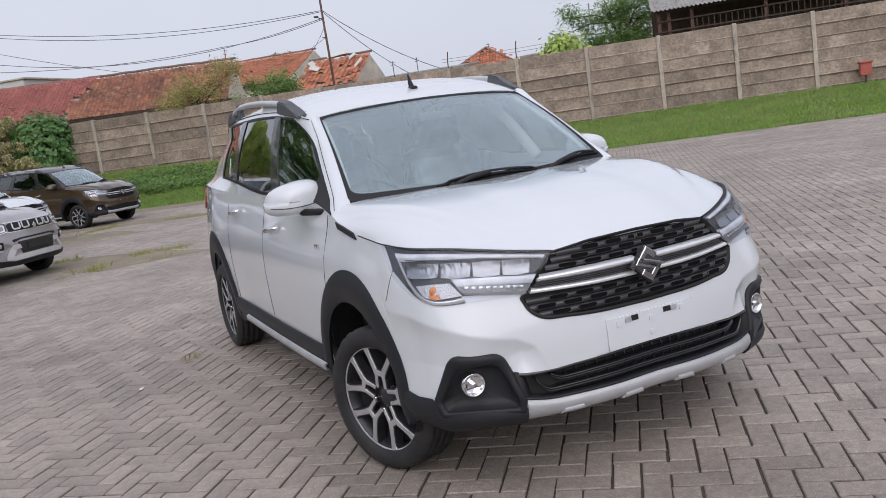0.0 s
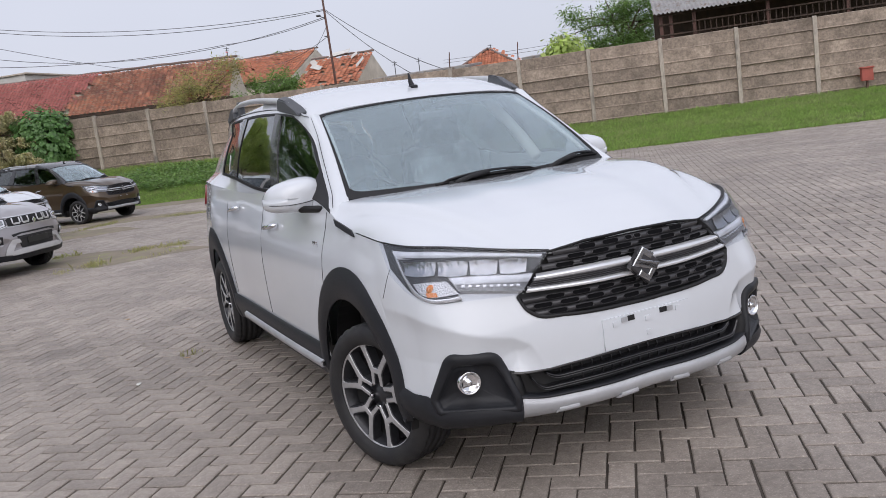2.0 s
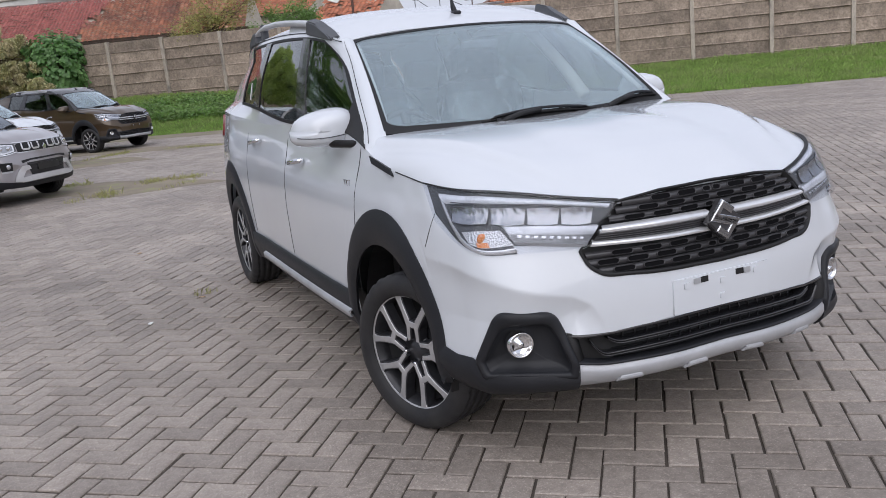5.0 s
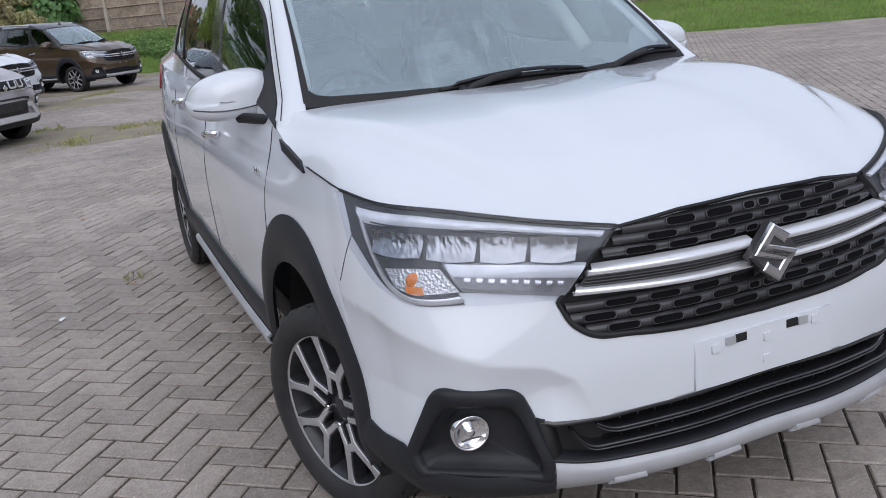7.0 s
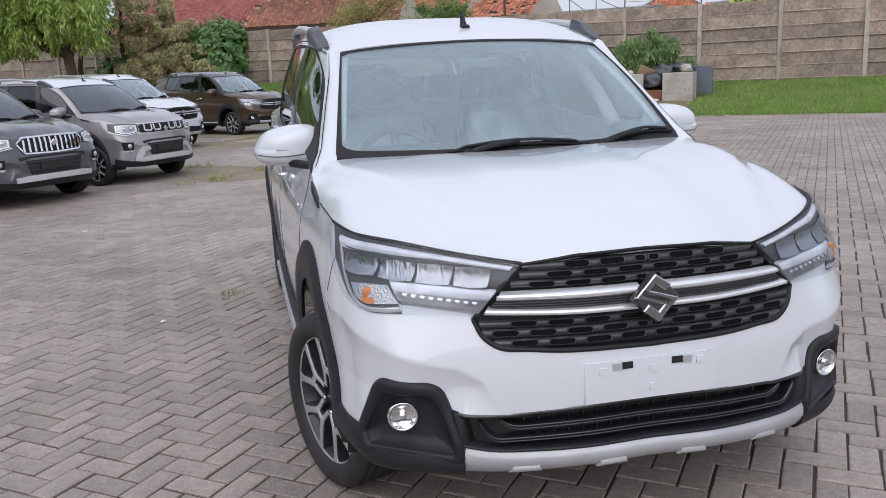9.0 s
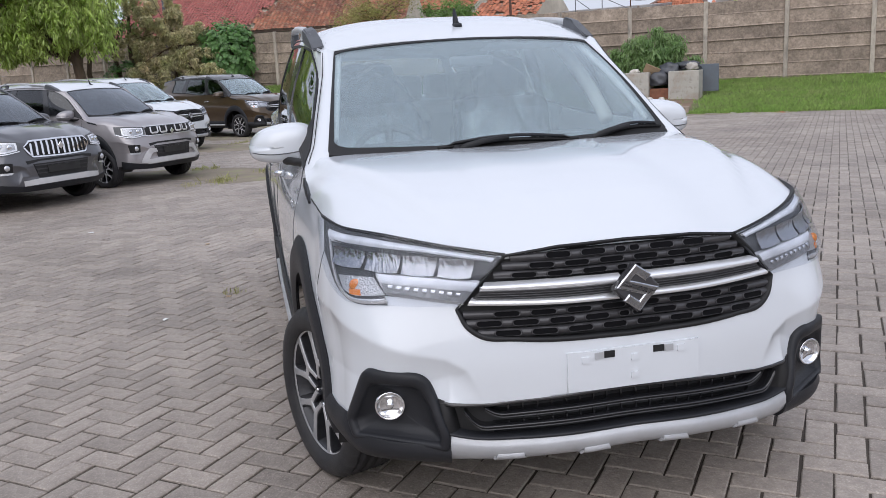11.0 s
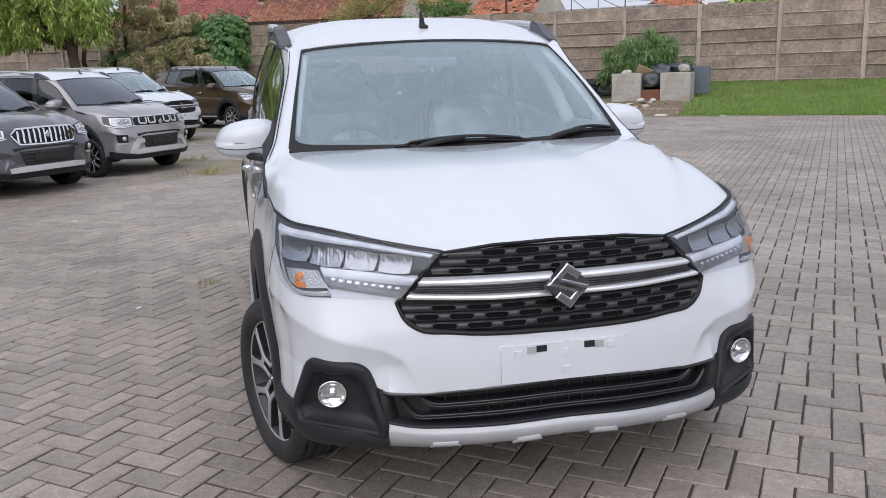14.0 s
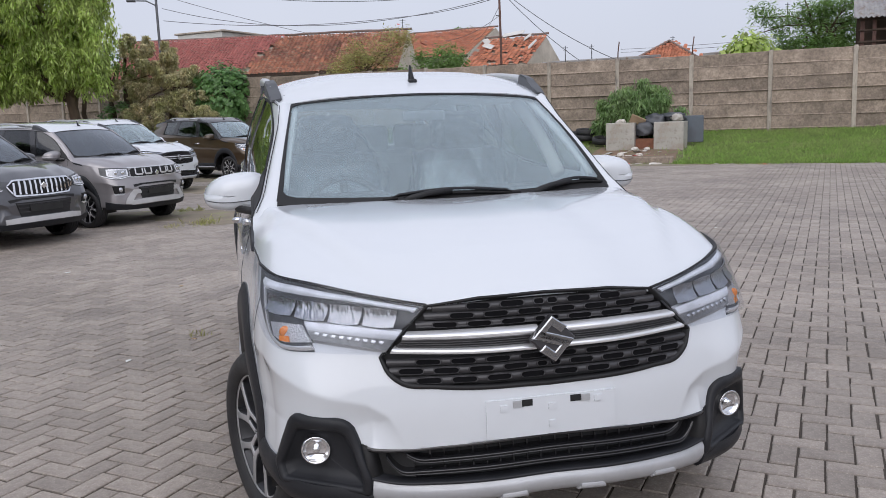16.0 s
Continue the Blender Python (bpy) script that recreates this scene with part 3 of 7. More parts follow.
def slot_ring(a, b, z, h, side, off, r=.0022):
    """The raised lip round one long slot of the grille, a dark patch laid on the bar."""
    path = []
    for k in range(14):
        t = 2 * math.pi * k / 14
        x = (b - h if math.cos(t) > 0 else a + h) + h * math.cos(t)
        path.append((x, z + h * math.sin(t)))
    vs, fs, m = [], [], 5
    for k, (x, y) in enumerate(path):
        p, n = on_skin(x, y, side) + skin_normal(x, y, side) * off, skin_normal(x, y, side)
        out = (p - (on_skin((a + b) / 2, z, side) + n * off)).normalized()
        vs += [p + out * r * math.cos(2 * math.pi * q / m) + n * r * math.sin(2 * math.pi * q / m) for q in range(m)]
    for k in range(14):
        for q in range(m):
            fs.append((k * m + q, (k + 1) % 14 * m + q, (k + 1) % 14 * m + (q + 1) % m, k * m + (q + 1) % m))
    return mesh(vs, fs, "ring", True)


WHEEL_F, WHEEL_R, ARCH = (0.762, 0.748, 0.299), (0.762, 3.55, 0.299), 0.385


def body_bottom(s):
    y = on_skin(s, 0.45).y
    for cy in (0.86, 3.55):
        if s > 0.8 and abs(y - cy) < ARCH:
            return max(0.26, 0.315 + math.sqrt(ARCH ** 2 - (y - cy) ** 2))
    return .318 if s < 1 else .262 if s > 4.6 else .27


GRILLE_HOLE = [(-.02, .884), (.20, .881), (.353, .864), (.422, .801), (.489, .724), (.461, .675), (.428, .650), (.33, .637), (-.02, .624)]
INTAKE_HOLE = [(-.02, .469), (.15, .466), (.33, .457), (.405, .451), (.540, .456), (.526, .360), (.47, .345), (.33, .342), (-.02, .345)]
BEZEL = [(.856, .384), (.770, .555), (.585, .548), (.556, .470), (.527, .366), (.533, .322), (.826, .326)]
BEZEL_IN = [(.822, .380), (.752, .506), (.612, .508), (.586, .455), (.556, .372), (.560, .345), (.806, .347)]
BEZEL_HOLE = [((p[0] + q[0]) / 2, (p[1] + q[1]) / 2) for p, q in zip(BEZEL, BEZEL_IN)]


def rounded(poly, radii, n=9):
    """A closed outline with its corners rounded, n points to a corner."""
    out = []
    for k, p in enumerate(poly):
        p, a, b = Vector(p), Vector(poly[k - 1]), Vector(poly[(k + 1) % len(poly)])
        p0 = p + (a - p).normalized() * min(radii[k], .45 * (a - p).length)
        p1 = p + (b - p).normalized() * min(radii[k], .45 * (b - p).length)
        out += [p0 * (1 - t) ** 2 + p * 2 * t * (1 - t) + p1 * t * t for t in (q / (n - 1) for q in range(n))]
    return out


def inside(poly, x, y):
    hit = False
    for (x0, y0), (x1, y1) in zip(poly, poly[1:] + poly[:1]):
        if (y0 > y) != (y1 > y) and x < x0 + (y - y0) / (y1 - y0) * (x1 - x0):
            hit = not hit
    return hit


def body_mesh(holes=True):
    """The painted shell up to the shoulder line, with the mouths of grille, intake and fog lamps sunk into it."""
    ss = [i * 0.005 for i in range(120)] + [.6 + i * 0.01 for i in range(40)] + [1.0 + i * .02 for i in range(65)] + [2.3 + i * 0.06 for i in range(20)] + [3.5 + i * 0.02 for i in range(60)] + [4.7 + i * 0.03 for i in range(31)]
    ss = [-s for s in ss[:0:-1]] + ss
    grid, sunk = [], []
    for k in range(91):
        row = []
        for s in ss:
            deep_here = False
            zb, zt = body_bottom(abs(s)), z_top(abs(s))
            z = zb + (zt - zb) * k / 90
            p = on_skin(s, z, 1)
            if holes and abs(s) < .9:
                for poly, deep in ((GRILLE_HOLE, .05), (INTAKE_HOLE, .07), (BEZEL_HOLE, .07)):
                    if inside(poly, abs(s), z):
                        p = p - skin_normal(s, z, 1) * deep
                        deep_here = True
            row.append(p)
            sunk.append(deep_here)
        grid.append(row)
    me, C = shell(face_out(grid), .008), len(ss)
    sunk = np.array(sunk).reshape(91, C)
    black = sunk[:-1, :-1] | sunk[1:, :-1] | sunk[:-1, 1:] | sunk[1:, 1:]
    slots = np.zeros(len(me.polygons), dtype=np.int32)
    slots[:2 * black.size] = np.repeat(black.reshape(-1), 2)
    me.polygons.foreach_set("material_index", slots)
    return me


HOOD_S, COWL_S = 0.975, 1.72


def rim_point(s, side=1):
    p = on_skin(s, z_top(s), side)
    return Vector((abs(p.x), p.y, p.z))


def dome(u, v):
    """The raised middle of the hood, with a soft step that runs from the grille's corner to the screen's corner."""
    f = min(1, max(0, (0.40 + 0.54 * v ** 0.6 - u) / 0.07 + 0.5))
    return 0.024 * f * f * (3 - 2 * f) * min(1, v * 5)


def hood_point(u, v):
    side = -1 if u < 0 else 1
    u = abs(u)
    e = rim_point(HOOD_S * u, side)
    c = Vector((spline([0, .3, .55, .85, 1], [0, .25, .45, .69, .772], u), spline([0, .5, .85, 1], [.992, 1.022, 1.086, 1.115], u), spline([0, .5, .9, 1], [1.056, 1.058, 1.048, 1.036], u)))
    p = e * (1 - v) + c * v
    edge = rim_point(HOOD_S + (COWL_S - HOOD_S) * v, side) - (rim_point(HOOD_S, side) * (1 - v) + c_end * v)
    p += edge * u ** 3
    lift = (1 - (1 - v) ** 3 - v) * (0.165 * (1 - u ** 9)) + dome(u, v)
    p.z += lift
    p.x *= side
    return p


c_end = Vector((.772, 1.115, 1.036))


def screen_point(u, v, off=0.0):
    b = Vector((.692 * u, 1.03 + .085 * u * u, 1.082 + .02 * u * u))
    t = Vector((.580 * u, 1.60 + .065 * u * u, 1.508 - .03 * u * u))
    p = b * (1 - v) + t * v
    return p + Vector((0, -.62, .78)) * (.028 * math.sin(math.pi * v) * (1 - .3 * u * u) + off)


ROOF_Y = [1.60, 1.66, 1.8, 2.0, 2.4, 2.9, 3.5, 3.98]
ROOF_X = [.600, .636, .652, .664, .670, .662, .62, .54]
ROOF_E = [1.478, 1.482, 1.512, 1.542, 1.568, 1.573, 1.556, 1.50]
ROOF_C = [1.508, 1.535, 1.585, 1.622, 1.650, 1.650, 1.625, 1.56]


def roof_edge(y, side=1):
    return Vector((spline(ROOF_Y, ROOF_X, y) * side, y, spline(ROOF_Y, ROOF_E, y)))


def roof_point(u, y):
    e, c = roof_edge(y), spline(ROOF_Y, ROOF_C, y)
    front = max(0, 1 - (y - 1.60) / 0.5)
    return Vector((e.x * u, y + .065 * u * u * front, c - (c - e.z) * abs(u) ** 3.6))


def ease(x):
    x = min(1, max(0, x))
    return x * x * (3 - 2 * x)


def glass_inset(u, v):
    """How far the glasshouse draws in over the rear shoulder and behind the front pillar."""
    return (.055 * ease((u - .5) / .28) + .018 * (1 - ease(u / .3))) * min(1, max(0, v / .13)) * min(1, max(0, (1 - v) / .25))


def side_point(u, v, side, off=0.0):
    b = rim_point(COWL_S + (4.72 - COWL_S) * u)
    t = roof_edge(1.665 + (3.96 - 1.665) * u)
    p = b * (1 - v) + t * v
    p.x += .03 * math.sin(math.pi * v) * ease(u / .3) + off * .92 - glass_inset(u, v)
    p.y += .02 * math.sin(math.pi * v) * (1 - ease(u / .3))
    p.z += off * .4
    p.x *= side
    return p


def tyre_mesh(r=0.322, w=0.195):
    h = w / 2
    prof = [(0.208, h * .80), (0.222, h * .96), (0.26, h * 1.03), (0.295, h * .97), (0.314, h * .80)]
    for k in range(4):
        a = h * .80 - (k + .5) * h * .40 - h * .0
        prof += [(r, a + h * .16), (r, a + .008), (r - .007, a + .006), (r - .007, a - .006), (r, a - .008)] if k < 4 else []
    prof += [(r, -h * .72), (0.314, -h * .80), (0.295, -h * .97), (0.26, -h * 1.03), (0.222, -h * .96), (0.208, -h * .80)]
    n, k = 120, len(prof)
    vs, fs = lathe([(.208 + (q - .208) * (.2875 - .208) / (r - .208), a) for q, a in prof], n)
    out = []
    for i, (x, y, z) in enumerate(vs):
        seg, row = divmod(i, k)
        f = 1 - (.020 if seg % 4 == 0 and abs(x) > h * .5 and math.hypot(y, z) > .276 else 0)
        out.append((x, y * f, z * f))
    return mesh(out, fs, "tyre", True)


def spoke_mesh(x0=-.012, x1=.004, grow=0.0):
    """One forked spoke of the rim, pointing up, near the plane x = 0; the outside looks to -x. A pocket is left open in its stem."""
    bm = bmesh.new()
    def band(line):
        ring = []
        for k, (y, z, w) in enumerate(line):
            a, b = line[max(0, k - 1)], line[min(len(line) - 1, k + 1)]
            d = Vector((b[0] - a[0], b[1] - a[1])).normalized()
            w = w / 2 + grow
            dip = .006 * max(0, 1 - (z - .045) / .06)
            l, r = (y - d.y * w, z + d.x * w), (y + d.y * w, z - d.x * w)
            c = .0022
            lc, rc = (y - d.y * (w - c), z + d.x * (w - c)), (y + d.y * (w - c), z - d.x * (w - c))
            ring.append([bm.verts.new((x1, *l)), bm.verts.new((x0 + dip + c, *l)), bm.verts.new((x0 + dip, *lc)), bm.verts.new((x0 + dip, *rc)), bm.verts.new((x0 + dip + c, *r)), bm.verts.new((x1, *r))])
        for p, q in zip(ring, ring[1:]):
            for m in range(6):
                bm.faces.new((p[m], p[(m + 1) % 6], q[(m + 1) % 6], q[m]))
        bm.faces.new(ring[0])
        bm.faces.new(ring[-1][::-1])
    for sg in (-1, 1):
        line = [(.023, .044, .016), (.022, .070, .016), (.0195, .094, .019), (.026, .117, .0245), (.042, .144, .0215), (.057, .168, .022), (.066, .184, .027), (.0715, .2005, .040)]
        band([(sg * y, z, w) for y, z, w in line][::sg])
    band([(-.022, .105, .022), (0, .105, .022), (.022, .105, .022)])
    bmesh.ops.recalc_face_normals(bm, faces=bm.faces[:])
    return bm


def add_wheel(car, at, side, steer, tyre):
    w = part("wheel", mesh(*lathe([(.06, side * .02), (.10, side * .0), (.13, -side * .02), (.195, -side * .09)], 40), "barrel_back", True), RIM_DARK, car)
    w.location = (at[0] * side, at[1], at[2])
    w.rotation_euler = (radians(7 if at[1] < 2 else 59), 0, radians(steer))
    w.scale = (1, 1.05, 1.05)
    t = part("tyre", tyre, RUBBER, w)
    k = 1 if side < 0 else -1
    vs, fs = lathe([(.196, .0), (.207, -.072 * k), (.217, -.078 * k), (.217, -.070 * k), (.205, -.050 * k), (.198, .06 * k), (.19, .07 * k)], 56)
    part("rim", mesh(vs, fs, "rim", True), RIM_DARK, w)
    vs, fs = lathe([(.2045, -.0725 * k), (.210, -.0765 * k), (.217, -.079 * k), (.2185, -.074 * k)], 56)
    part("rim_lip", mesh(vs, fs, "lip", True), RIM_FACE, w, "bright machined rim lip")
    vs, fs = lathe([(.19, -.02 * k), (.12, .01 * k), (.0, .01 * k)], 40)
    part("brake_disc", mesh(vs, fs, "disc", True), DEEP_BLACK, w)
    for i in range(5):
        sp = part("spoke", SPOKE, RIM_FACE, w)
        sp.matrix_basis = pose(-.062 * k, 0, 0, i * 72, 0, 0 if k > 0 else 180)
        back = part("spoke_back", SPOKE_BACK, RIM_DARK, w)
        back.matrix_basis = pose(-.062 * k, 0, 0, i * 72, 0, 0 if k > 0 else 180)
    part("hub", mesh(*lathe([(0, -.056 * k), (.028, -.056 * k), (.034, -.048 * k), (.062, -.050 * k), (.066, -.03 * k)], 30), "hub", True), RIM_DARK, w)
    for i in range(5):
        a = radians(i * 72 + 36)
        nut = part("wheel_nut", NUT, CHROME, w)
        nut.location = (-.056 * k, .05 * math.sin(a), .05 * math.cos(a))
    return w


def small_disc(r, x):
    return mesh(*lathe([(0, -x), (r * .75, -x), (r, -x * .4), (r, x)], 10), "nut", True)


SPOKE = bm_mesh(spoke_mesh(), "spoke")
SPOKE.materials.append(RIM_FACE)
SPOKE_BACK = bm_mesh(spoke_mesh(-.0095, .034, .0045), "spoke_back")
NUT = small_disc(.009, .008)
TYRE = tyre_mesh()


def bezel_bowl(side, rows, centre=(.690, .428)):
    """A frame on the skin that turns over into a bowl: rows of (how far in, height over the skin), past 1 towards the centre."""
    o = rounded(BEZEL, [.010, .040, .040, .030, .010, .008, .012])
    i = rounded(BEZEL_IN, [.012, .034, .034, .030, .012, .010, .012])
    c, n, vs = Vector(centre), len(o), []
    for f, off in rows:
        for p, q in zip(o, i):
            a = p.lerp(q, f) if f <= 1 else q.lerp(c, f - 1)
            vs.append(on_skin(a.x, a.y, side) + skin_normal(a.x, a.y, side) * off)
    fs = [(j * n + k, j * n + (k + 1) % n, (j + 1) * n + (k + 1) % n, (j + 1) * n + k) for j in range(len(rows) - 1) for k in range(n)]
    return mesh(vs, [f[::-1] for f in fs] if side < 0 else fs, "bezel", True)


def disc_at(s, z, side, r, off, profile):
    """A turned lamp on the skin, its axis along the way ahead."""
    c = on_skin(s, z, side) + skin_normal(s, z, side) * off
    vs, fs = lathe(profile, 36, "y")
    ahead = Vector((0.16 * side, -1, 0.0)).normalized()
    m = Matrix.Translation(c) @ Vector((0, 1, 0)).rotation_difference(ahead).to_matrix().to_4x4()
    return mesh([m @ Vector(v) for v in vs], fs, "disc", True)


def grille_edge(z):
    return spline([.62, .64, .66, .722, .80, .864], [.33, .415, .452, .487, .415, .352], z)


def add_front_wide(car, paint):
    """Grille, lamps and lower face of the big people carrier."""
    for side in (-1, 1):
        part("grille_backing", skin_sheet([(-.001, .884), (.20, .881), (.355, .864), (.42, .80), (.487, .724)], [(-.001, .620), (.20, .625), (.33, .633), (.43, .648), (.486, .718)], side, -.024, .004, 30, 8, False), DEEP_BLACK, car)
        rim = curve_points([(-.001, .888), (.20, .885), (.356, .868), (.425, .804), (.494, .724)], 40, False)
        low = curve_points([(-.001, .881), (.20, .878), (.350, .861), (.418, .799), (.483, .723)], 40, False)
        part("grille_surround", bar_sheet(rim, low, side, (.002, .006, .006, -.05), .006, 40, False), DEEP_BLACK, car)
        rim = curve_points([(-.001, .637), (.33, .650), (.416, .661), (.450, .681), (.480, .724)], 40)
        low = curve_points([(-.001, .619), (.33, .632), (.43, .645), (.466, .672), (.494, .724)], 40)
        part("grille_surround", bar_sheet(rim, low, side, (-.05, .005, .007, .003), .006, 40), DEEP_BLACK, car)
        rows = [(.862, .012), (.838, .011), (.8135, .011), (.708, .011), (.683, .012), (.656, .012)]
        for r, (z, h) in enumerate(rows):
            e = grille_edge(z) - .014
            bar = part("grille_bar", bar_sheet([(0, z + h), (e, z + h)], [(0, z - h), (e - .004, z - h)], side, (-.008, -.001, .001, -.001, -.008), .006, 24, False), GRILLE_PLASTIC, car)
            x0 = .05 * (r % 2) - .05
            for k in range(6):
                a, b2 = max(.004, x0 + k * .10 + .014), x0 + k * .10 + .086
                if b2 > e - .006 or b2 - a < .03:
                    continue
                q, hh = .0085, h * .66
                # dark sheet on the bar stands in for the shade of an opening
                slot = part("grille_slot", skin_sheet([(a, z), (a + q, z + hh), (b2 - q, z + hh), (b2, z)], [(a, z), (a + q, z - hh), (b2 - q, z - hh), (b2, z)], side, .0022, .002, 12, 3, False), SLOT_SHADE, bar)
                part("slot_lip", slot_ring(a, b2, z, hh, side, .002), GRILLE_PLASTIC, slot)
        # pale chrome: part of the bright sky the bars mirror is in the colour
        part("chrome_bar", bar_sheet([(.03, .797), (.20, .799), (.412, .796)], [(.03, .767), (.20, .769), (.426, .770)], side, (-.004, .019, .025, .019, .004), .012, 24), CHROME_PALE, car, "polished chrome grille bar")
        rib = part("ribbed_bar", skin_sheet([(.03, .769), (.424, .772)], [(.03, .744), (.444, .752)], side, .006, .01, 24, 3, False), GRILLE_PLASTIC, car)
        for k in range(3):
            z = .7645 - k * .0065
            part("rib", bar_sheet([(.05, z), (.425 + k * .004, z + .003)], [(.05, z - .0032), (.426 + k * .004, z - .0002)], side, (.006, .012, .010), .004, 24, False), GRILLE_PLASTIC, rib)
        part("chrome_bar", bar_sheet([(.03, .747), (.20, .749), (.446, .756)], [(.03, .726), (.20, .728), (.458, .735)], side, (-.004, .014, .022, .016), .012, 24), CHROME_PALE, car, "brushed silver grille bar")

        # headlamp: dark glossy housing, facetted reflectors, light strips, clear cover
        lamp = part("headlamp", skin_sheet([(.978, .939), (.829, .925), (.707, .914), (.53, .887), (.360, .862)], [(.958, .855), (.866, .785), (.795, .768), (.60, .755), (.474, .736)], side, .003, .01, 36, 8, False), LAMP_DARK, car, "dark-housed headlamp with clear cover")
        part("lamp_base", skin_sheet([(.965, .870), (.866, .79), (.795, .772), (.70, .77)], [(.958, .850), (.850, .762), (.794, .738), (.682, .736)], side, .003, .01, 20, 4), LAMP_DARK, lamp)
        part("side_strip", bar_sheet([(.926, .917), (.900, .84), (.850, .766), (.80, .740), (.735, .736), (.682, .742)], [(.904, .900), (.882, .84), (.838, .776), (.795, .752), (.735, .748), (.690, .753)], side, (.004, .011, .010), .006, 30), CHROME_PALE, lamp, "silver rim of the lamp")
        strip = part("light_strip", bar_sheet([(.925, .916), (.77, .910), (.609, .893), (.378, .861)], [(.896, .886), (.77, .888), (.61, .874), (.390, .849)], side, (.004, .012, .013, .006), .006, 28, False), WHITE_LENS, lamp, "white light strip")
        part("strip_groove", skin_sheet([(.87, .892), (.61, .877), (.40, .852)], [(.87, .889), (.61, .8745), (.40, .850)], side, .0118, .002, 20, 2, False), LAMP_DARK, strip)
        lrg = random.Random(5)
        for a, b2 in ((.752, .872), (.648, .748), (.545, .644), (.438, .541)):
            mid = (a + b2) / 2
            dz = .001 + (mid - .55) * .055
            rfl = part("reflector", bar_sheet([(a, .860 + dz - .004), (mid, .861 + dz), (b2, .862 + dz)], [(a + .012, .812 + dz), (mid + .004, .810 + dz), (b2 + .004, .816 + dz)], side, (.012, .0085, .0068, .0072, .010, .0135), .003, 14), LAMP_FACET, lamp)
        drl = part("running_light", bar_sheet([(.725, .822), (.60, .817), (.422, .802)], [(.686, .763), (.60, .752), (.474, .736)], side, (.004, .014, .015, .015, .015, .012, .004), .008, 24, False), SATIN_METAL, lamp, "silver-framed running light")
        part("light_strip", bar_sheet([(.716, .817), (.60, .812), (.428, .798)], [(.703, .794), (.60, .788), (.442, .777)], side, (.0155, .0185, .0165), .003, 24, False), WHITE_LENS, drl)
        part("light_tray", skin_sheet([(.700, .792), (.60, .786), (.445, .774)], [(.692, .770), (.60, .760), (.468, .744)], side, .0155, .002, 20, 2, False), TRAY_GREY, drl)
        for k in range(9):
            a = .476 + k * .0238
            h = .770 + k * .0024
            part("light_cell", bar_sheet([(a, h), (a + .013, h + .0015)], [(a + .004, h - .011), (a + .015, h - .0095)], side, (.016, .0185, .0165), .002, 4, False), REFLECTOR, drl)
        turn = part("turn_signal", skin_sheet([(.848, .803), (.79, .807), (.730, .807)], [(.826, .768), (.785, .754), (.692, .762)], side, .0065, .004, 12, 4, False), LAMP_FINE, lamp)
        bulb = part("bulb", disc_at(.782, .783, side, .02, .006, [(0, .005), (.011, .004), (.017, .0), (.017, -.004)]), AMBER, turn, "amber bulb")
        # amber patch paints the bulb's reflection in the bowl beneath it
        part("bulb_reflection", skin_sheet([(.802, .772), (.766, .772)], [(.798, .757), (.762, .756)], side, .0082, .002, 4, 2, False), AMBER, turn)
        cover = part("lens_cover", skin_sheet([(.980, .942), (.829, .928), (.707, .917), (.53, .891), (.357, .865)], [(.948, .83), (.868, .772), (.796, .738), (.68, .734), (.470, .732)], side, .022, .002, 30, 8), LAMP_CLEAR, lamp, "clear plastic cover")
        cover.visible_shadow = False
        part("lamp_seal", skin_sheet([(.986, .947), (.829, .931), (.707, .920), (.53, .894), (.350, .870)], [(.976, .940), (.829, .9245), (.707, .9135), (.53, .8875), (.350, .8635)], side, .012, .012, 30, 2), DEEP_BLACK, lamp)

        # lower intake, skid plate, fog lamp corner
        part("lower_intake", skin_sheet([(-.001, .468), (.36, .464), (.405, .457), (.548, .462)], [(-.001, .345), (.33, .345), (.47, .345), (.532, .350)], side, -.045, .004, 30, 5, False), DEEP_BLACK, car)
        part("intake_rim", bar_sheet([(-.001, .476), (.15, .473), (.33, .464), (.402, .458), (.47, .459), (.550, .464)], [(-.001, .462), (.15, .459), (.33, .450), (.402, .444), (.47, .444), (.540, .446)], side, (.001, .004, .002, -.045), .004, 40, False), INTAKE_GLOSS, car)
        for z0, z1, s2 in ((.436, .447, .424), (.402, .440, .482)):
            line = [(s2 * k / 40, z0 - .012 * (k / 40) ** 2 + (z1 - z0 + .012) * max(0, (k / 40 * s2 - s2 + .055) / .055) ** 2) for k in range(41)]
            bar = part("intake_bar", bar_sheet([(a, b + .004) for a, b in line], [(a, b - .013) for a, b in line], side, (-.044, -.006, .001, .0025, -.002, -.010, -.044), .003, 41, False), INTAKE_GLOSS, car)
            # paler strip paints the highlight along the bar's lower edge
            part("bar_highlight", bar_sheet([(a, b - .0095) for a, b in line], [(a, b - .0135) for a, b in line], side, (-.002, .0022, -.004), .002, 41, False), GRILLE_PLASTIC, bar)
        for k in range(9):
            a = .02 + k * .042
            part("intake_rib", bar_sheet([(a, .452), (a + .005, .452)], [(a, .405), (a + .005, .405)], side, (-.040, -.034, -.040), .003, 2, False), INTAKE_GLOSS, car)
        part("intake_lip", bar_sheet([(-.001, .372), (.33, .367), (.47, .369), (.532, .380)], [(-.001, .358), (.33, .354), (.47, .357), (.532, .367)], side, (-.045, .004, .008, .004), .006, 30), CLADDING, car)
        part("intake_end", bar_sheet([(.556, .470), (.545, .420), (.542, .368)], [(.512, .462), (.500, .415), (.496, .370)], side, (.003, .004, -.015, -.05), .004, 14, False), DEEP_BLACK, car)
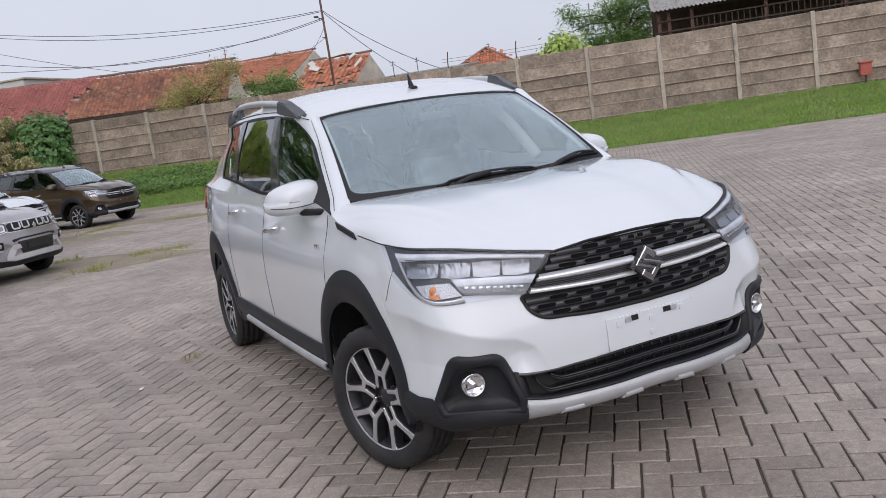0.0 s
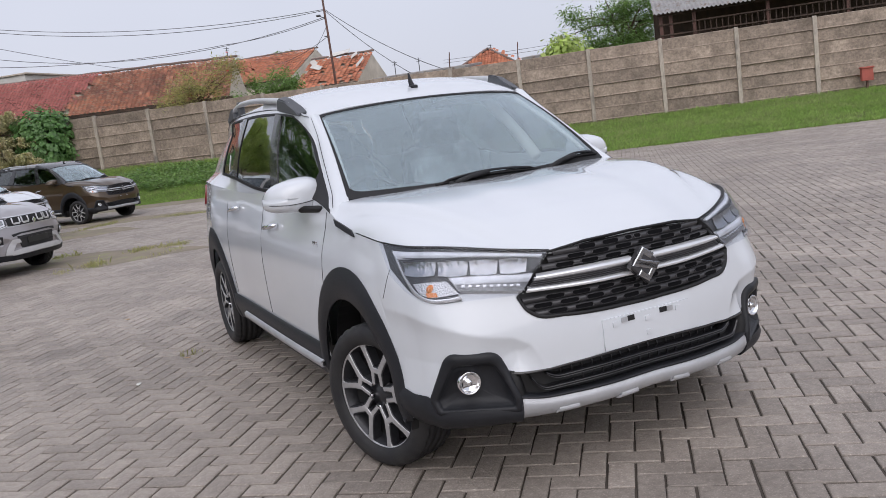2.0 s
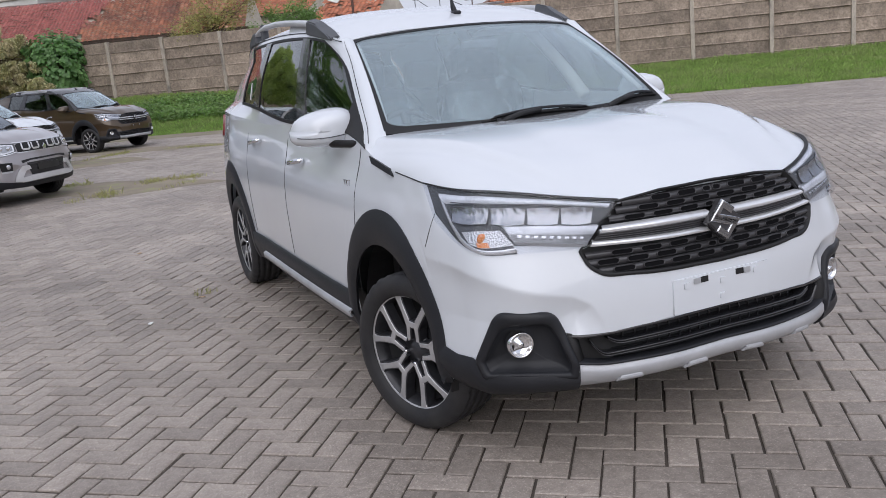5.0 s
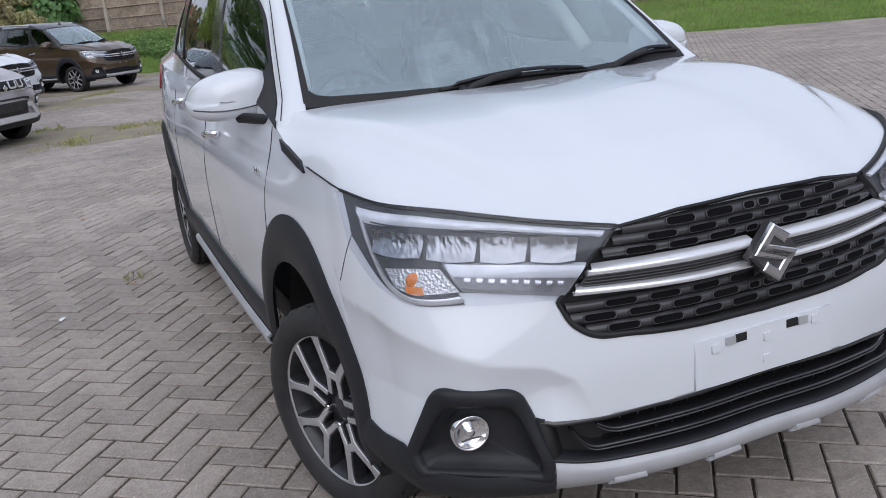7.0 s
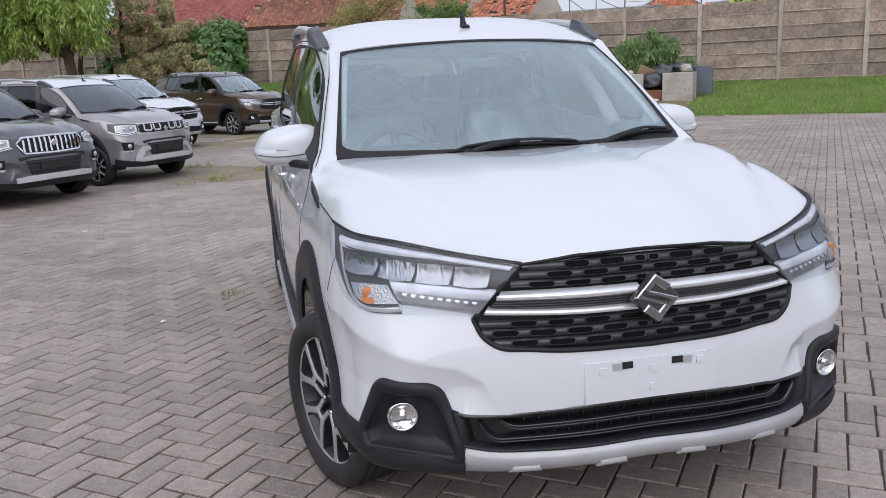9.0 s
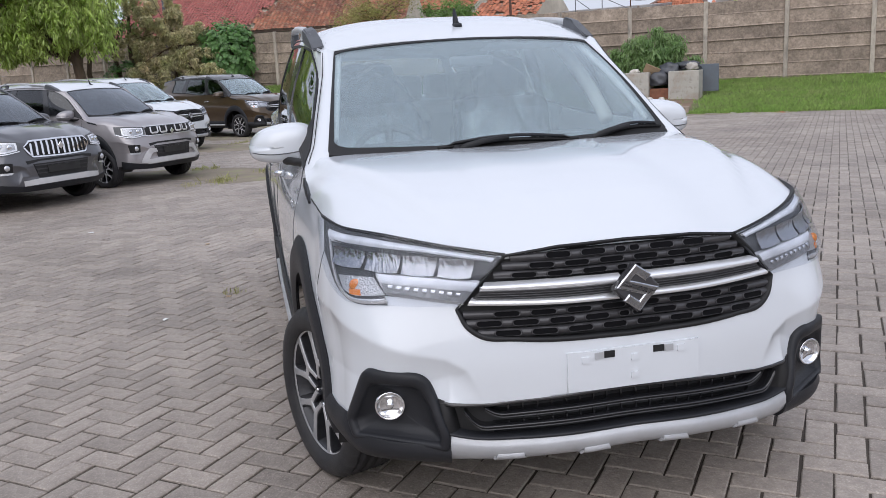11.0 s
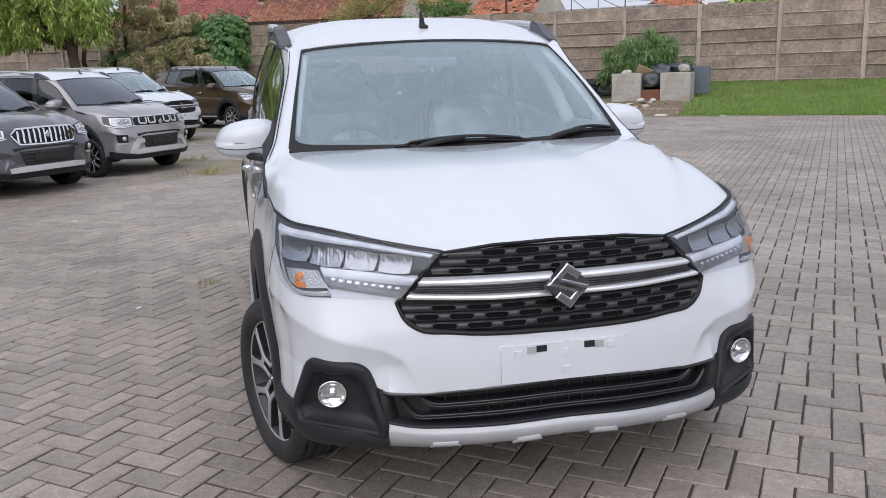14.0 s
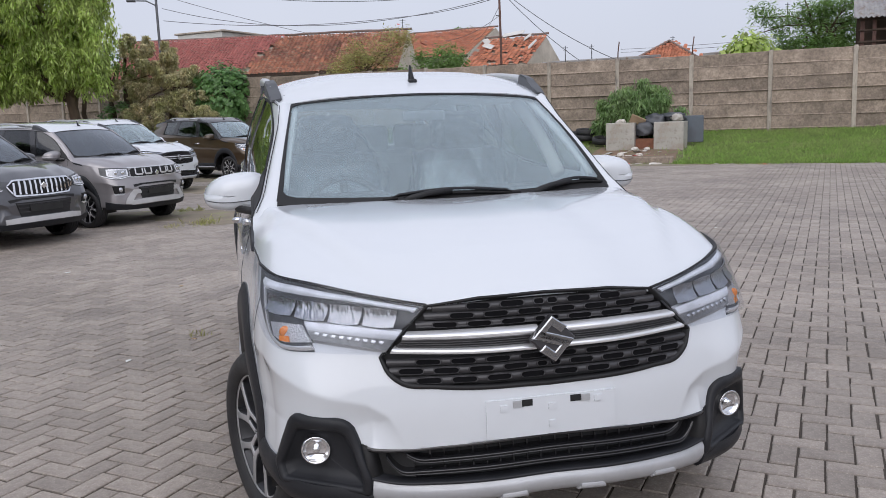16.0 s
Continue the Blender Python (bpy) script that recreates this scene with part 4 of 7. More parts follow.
        part("intake_cheek", skin_sheet([(.405, .452), (.47, .458), (.556, .478)], [(.405, .356), (.47, .354), (.540, .350)], side, -.034, .012, 16, 6, False), DEEP_BLACK, car)
        part("skid_plate", bar_sheet([(-.001, .364), (.33, .359), (.47, .362), (.527, .372)], [(-.001, .288), (.25, .281), (.45, .274), (.530, .270)], side, (-.004, .010, .014, .011, .005, -.012), .010, 36), SATIN_METAL, car, "satin silver skid plate")
        for c in (.12, .36):
            part("skid_rib", bar_sheet([(c - .034, .322), (c + .034, .319)], [(c - .048, .294), (c + .048, .290)], side, (.006, .018, .018, .013, -.002), .010, 8, False), SATIN_METAL, car)
        bz = part("fog_bezel", bezel_bowl(side, ((0, -.003), (.04, .009), (.12, .015), (.50, .018), (.82, .015), (.95, .008), (1.0, -.002))), CLADDING, car)
        part("bezel_pocket", bezel_bowl(side, ((1.0, -.002), (1.06, -.014), (1.20, -.028), (1.45, -.036), (1.99, -.038))), CLADDING, bz)
        fog = part("fog_lamp", disc_at(.705, .441, side, .05, -.022, [(.0, .004), (.034, .005), (.037, .010), (.040, .014), (.043, .012), (.045, -.02)]), CHROME, car, "round chrome-rimmed fog lamp")
        part("fog_reflector", disc_at(.705, .441, side, .05, -.022, [(.0, -.006), (.012, -.003), (.028, .004), (.039, .011)]), FOG_FACET, fog)
        part("fog_bulb", disc_at(.705, .441, side, .05, -.022, [(.0, .012), (.009, .012), (.0105, .009), (.0105, -.004)]), CHROME, fog)
        part("lower_lip", bar_sheet([(.528, .338), (.70, .341), (.822, .345), (.868, .388), (.95, .384), (1.035, .400)], [(.528, .258), (.68, .256), (.80, .244), (.92, .244), (1.035, .265)], side, (.005, .017, .018, .014, .006, -.02), .01, 30, False), CLADDING, car)
        part("under_lip", skin_sheet([(-.001, .320), (.25, .316), (.528, .300)], [(-.001, .270), (.25, .266), (.528, .262)], side, -.030, .012, 20, 3), DEEP_BLACK, car)
    # bare number plate holder
    rect = lambda x0, x1, z0, z1, off, th: skin_sheet([(x0, z1), (x1, z1)], [(x0, z0), (x1, z0)], 1, off, th, 10, 4, False)
    holder = part("plate_holder", rect(-.196, .196, .476, .590, .007, .008), paint, car, "bare number plate holder in body colour")
    for x in (-.075, .072):
        sg = -1 if x < 0 else 1
        part("slot", rect(x - .016, x + .016, .566, .585, .0085, .003), DEEP_BLACK, holder)
        part("bracket", rect(x + sg * .030 - .013, x + sg * .030 + .013, .566, .584, .011, .005), SATIN_METAL, holder)
    for x, z in ((-.145, .566), (.140, .570), (.0, .508), (.0, .560)):
        part("clip", rect(x - .011, x + .011, z - .009, z + .009, .0105, .005), paint, holder)
    # emblem: two folded chrome bands that make a lozenge
    emblem = part("emblem", mesh(*lathe([(0, -.006), (.058, -.006), (.064, .0), (.064, .02)], 4, "y"), "emblem", False), GRILLE_PLASTIC, car, "chrome lozenge emblem")
    emblem.location = (0, -.012, .763)
    emblem.rotation_euler = (radians(-8), 0, 0)
    emblem.scale = (1.08, 1, 1.08)
    bm = bmesh.new()
    tops = []
    for sg in (1, -1):
        pts = [(-.058, .004), (-.002, .060), (.040, .030), (.024, .014), (-.002, .034), (-.020, .016), (.052, -.010), (.038, -.026)]
        f = [bm.verts.new((sg * x, -.009, sg * z)) for x, z in pts]
        bk = [bm.verts.new((sg * x * 1.03, .0, sg * z * 1.03)) for x, z in pts]
        tops.append(bm.faces.new(f))
        for k in range(len(pts)):
            q = (k + 1) % len(pts)
            bm.faces.new((f[k], bk[k], bk[q], f[q]))
    bmesh.ops.recalc_face_normals(bm, faces=bm.faces[:])
    bmesh.ops.inset_individual(bm, faces=tops, thickness=.0045, depth=.003)
    part("emblem_face", bm, EMBLEM_CHROME, emblem)


def wrap_sheet(place, u0, u1, v0, v1, n, m, thick, hub=(0, 2.4, 0.9)):
    grid = [[place(u0 + (u1 - u0) * i / (n - 1), v0 + (v1 - v0) * j / (m - 1)) for i in range(n)] for j in range(m)]
    return shell(face_out(grid, hub), thick)


def add_flares(car, paint):
    for side in (-1, 1):
        for cy, a0, a1 in ((0.86, -14, 196), (3.55, -10, 190)):
            rows = []
            for j in range(5):
                row = []
                for i in range(40):
                    a = radians(a0 + (a1 - a0) * i / 39)
                    f = j / 4
                    ro = .455 + .055 * max(0, math.sin(a)) ** 2 + (.02 if cy > 2 else 0)
                    r = ARCH - .012 + (ro - ARCH + .012) * f
                    y, z = cy - math.cos(a) * r, max(.26, .315 + math.sin(a) * r)
                    s = s_at(y, z)
                    row.append(on_skin(s, z, side) + skin_normal(s, z, side) * (.016 if 0 < j < 4 else .004))
                rows.append(row)
            part("arch_flare", shell(face_out(rows), .014), CLADDING, car, "black plastic wheel arch flare")
            bm = bmesh.new()
            n = 24
            ring = [[bm.verts.new((side * x, cy - math.cos(math.pi * (k / n * 1.16 - .08)) * .40, .315 + math.sin(math.pi * (k / n * 1.16 - .08)) * .40)) for k in range(n + 1)] for x in (.80, .50)]
            for k in range(n):
                bm.faces.new((ring[0][k], ring[0][k + 1], ring[1][k + 1], ring[1][k]))
            bm.faces.new(ring[1])
            part("arch_liner", bm, DEEP_BLACK, car)
        sl = lambda y, z, off: (lambda s: on_skin(s, z, side) + skin_normal(s, z, side) * off)(s_at(y, z))
        grid = [[sl(1.26 + (3.14 - 1.26) * i / 24, z, o) for i in range(25)] for z, o in ((.43, .004), (.425, .014), (.36, .016), (.27, .012))]
        part("sill_cladding", shell(face_out(grid), .012), CLADDING, car)
        grid = [[sl(1.27 + (2.82 - 1.27) * i / 24, z, o) for i in range(25)] for z, o in ((.352, .018), (.346, .034), (.324, .036), (.316, .02))]
        part("sill_strip", shell(face_out(grid), .008), SATIN_METAL, car, "silver sill strip")


def mirror_point(side, a, b):
    ca, sa = math.cos(a), math.sin(a)
    f = math.sin(b) ** .5
    x = math.copysign(abs(ca) ** .60, ca) * .136 * f
    z = math.copysign(abs(sa) ** (.80 if sa > 0 else .45), sa) * (.088 if sa > 0 else .072) * f
    z += .010 * (-x / .131) * (1 if z > 0 else .2) - .014 * max(0, x / .131) * (1 if z > 0 else -.6)
    return Vector((side * (.848 + x), 1.43 - math.cos(b) * .115 + .055 * max(0, x / .131) ** 2, 1.108 + z))


def mirror_shell(side):
    """The cap of a door mirror: round at the tip, flat below and behind."""
    N, M = 40, 16
    vs = [mirror_point(side, 2 * math.pi * i / N, math.pi / 2 * j / M) for j in range(M + 1) for i in range(N)]
    fs = [(j * N + i, j * N + (i + 1) % N, (j + 1) * N + (i + 1) % N, (j + 1) * N + i) for j in range(M) for i in range(N)]
    fs.append(tuple(M * N + i for i in range(N)))
    if side < 0:
        fs = [f[::-1] for f in fs]
    return mesh(vs, fs, "cap", True)


def mirror_line(side, z):
    """A level line round the front of the mirror's cap."""
    out = []
    for k in range(25):
        x = -.112 + .235 * k / 24
        best = None
        for i in range(41):
            for j in range(1, 31):
                p = mirror_point(side, math.pi + math.pi * i / 40, math.pi / 2 * j / 30)
                d = abs(p.x * side - .848 - x) + abs(p.z - z)
                if best is None or d < best[0]:
                    best = (d, p)
        out.append(Vector((side * (.848 + x), best[1].y - .001, z + .004 * math.cos(k / 24 * math.pi))))
    ys = [p.y for p in out]
    for k in range(1, 24):
        out[k].y = (ys[k - 1] + ys[k] + ys[k + 1]) / 3
    return out


def add_cabin(car, paint, roof_paint, tint_side, detail):
    frame_paint = PAINT_BLACK if roof_paint == PAINT_BLACK else paint
    part("hood", wrap_sheet(hood_point, -1, 1, 0.0, 1, 61, 26, .014, (0, 1, .3)), paint, car)
    part("cowl", wrap_sheet(lambda u, v: hood_point(u * .97, 1) * (1 - v) + screen_point(u, -.04) * v + Vector((0, 0, -.012 * (1 - v))), -1, 1, 0, 1, 31, 3, .01, (0, 1, .3)), DEEP_BLACK, car)
    ws = part("windscreen", wrap_sheet(screen_point, -1, 1, -.05, 1, 25, 14, .004), TINTED_SCREEN if tint_side == DARK_GLASS else SCREEN_GLASS, car, "clear windscreen reflecting the sky")
    ws.visible_shadow = False
    band = lambda u0, u1, v0, v1, n, m: wrap_sheet(lambda u, v: screen_point(u, v, .003), u0, u1, v0, v1, n, m, .003)
    frit = lambda f: [[screen_point(*f(i / 40, j / 3), .003) for i in range(41)] for j in range(4)]
    corner = lambda a: .07 * max(0, (abs(a) - .88) / .12) ** 3
    part("screen_band", shell(face_out(frit(lambda i, j: (-1 + 2 * i, -.05 + j * (.062 + corner(-1 + 2 * i)))), (0, 2.4, .9)), .003), DEEP_BLACK, ws)
    part("screen_band", shell(face_out(frit(lambda i, j: (-1 + 2 * i, 1.0 - j * (.022 + .4 * corner(-1 + 2 * i)))), (0, 2.4, .9)), .003), DEEP_BLACK, ws)
    for sg in (-1, 1):
        part("screen_band", shell(face_out(frit(lambda i, j: (sg * (1.006 - j * (.011 + .021 * (1 - i) ** 1.6)), -.02 + 1.01 * i)), (0, 2.4, .9)), .003), DEEP_BLACK, ws)
    grid = [[roof_point(-1 + 2 * i / 40, 1.60 + 2.38 * j / 30) for i in range(41)] for j in range(31)]
    part("roof", shell(face_out(grid, (0, 2.4, 0)), .02), roof_paint, car)
    # tail
    tail = lambda u, v: Vector((-math.copysign(u * u * glass_inset(1, 1 - v), u), 0, 0)) + roof_point(u, 3.98) * (1 - v) + (lambda p: Vector((p.x * (1 if u > 0 else -1), p.y, p.z)))(rim_point(4.72 + (5.6 - 4.72) * (1 - abs(u)))) * v
    gate = part("tailgate", wrap_sheet(tail, -1, 1, .86, 1, 25, 3, .02), paint, car)
    part("tailgate_frame", wrap_sheet(tail, -1, 1, 0, .16, 25, 3, .02), paint, gate)
    for u0, u1 in ((-1, -.84), (.84, 1)):
        part("tailgate_frame", wrap_sheet(tail, u0, u1, .16, .86, 5, 6, .02), paint, gate)
    part("rear_window", wrap_sheet(lambda u, v: tail(u, v) + Vector((0, .006, .003)), -.84, .84, .16, .86, 21, 5, .004), REAR_GLASS, car).visible_shadow = False
    for side in (-1, 1):
        pil = lambda u, v: screen_point(side, v) * (1 - u) + side_point(0, v, side) * u + Vector((side * .35, -.5, .5)) * (.016 * math.sin(math.pi * u)) - Vector((side * .30 * u * max(0, -v), 0, 0))
        part("front_pillar", wrap_sheet(pil, 0, 1, -.14 if frame_paint == paint else 0, 1, 7, 18, .02), frame_paint, car)
        part("door_seal", wrap_sheet(lambda u, v: pil(u, v) + Vector((side * .003, -.002, .001)), .792, .804, .0, .97, 2, 18, .003), DEEP_BLACK, car)
        # the flank's panes and frames, each between two lines along the car and two heights
        def zone(name, f0, f1, g0, g1, material, off, n, m, th):
            rows = []
            for j in range(m):
                row = []
                for i in range(n):
                    v = .5
                    for k in range(3):
                        u = f0(v) + (f1(v) - f0(v)) * i / (n - 1)
                        v = g0(u) + (g1(u) - g0(u)) * j / (m - 1)
                    row.append(side_point(u, v, side, off))
                rows.append(row)
            return part(name, shell(face_out(rows, (0, 2.4, .9)), th), material, car)
        at = lambda c: lambda x: c
        front = lambda v: .006 + .085 * max(0, (v - .62) / .31) ** 2.2
        belt = lambda u: .012 + .150 * ease((u - .30) / .27)
        mid0, mid1 = lambda v: .271 - .118 * v, lambda v: .312 - .117 * v
        back0, back1 = lambda v: .570 - .118 * v, lambda v: .640 - .134 * v
        end = lambda v: .765 - .03 * v
        zone("door_frame", at(0), lambda v: front(v) + .004, at(0), at(1), frame_paint, 0, 4, 18, .02)
        zone("roof_side", at(.08), at(1), at(.928), at(1), frame_paint, 0, 40, 4, .02)
        zone("rear_pillar", end, at(1), at(0), at(.93), paint, 0, 10, 12, .02)
        zone("belt_panel", at(.25), lambda v: end(v) + .01, at(0), belt, paint, 0, 36, 3, .02)
        zone("door_seal", at(.0), at(.97), at(.976), at(.984), DEEP_BLACK, .003, 40, 2, .003)
        zone("window_trim", at(.085), end, at(.906), at(.934), DEEP_BLACK, .004, 40, 2, .008)
        zone("window_trim", at(.0), end, lambda u: belt(u) - .018, lambda u: belt(u) + .020, DEEP_BLACK, .006, 40, 2, .010)
        zone("window_trim", front, lambda v: front(v) + .014, belt, at(.925), DEEP_BLACK, .004, 2, 18, .008)
        zone("window_trim", lambda v: end(v) - .010, lambda v: end(v) + .006, belt, at(.93), DEEP_BLACK, .004, 2, 12, .008)
        zone("sail_panel", front, lambda v: front(v) + .012 + .10 * max(0, 1 - v / .36), belt, at(.36), DEEP_BLACK, .005, 4, 8, .008)
        zone("centre_pillar", mid0, mid1, belt, at(.92), PAINT_BLACK, .005, 4, 12, .012)
        zone("centre_pillar", back0, back1, belt, at(.92), PAINT_BLACK, .005, 4, 12, .012)
        for f0, f1 in ((front, mid0), (mid1, back0), (back1, end)):
            zone("side_window", f0, f1, belt, at(.92), tint_side, 0, 12, 10, .004).visible_shadow = False
        # roof rail with dark feet
        top = [(1.90, 1.556), (2.0, 1.577), (2.35, 1.616), (2.75, 1.636), (3.1, 1.630), (3.3, 1.600)]
        pts = curve_points([(y, z) for y, z in top], 26)
        rows = []
        for y, z in pts:
            x = roof_edge(y).x - .010
            rows.append([Vector((side * (x + dx), y, z + dz)) for dx, dz in ((-.018, -.014), (-.020, .0), (-.011, .012), (.010, .013), (.021, .003), (.023, -.014), (.012, -.018), (-.018, -.014))])
        rail = part("roof_rail", shell(face_out(rows, (side * .6, 2.6, 1.62)), .001), RAIL_SILVER, car, "silver roof rail")
        for prof in ([(1.74, .002), (1.80, .014), (1.87, .030), (1.93, .050), (2.03, .058), (2.06, -.01), (1.74, -.01)], [(3.52, -.01), (3.46, .02), (3.34, .040), (3.27, .060), (3.20, .055), (3.17, -.01)]):
            a, b = [], []
            bm = bmesh.new()
            for y, h in prof:
                e = roof_edge(y)
                a.append(bm.verts.new((side * (e.x - .034), y, e.z + h + .006)))
                b.append(bm.verts.new((side * (e.x + .018), y, e.z + h - .004)))
            m = len(prof)
            bm.faces.new(a)
            bm.faces.new(b[::-1])
            for k in range(m):
                bm.faces.new((a[k], b[k], b[(k + 1) % m], a[(k + 1) % m]))
            bmesh.ops.bevel(bm, geom=bm.edges[:], offset=.006, segments=2, affect="EDGES")
            part("rail_foot", bm, RAIL_FOOT, rail, "dark grey rail foot")
        web = [[roof_edge(y, side) + Vector((-side * .016, 0, 0)) * k + Vector((0, 0, (z - .012 - roof_edge(y).z) * k)) for y, z in pts if 2.0 < y < 2.42] for k in (0, .5, 1)]
        part("rail_web", shell(face_out(web, (0, 2.6, 1.5)), .012), RAIL_SILVER, rail)
        for y0, y1 in ((2.98, 3.04),):
            e = roof_edge(y0)
            part("rail_stay", block(side * (e.x - .01) - .018, side * (e.x - .01) + .018, y0, y1, e.z - .01, e.z + .085, .006), RAIL_FOOT, rail)
        part("roof_gutter", tube([roof_edge(1.80 + (3.9 - 1.80) * k / 24, side) + Vector((-side * .052, 0, .004)) for k in range(25)], .006, 6), DEEP_BLACK, car)
        # mirror
        mir = part("door_mirror", mirror_shell(side), paint, car)
        part("mirror_glass", block(side * .848 - .100, side * .848 + .100, 1.425, 1.431, 1.055, 1.160, .004), CHROME, mir)
        arm = tube([(side * .765, 1.15, 1.062), (side * .785, 1.22, 1.050), (side * .845, 1.345, 1.052)], .016, 10)
        part("mirror_arm", arm, DEEP_BLACK, mir)
        slit = mirror_line(side, 1.090)
        part("mirror_light", tube([p + Vector((0, 0, -.008 * math.sin(math.pi * k / (len(slit) - 1)))) for k, p in enumerate(slit)], .0022, 6), STEEL_GREY, mir, "grey slit of the side repeater")
        if detail:
            # the seam between bumper and fender, a badge of three letters on the door, and the crease along the doors
            ln = curve_points([(.945, .872), (1.02, .80), (1.075, .735)], 10)
            pts = [[on_skin(s + ds, z, side) + skin_normal(s, z, side) * .0012 for ds in (-.0010, .0010)] for s, z in ln]
            part("fender_seam", shell(face_out(pts), .002), DEEP_BLACK, car)
            gap = [rim_point(.975 + .30 * k / 20, side) for k in range(21)]
            part("hood_gap", tube([Vector((p.x * side + side * .001, p.y, p.z + .0015)) for p in gap], .0022, 6), DEEP_BLACK, car)
            for n, (text, w) in enumerate((("V", 0), ("V", .025), ("T", .048))):
                y = 1.19 + w if side > 0 else 1.235 - w
                cu = bpy.data.curves.new("letter", "FONT")
                cu.body, cu.size, cu.extrude, cu.align_x = text, .036, .002, "CENTER"
                ob = bpy.data.objects.new("letter", cu)
                me = bpy.data.meshes.new_from_object(ob)
                bpy.data.objects.remove(ob)
                s0 = s_at(y, .90)
                lt = part("badge_letter", me, CHROME, car, "small chrome badge letter")
                lt.matrix_basis = Matrix.Translation(on_skin(s0, .885, side) + skin_normal(s0, .885, side) * .002) @ pose(0, 0, 0, 90, 0, -90 if side < 0 else 90) @ pose(0, 0, 0, 0, 0, 0)
            part("window_sticker", wrap_sheet(lambda u, v: side_point(u, v, side, .003), .648, .662, .24, .46, 2, 4, .001), PAPER, car, "small white paper sticker")
        # handles, vent, tail lamp, door gaps
        for y, z in ((2.80, 1.00), (1.93, .94)):
            s = s_at(y, z)
            p = on_skin(s, z, side)
            hd = part("door_handle", tube([p + Vector((side * o, dy, -dy * .12)) for dy, o in ((-.09, .004), (-.07, .030), (.07, .032), (.09, .006))], .013, 8), CHROME, car, "chrome door handle")
        for y in (1.13, 2.16, 3.02):
            zs = [.44 + k * .06 for k in range(11)]
            pts = [[on_skin(s_at(y + dy + (.10 * max(0, (.62 - z)) if y < 2 else 0), z), z, side) + Vector((side * .0016, 0, 0)) for dy in (-.0014, .0014)] for z in zs if z < z_top(s_at(y, z)) - .004]
            part("door_gap", shell(face_out(pts), .002), DEEP_BLACK, car)
        part("fender_vent", skin_sheet([(s_at(.80, .97), .978), (s_at(1.02, .99), 1.013)], [(s_at(.765, .95), .952), (s_at(.985, .98), .985)], side, .008, .01, 8, 3, False), CLADDING, car, "dark fender vent trim")
        part("tail_lamp", skin_sheet([(4.62, 1.13), (4.75, 1.13), (4.95, 1.10)], [(4.58, .99), (4.75, .96), (4.95, .98)], side, .012, .02, 12, 5), TAIL_RED, car, "red tail lamp")
    # shark-like aerial
    ant = tube([(0, 1.765, 1.566), (0, 1.785, 1.60), (0, 1.80, 1.648)], .021, 10, taper=.22)
    part("aerial", ant, CLADDING, car)
    part("aerial_base", block(-.02, .02, 1.735, 1.80, 1.560, 1.582, .008), CLADDING, car)
    # wipers: an arm, a blade that bows over the glass and a bridge of links above it
    for base, hold, b0, b1 in (((-.32, -.045), (-.02, .014), (-.42, -.015), (.40, -.02)), ((.46, -.045), (.74, .008), (.52, -.03), (.97, -.005))):
        at = lambda k: (b0[0] + (b1[0] - b0[0]) * k, b0[1] + (b1[1] - b0[1]) * k + .035 * math.sin(math.pi * k))
        wp = part("wiper", tube([screen_point(*base, .012), screen_point(base[0] + .06, base[1] + .012, .030), screen_point((base[0] + hold[0]) / 2, (base[1] + hold[1]) / 2 + .006, .030), screen_point(*hold, .026)], .011, 8), DEEP_BLACK, car, "black windscreen wiper")
        part("wiper_blade", tube([screen_point(*at(k / 14), .009) for k in range(15)], .0085, 6), DEEP_BLACK, wp)
        part("wiper_spine", tube([screen_point(at(k / 10)[0], at(k / 10)[1] + .003, .016 + .014 * math.sin(math.pi * k / 10)) for k in range(1, 10)], .0065, 6), CLADDING, wp)
        for k in (.12, .3, .7, .88):
            part("wiper_link", tube([screen_point(*at(k - .07), .010), screen_point(*at(k), .026), screen_point(*at(k + .07), .010)], .004, 6), DEEP_BLACK, wp)
        part("wiper_cap", tube([screen_point(*base, -.005), screen_point(*base, .028)], .016, 10), DEEP_BLACK, wp)
    # inside
    part("floor_pan", block(-.74, .74, .45, 4.1, .24, .36, .01), DEEP_BLACK, car)
    part("firewall", block(-.70, .70, 1.10, 1.16, .36, .98), DEEP_BLACK, car)
    part("dashboard", block(-.69, .69, 1.10, 1.52, .78, 1.045, .05), DASH, car)
    for x in (-.36, .36):
        st = part("front_seat", block(x - .27, x + .27, 2.06, 2.24, .62, 1.26, .09, m=pose(0, 2.1, .62, -12, 0, 0) @ pose(0, -2.1, -.62)), PLASTIC_WRAP, car, "seat wrapped in clear plastic")
        bm = bmesh.new()
        bmesh.ops.create_icosphere(bm, subdivisions=4, radius=1)
        for v in bm.verts:
            v.co *= 1 + .16 * noise.noise(v.co * 2.6 + Vector((x * 9, 0, 0))) + .08 * noise.noise(v.co * 7 + Vector((0, x * 7, 0)))
            v.co = Vector((x + v.co.x * .30, 2.16 + v.co.y * .17 + (v.co.z * .09), 1.02 + v.co.z * .38))
        part("plastic_cover", bm, WRAP_FILM, st, "crumpled clear plastic film").visible_shadow = False
        part("seat_cushion", block(x - .25, x + .25, 1.60, 2.14, .50, .66, .06), PLASTIC_WRAP, st)
        part("headrest", block(x - .15, x + .15, 2.22, 2.36, 1.20, 1.43, .06), PLASTIC_WRAP, st)
    for y in (3.05, 3.72):
        bk = part("rear_bench", block(-.62, .62, y, y + .16, .62, 1.18, .06), SEAT, car)
        for x in (-.40, 0, .40):
            part("headrest", block(x - .12, x + .12, y + .05, y + .15, 1.19, 1.36, .04), SEAT, bk)
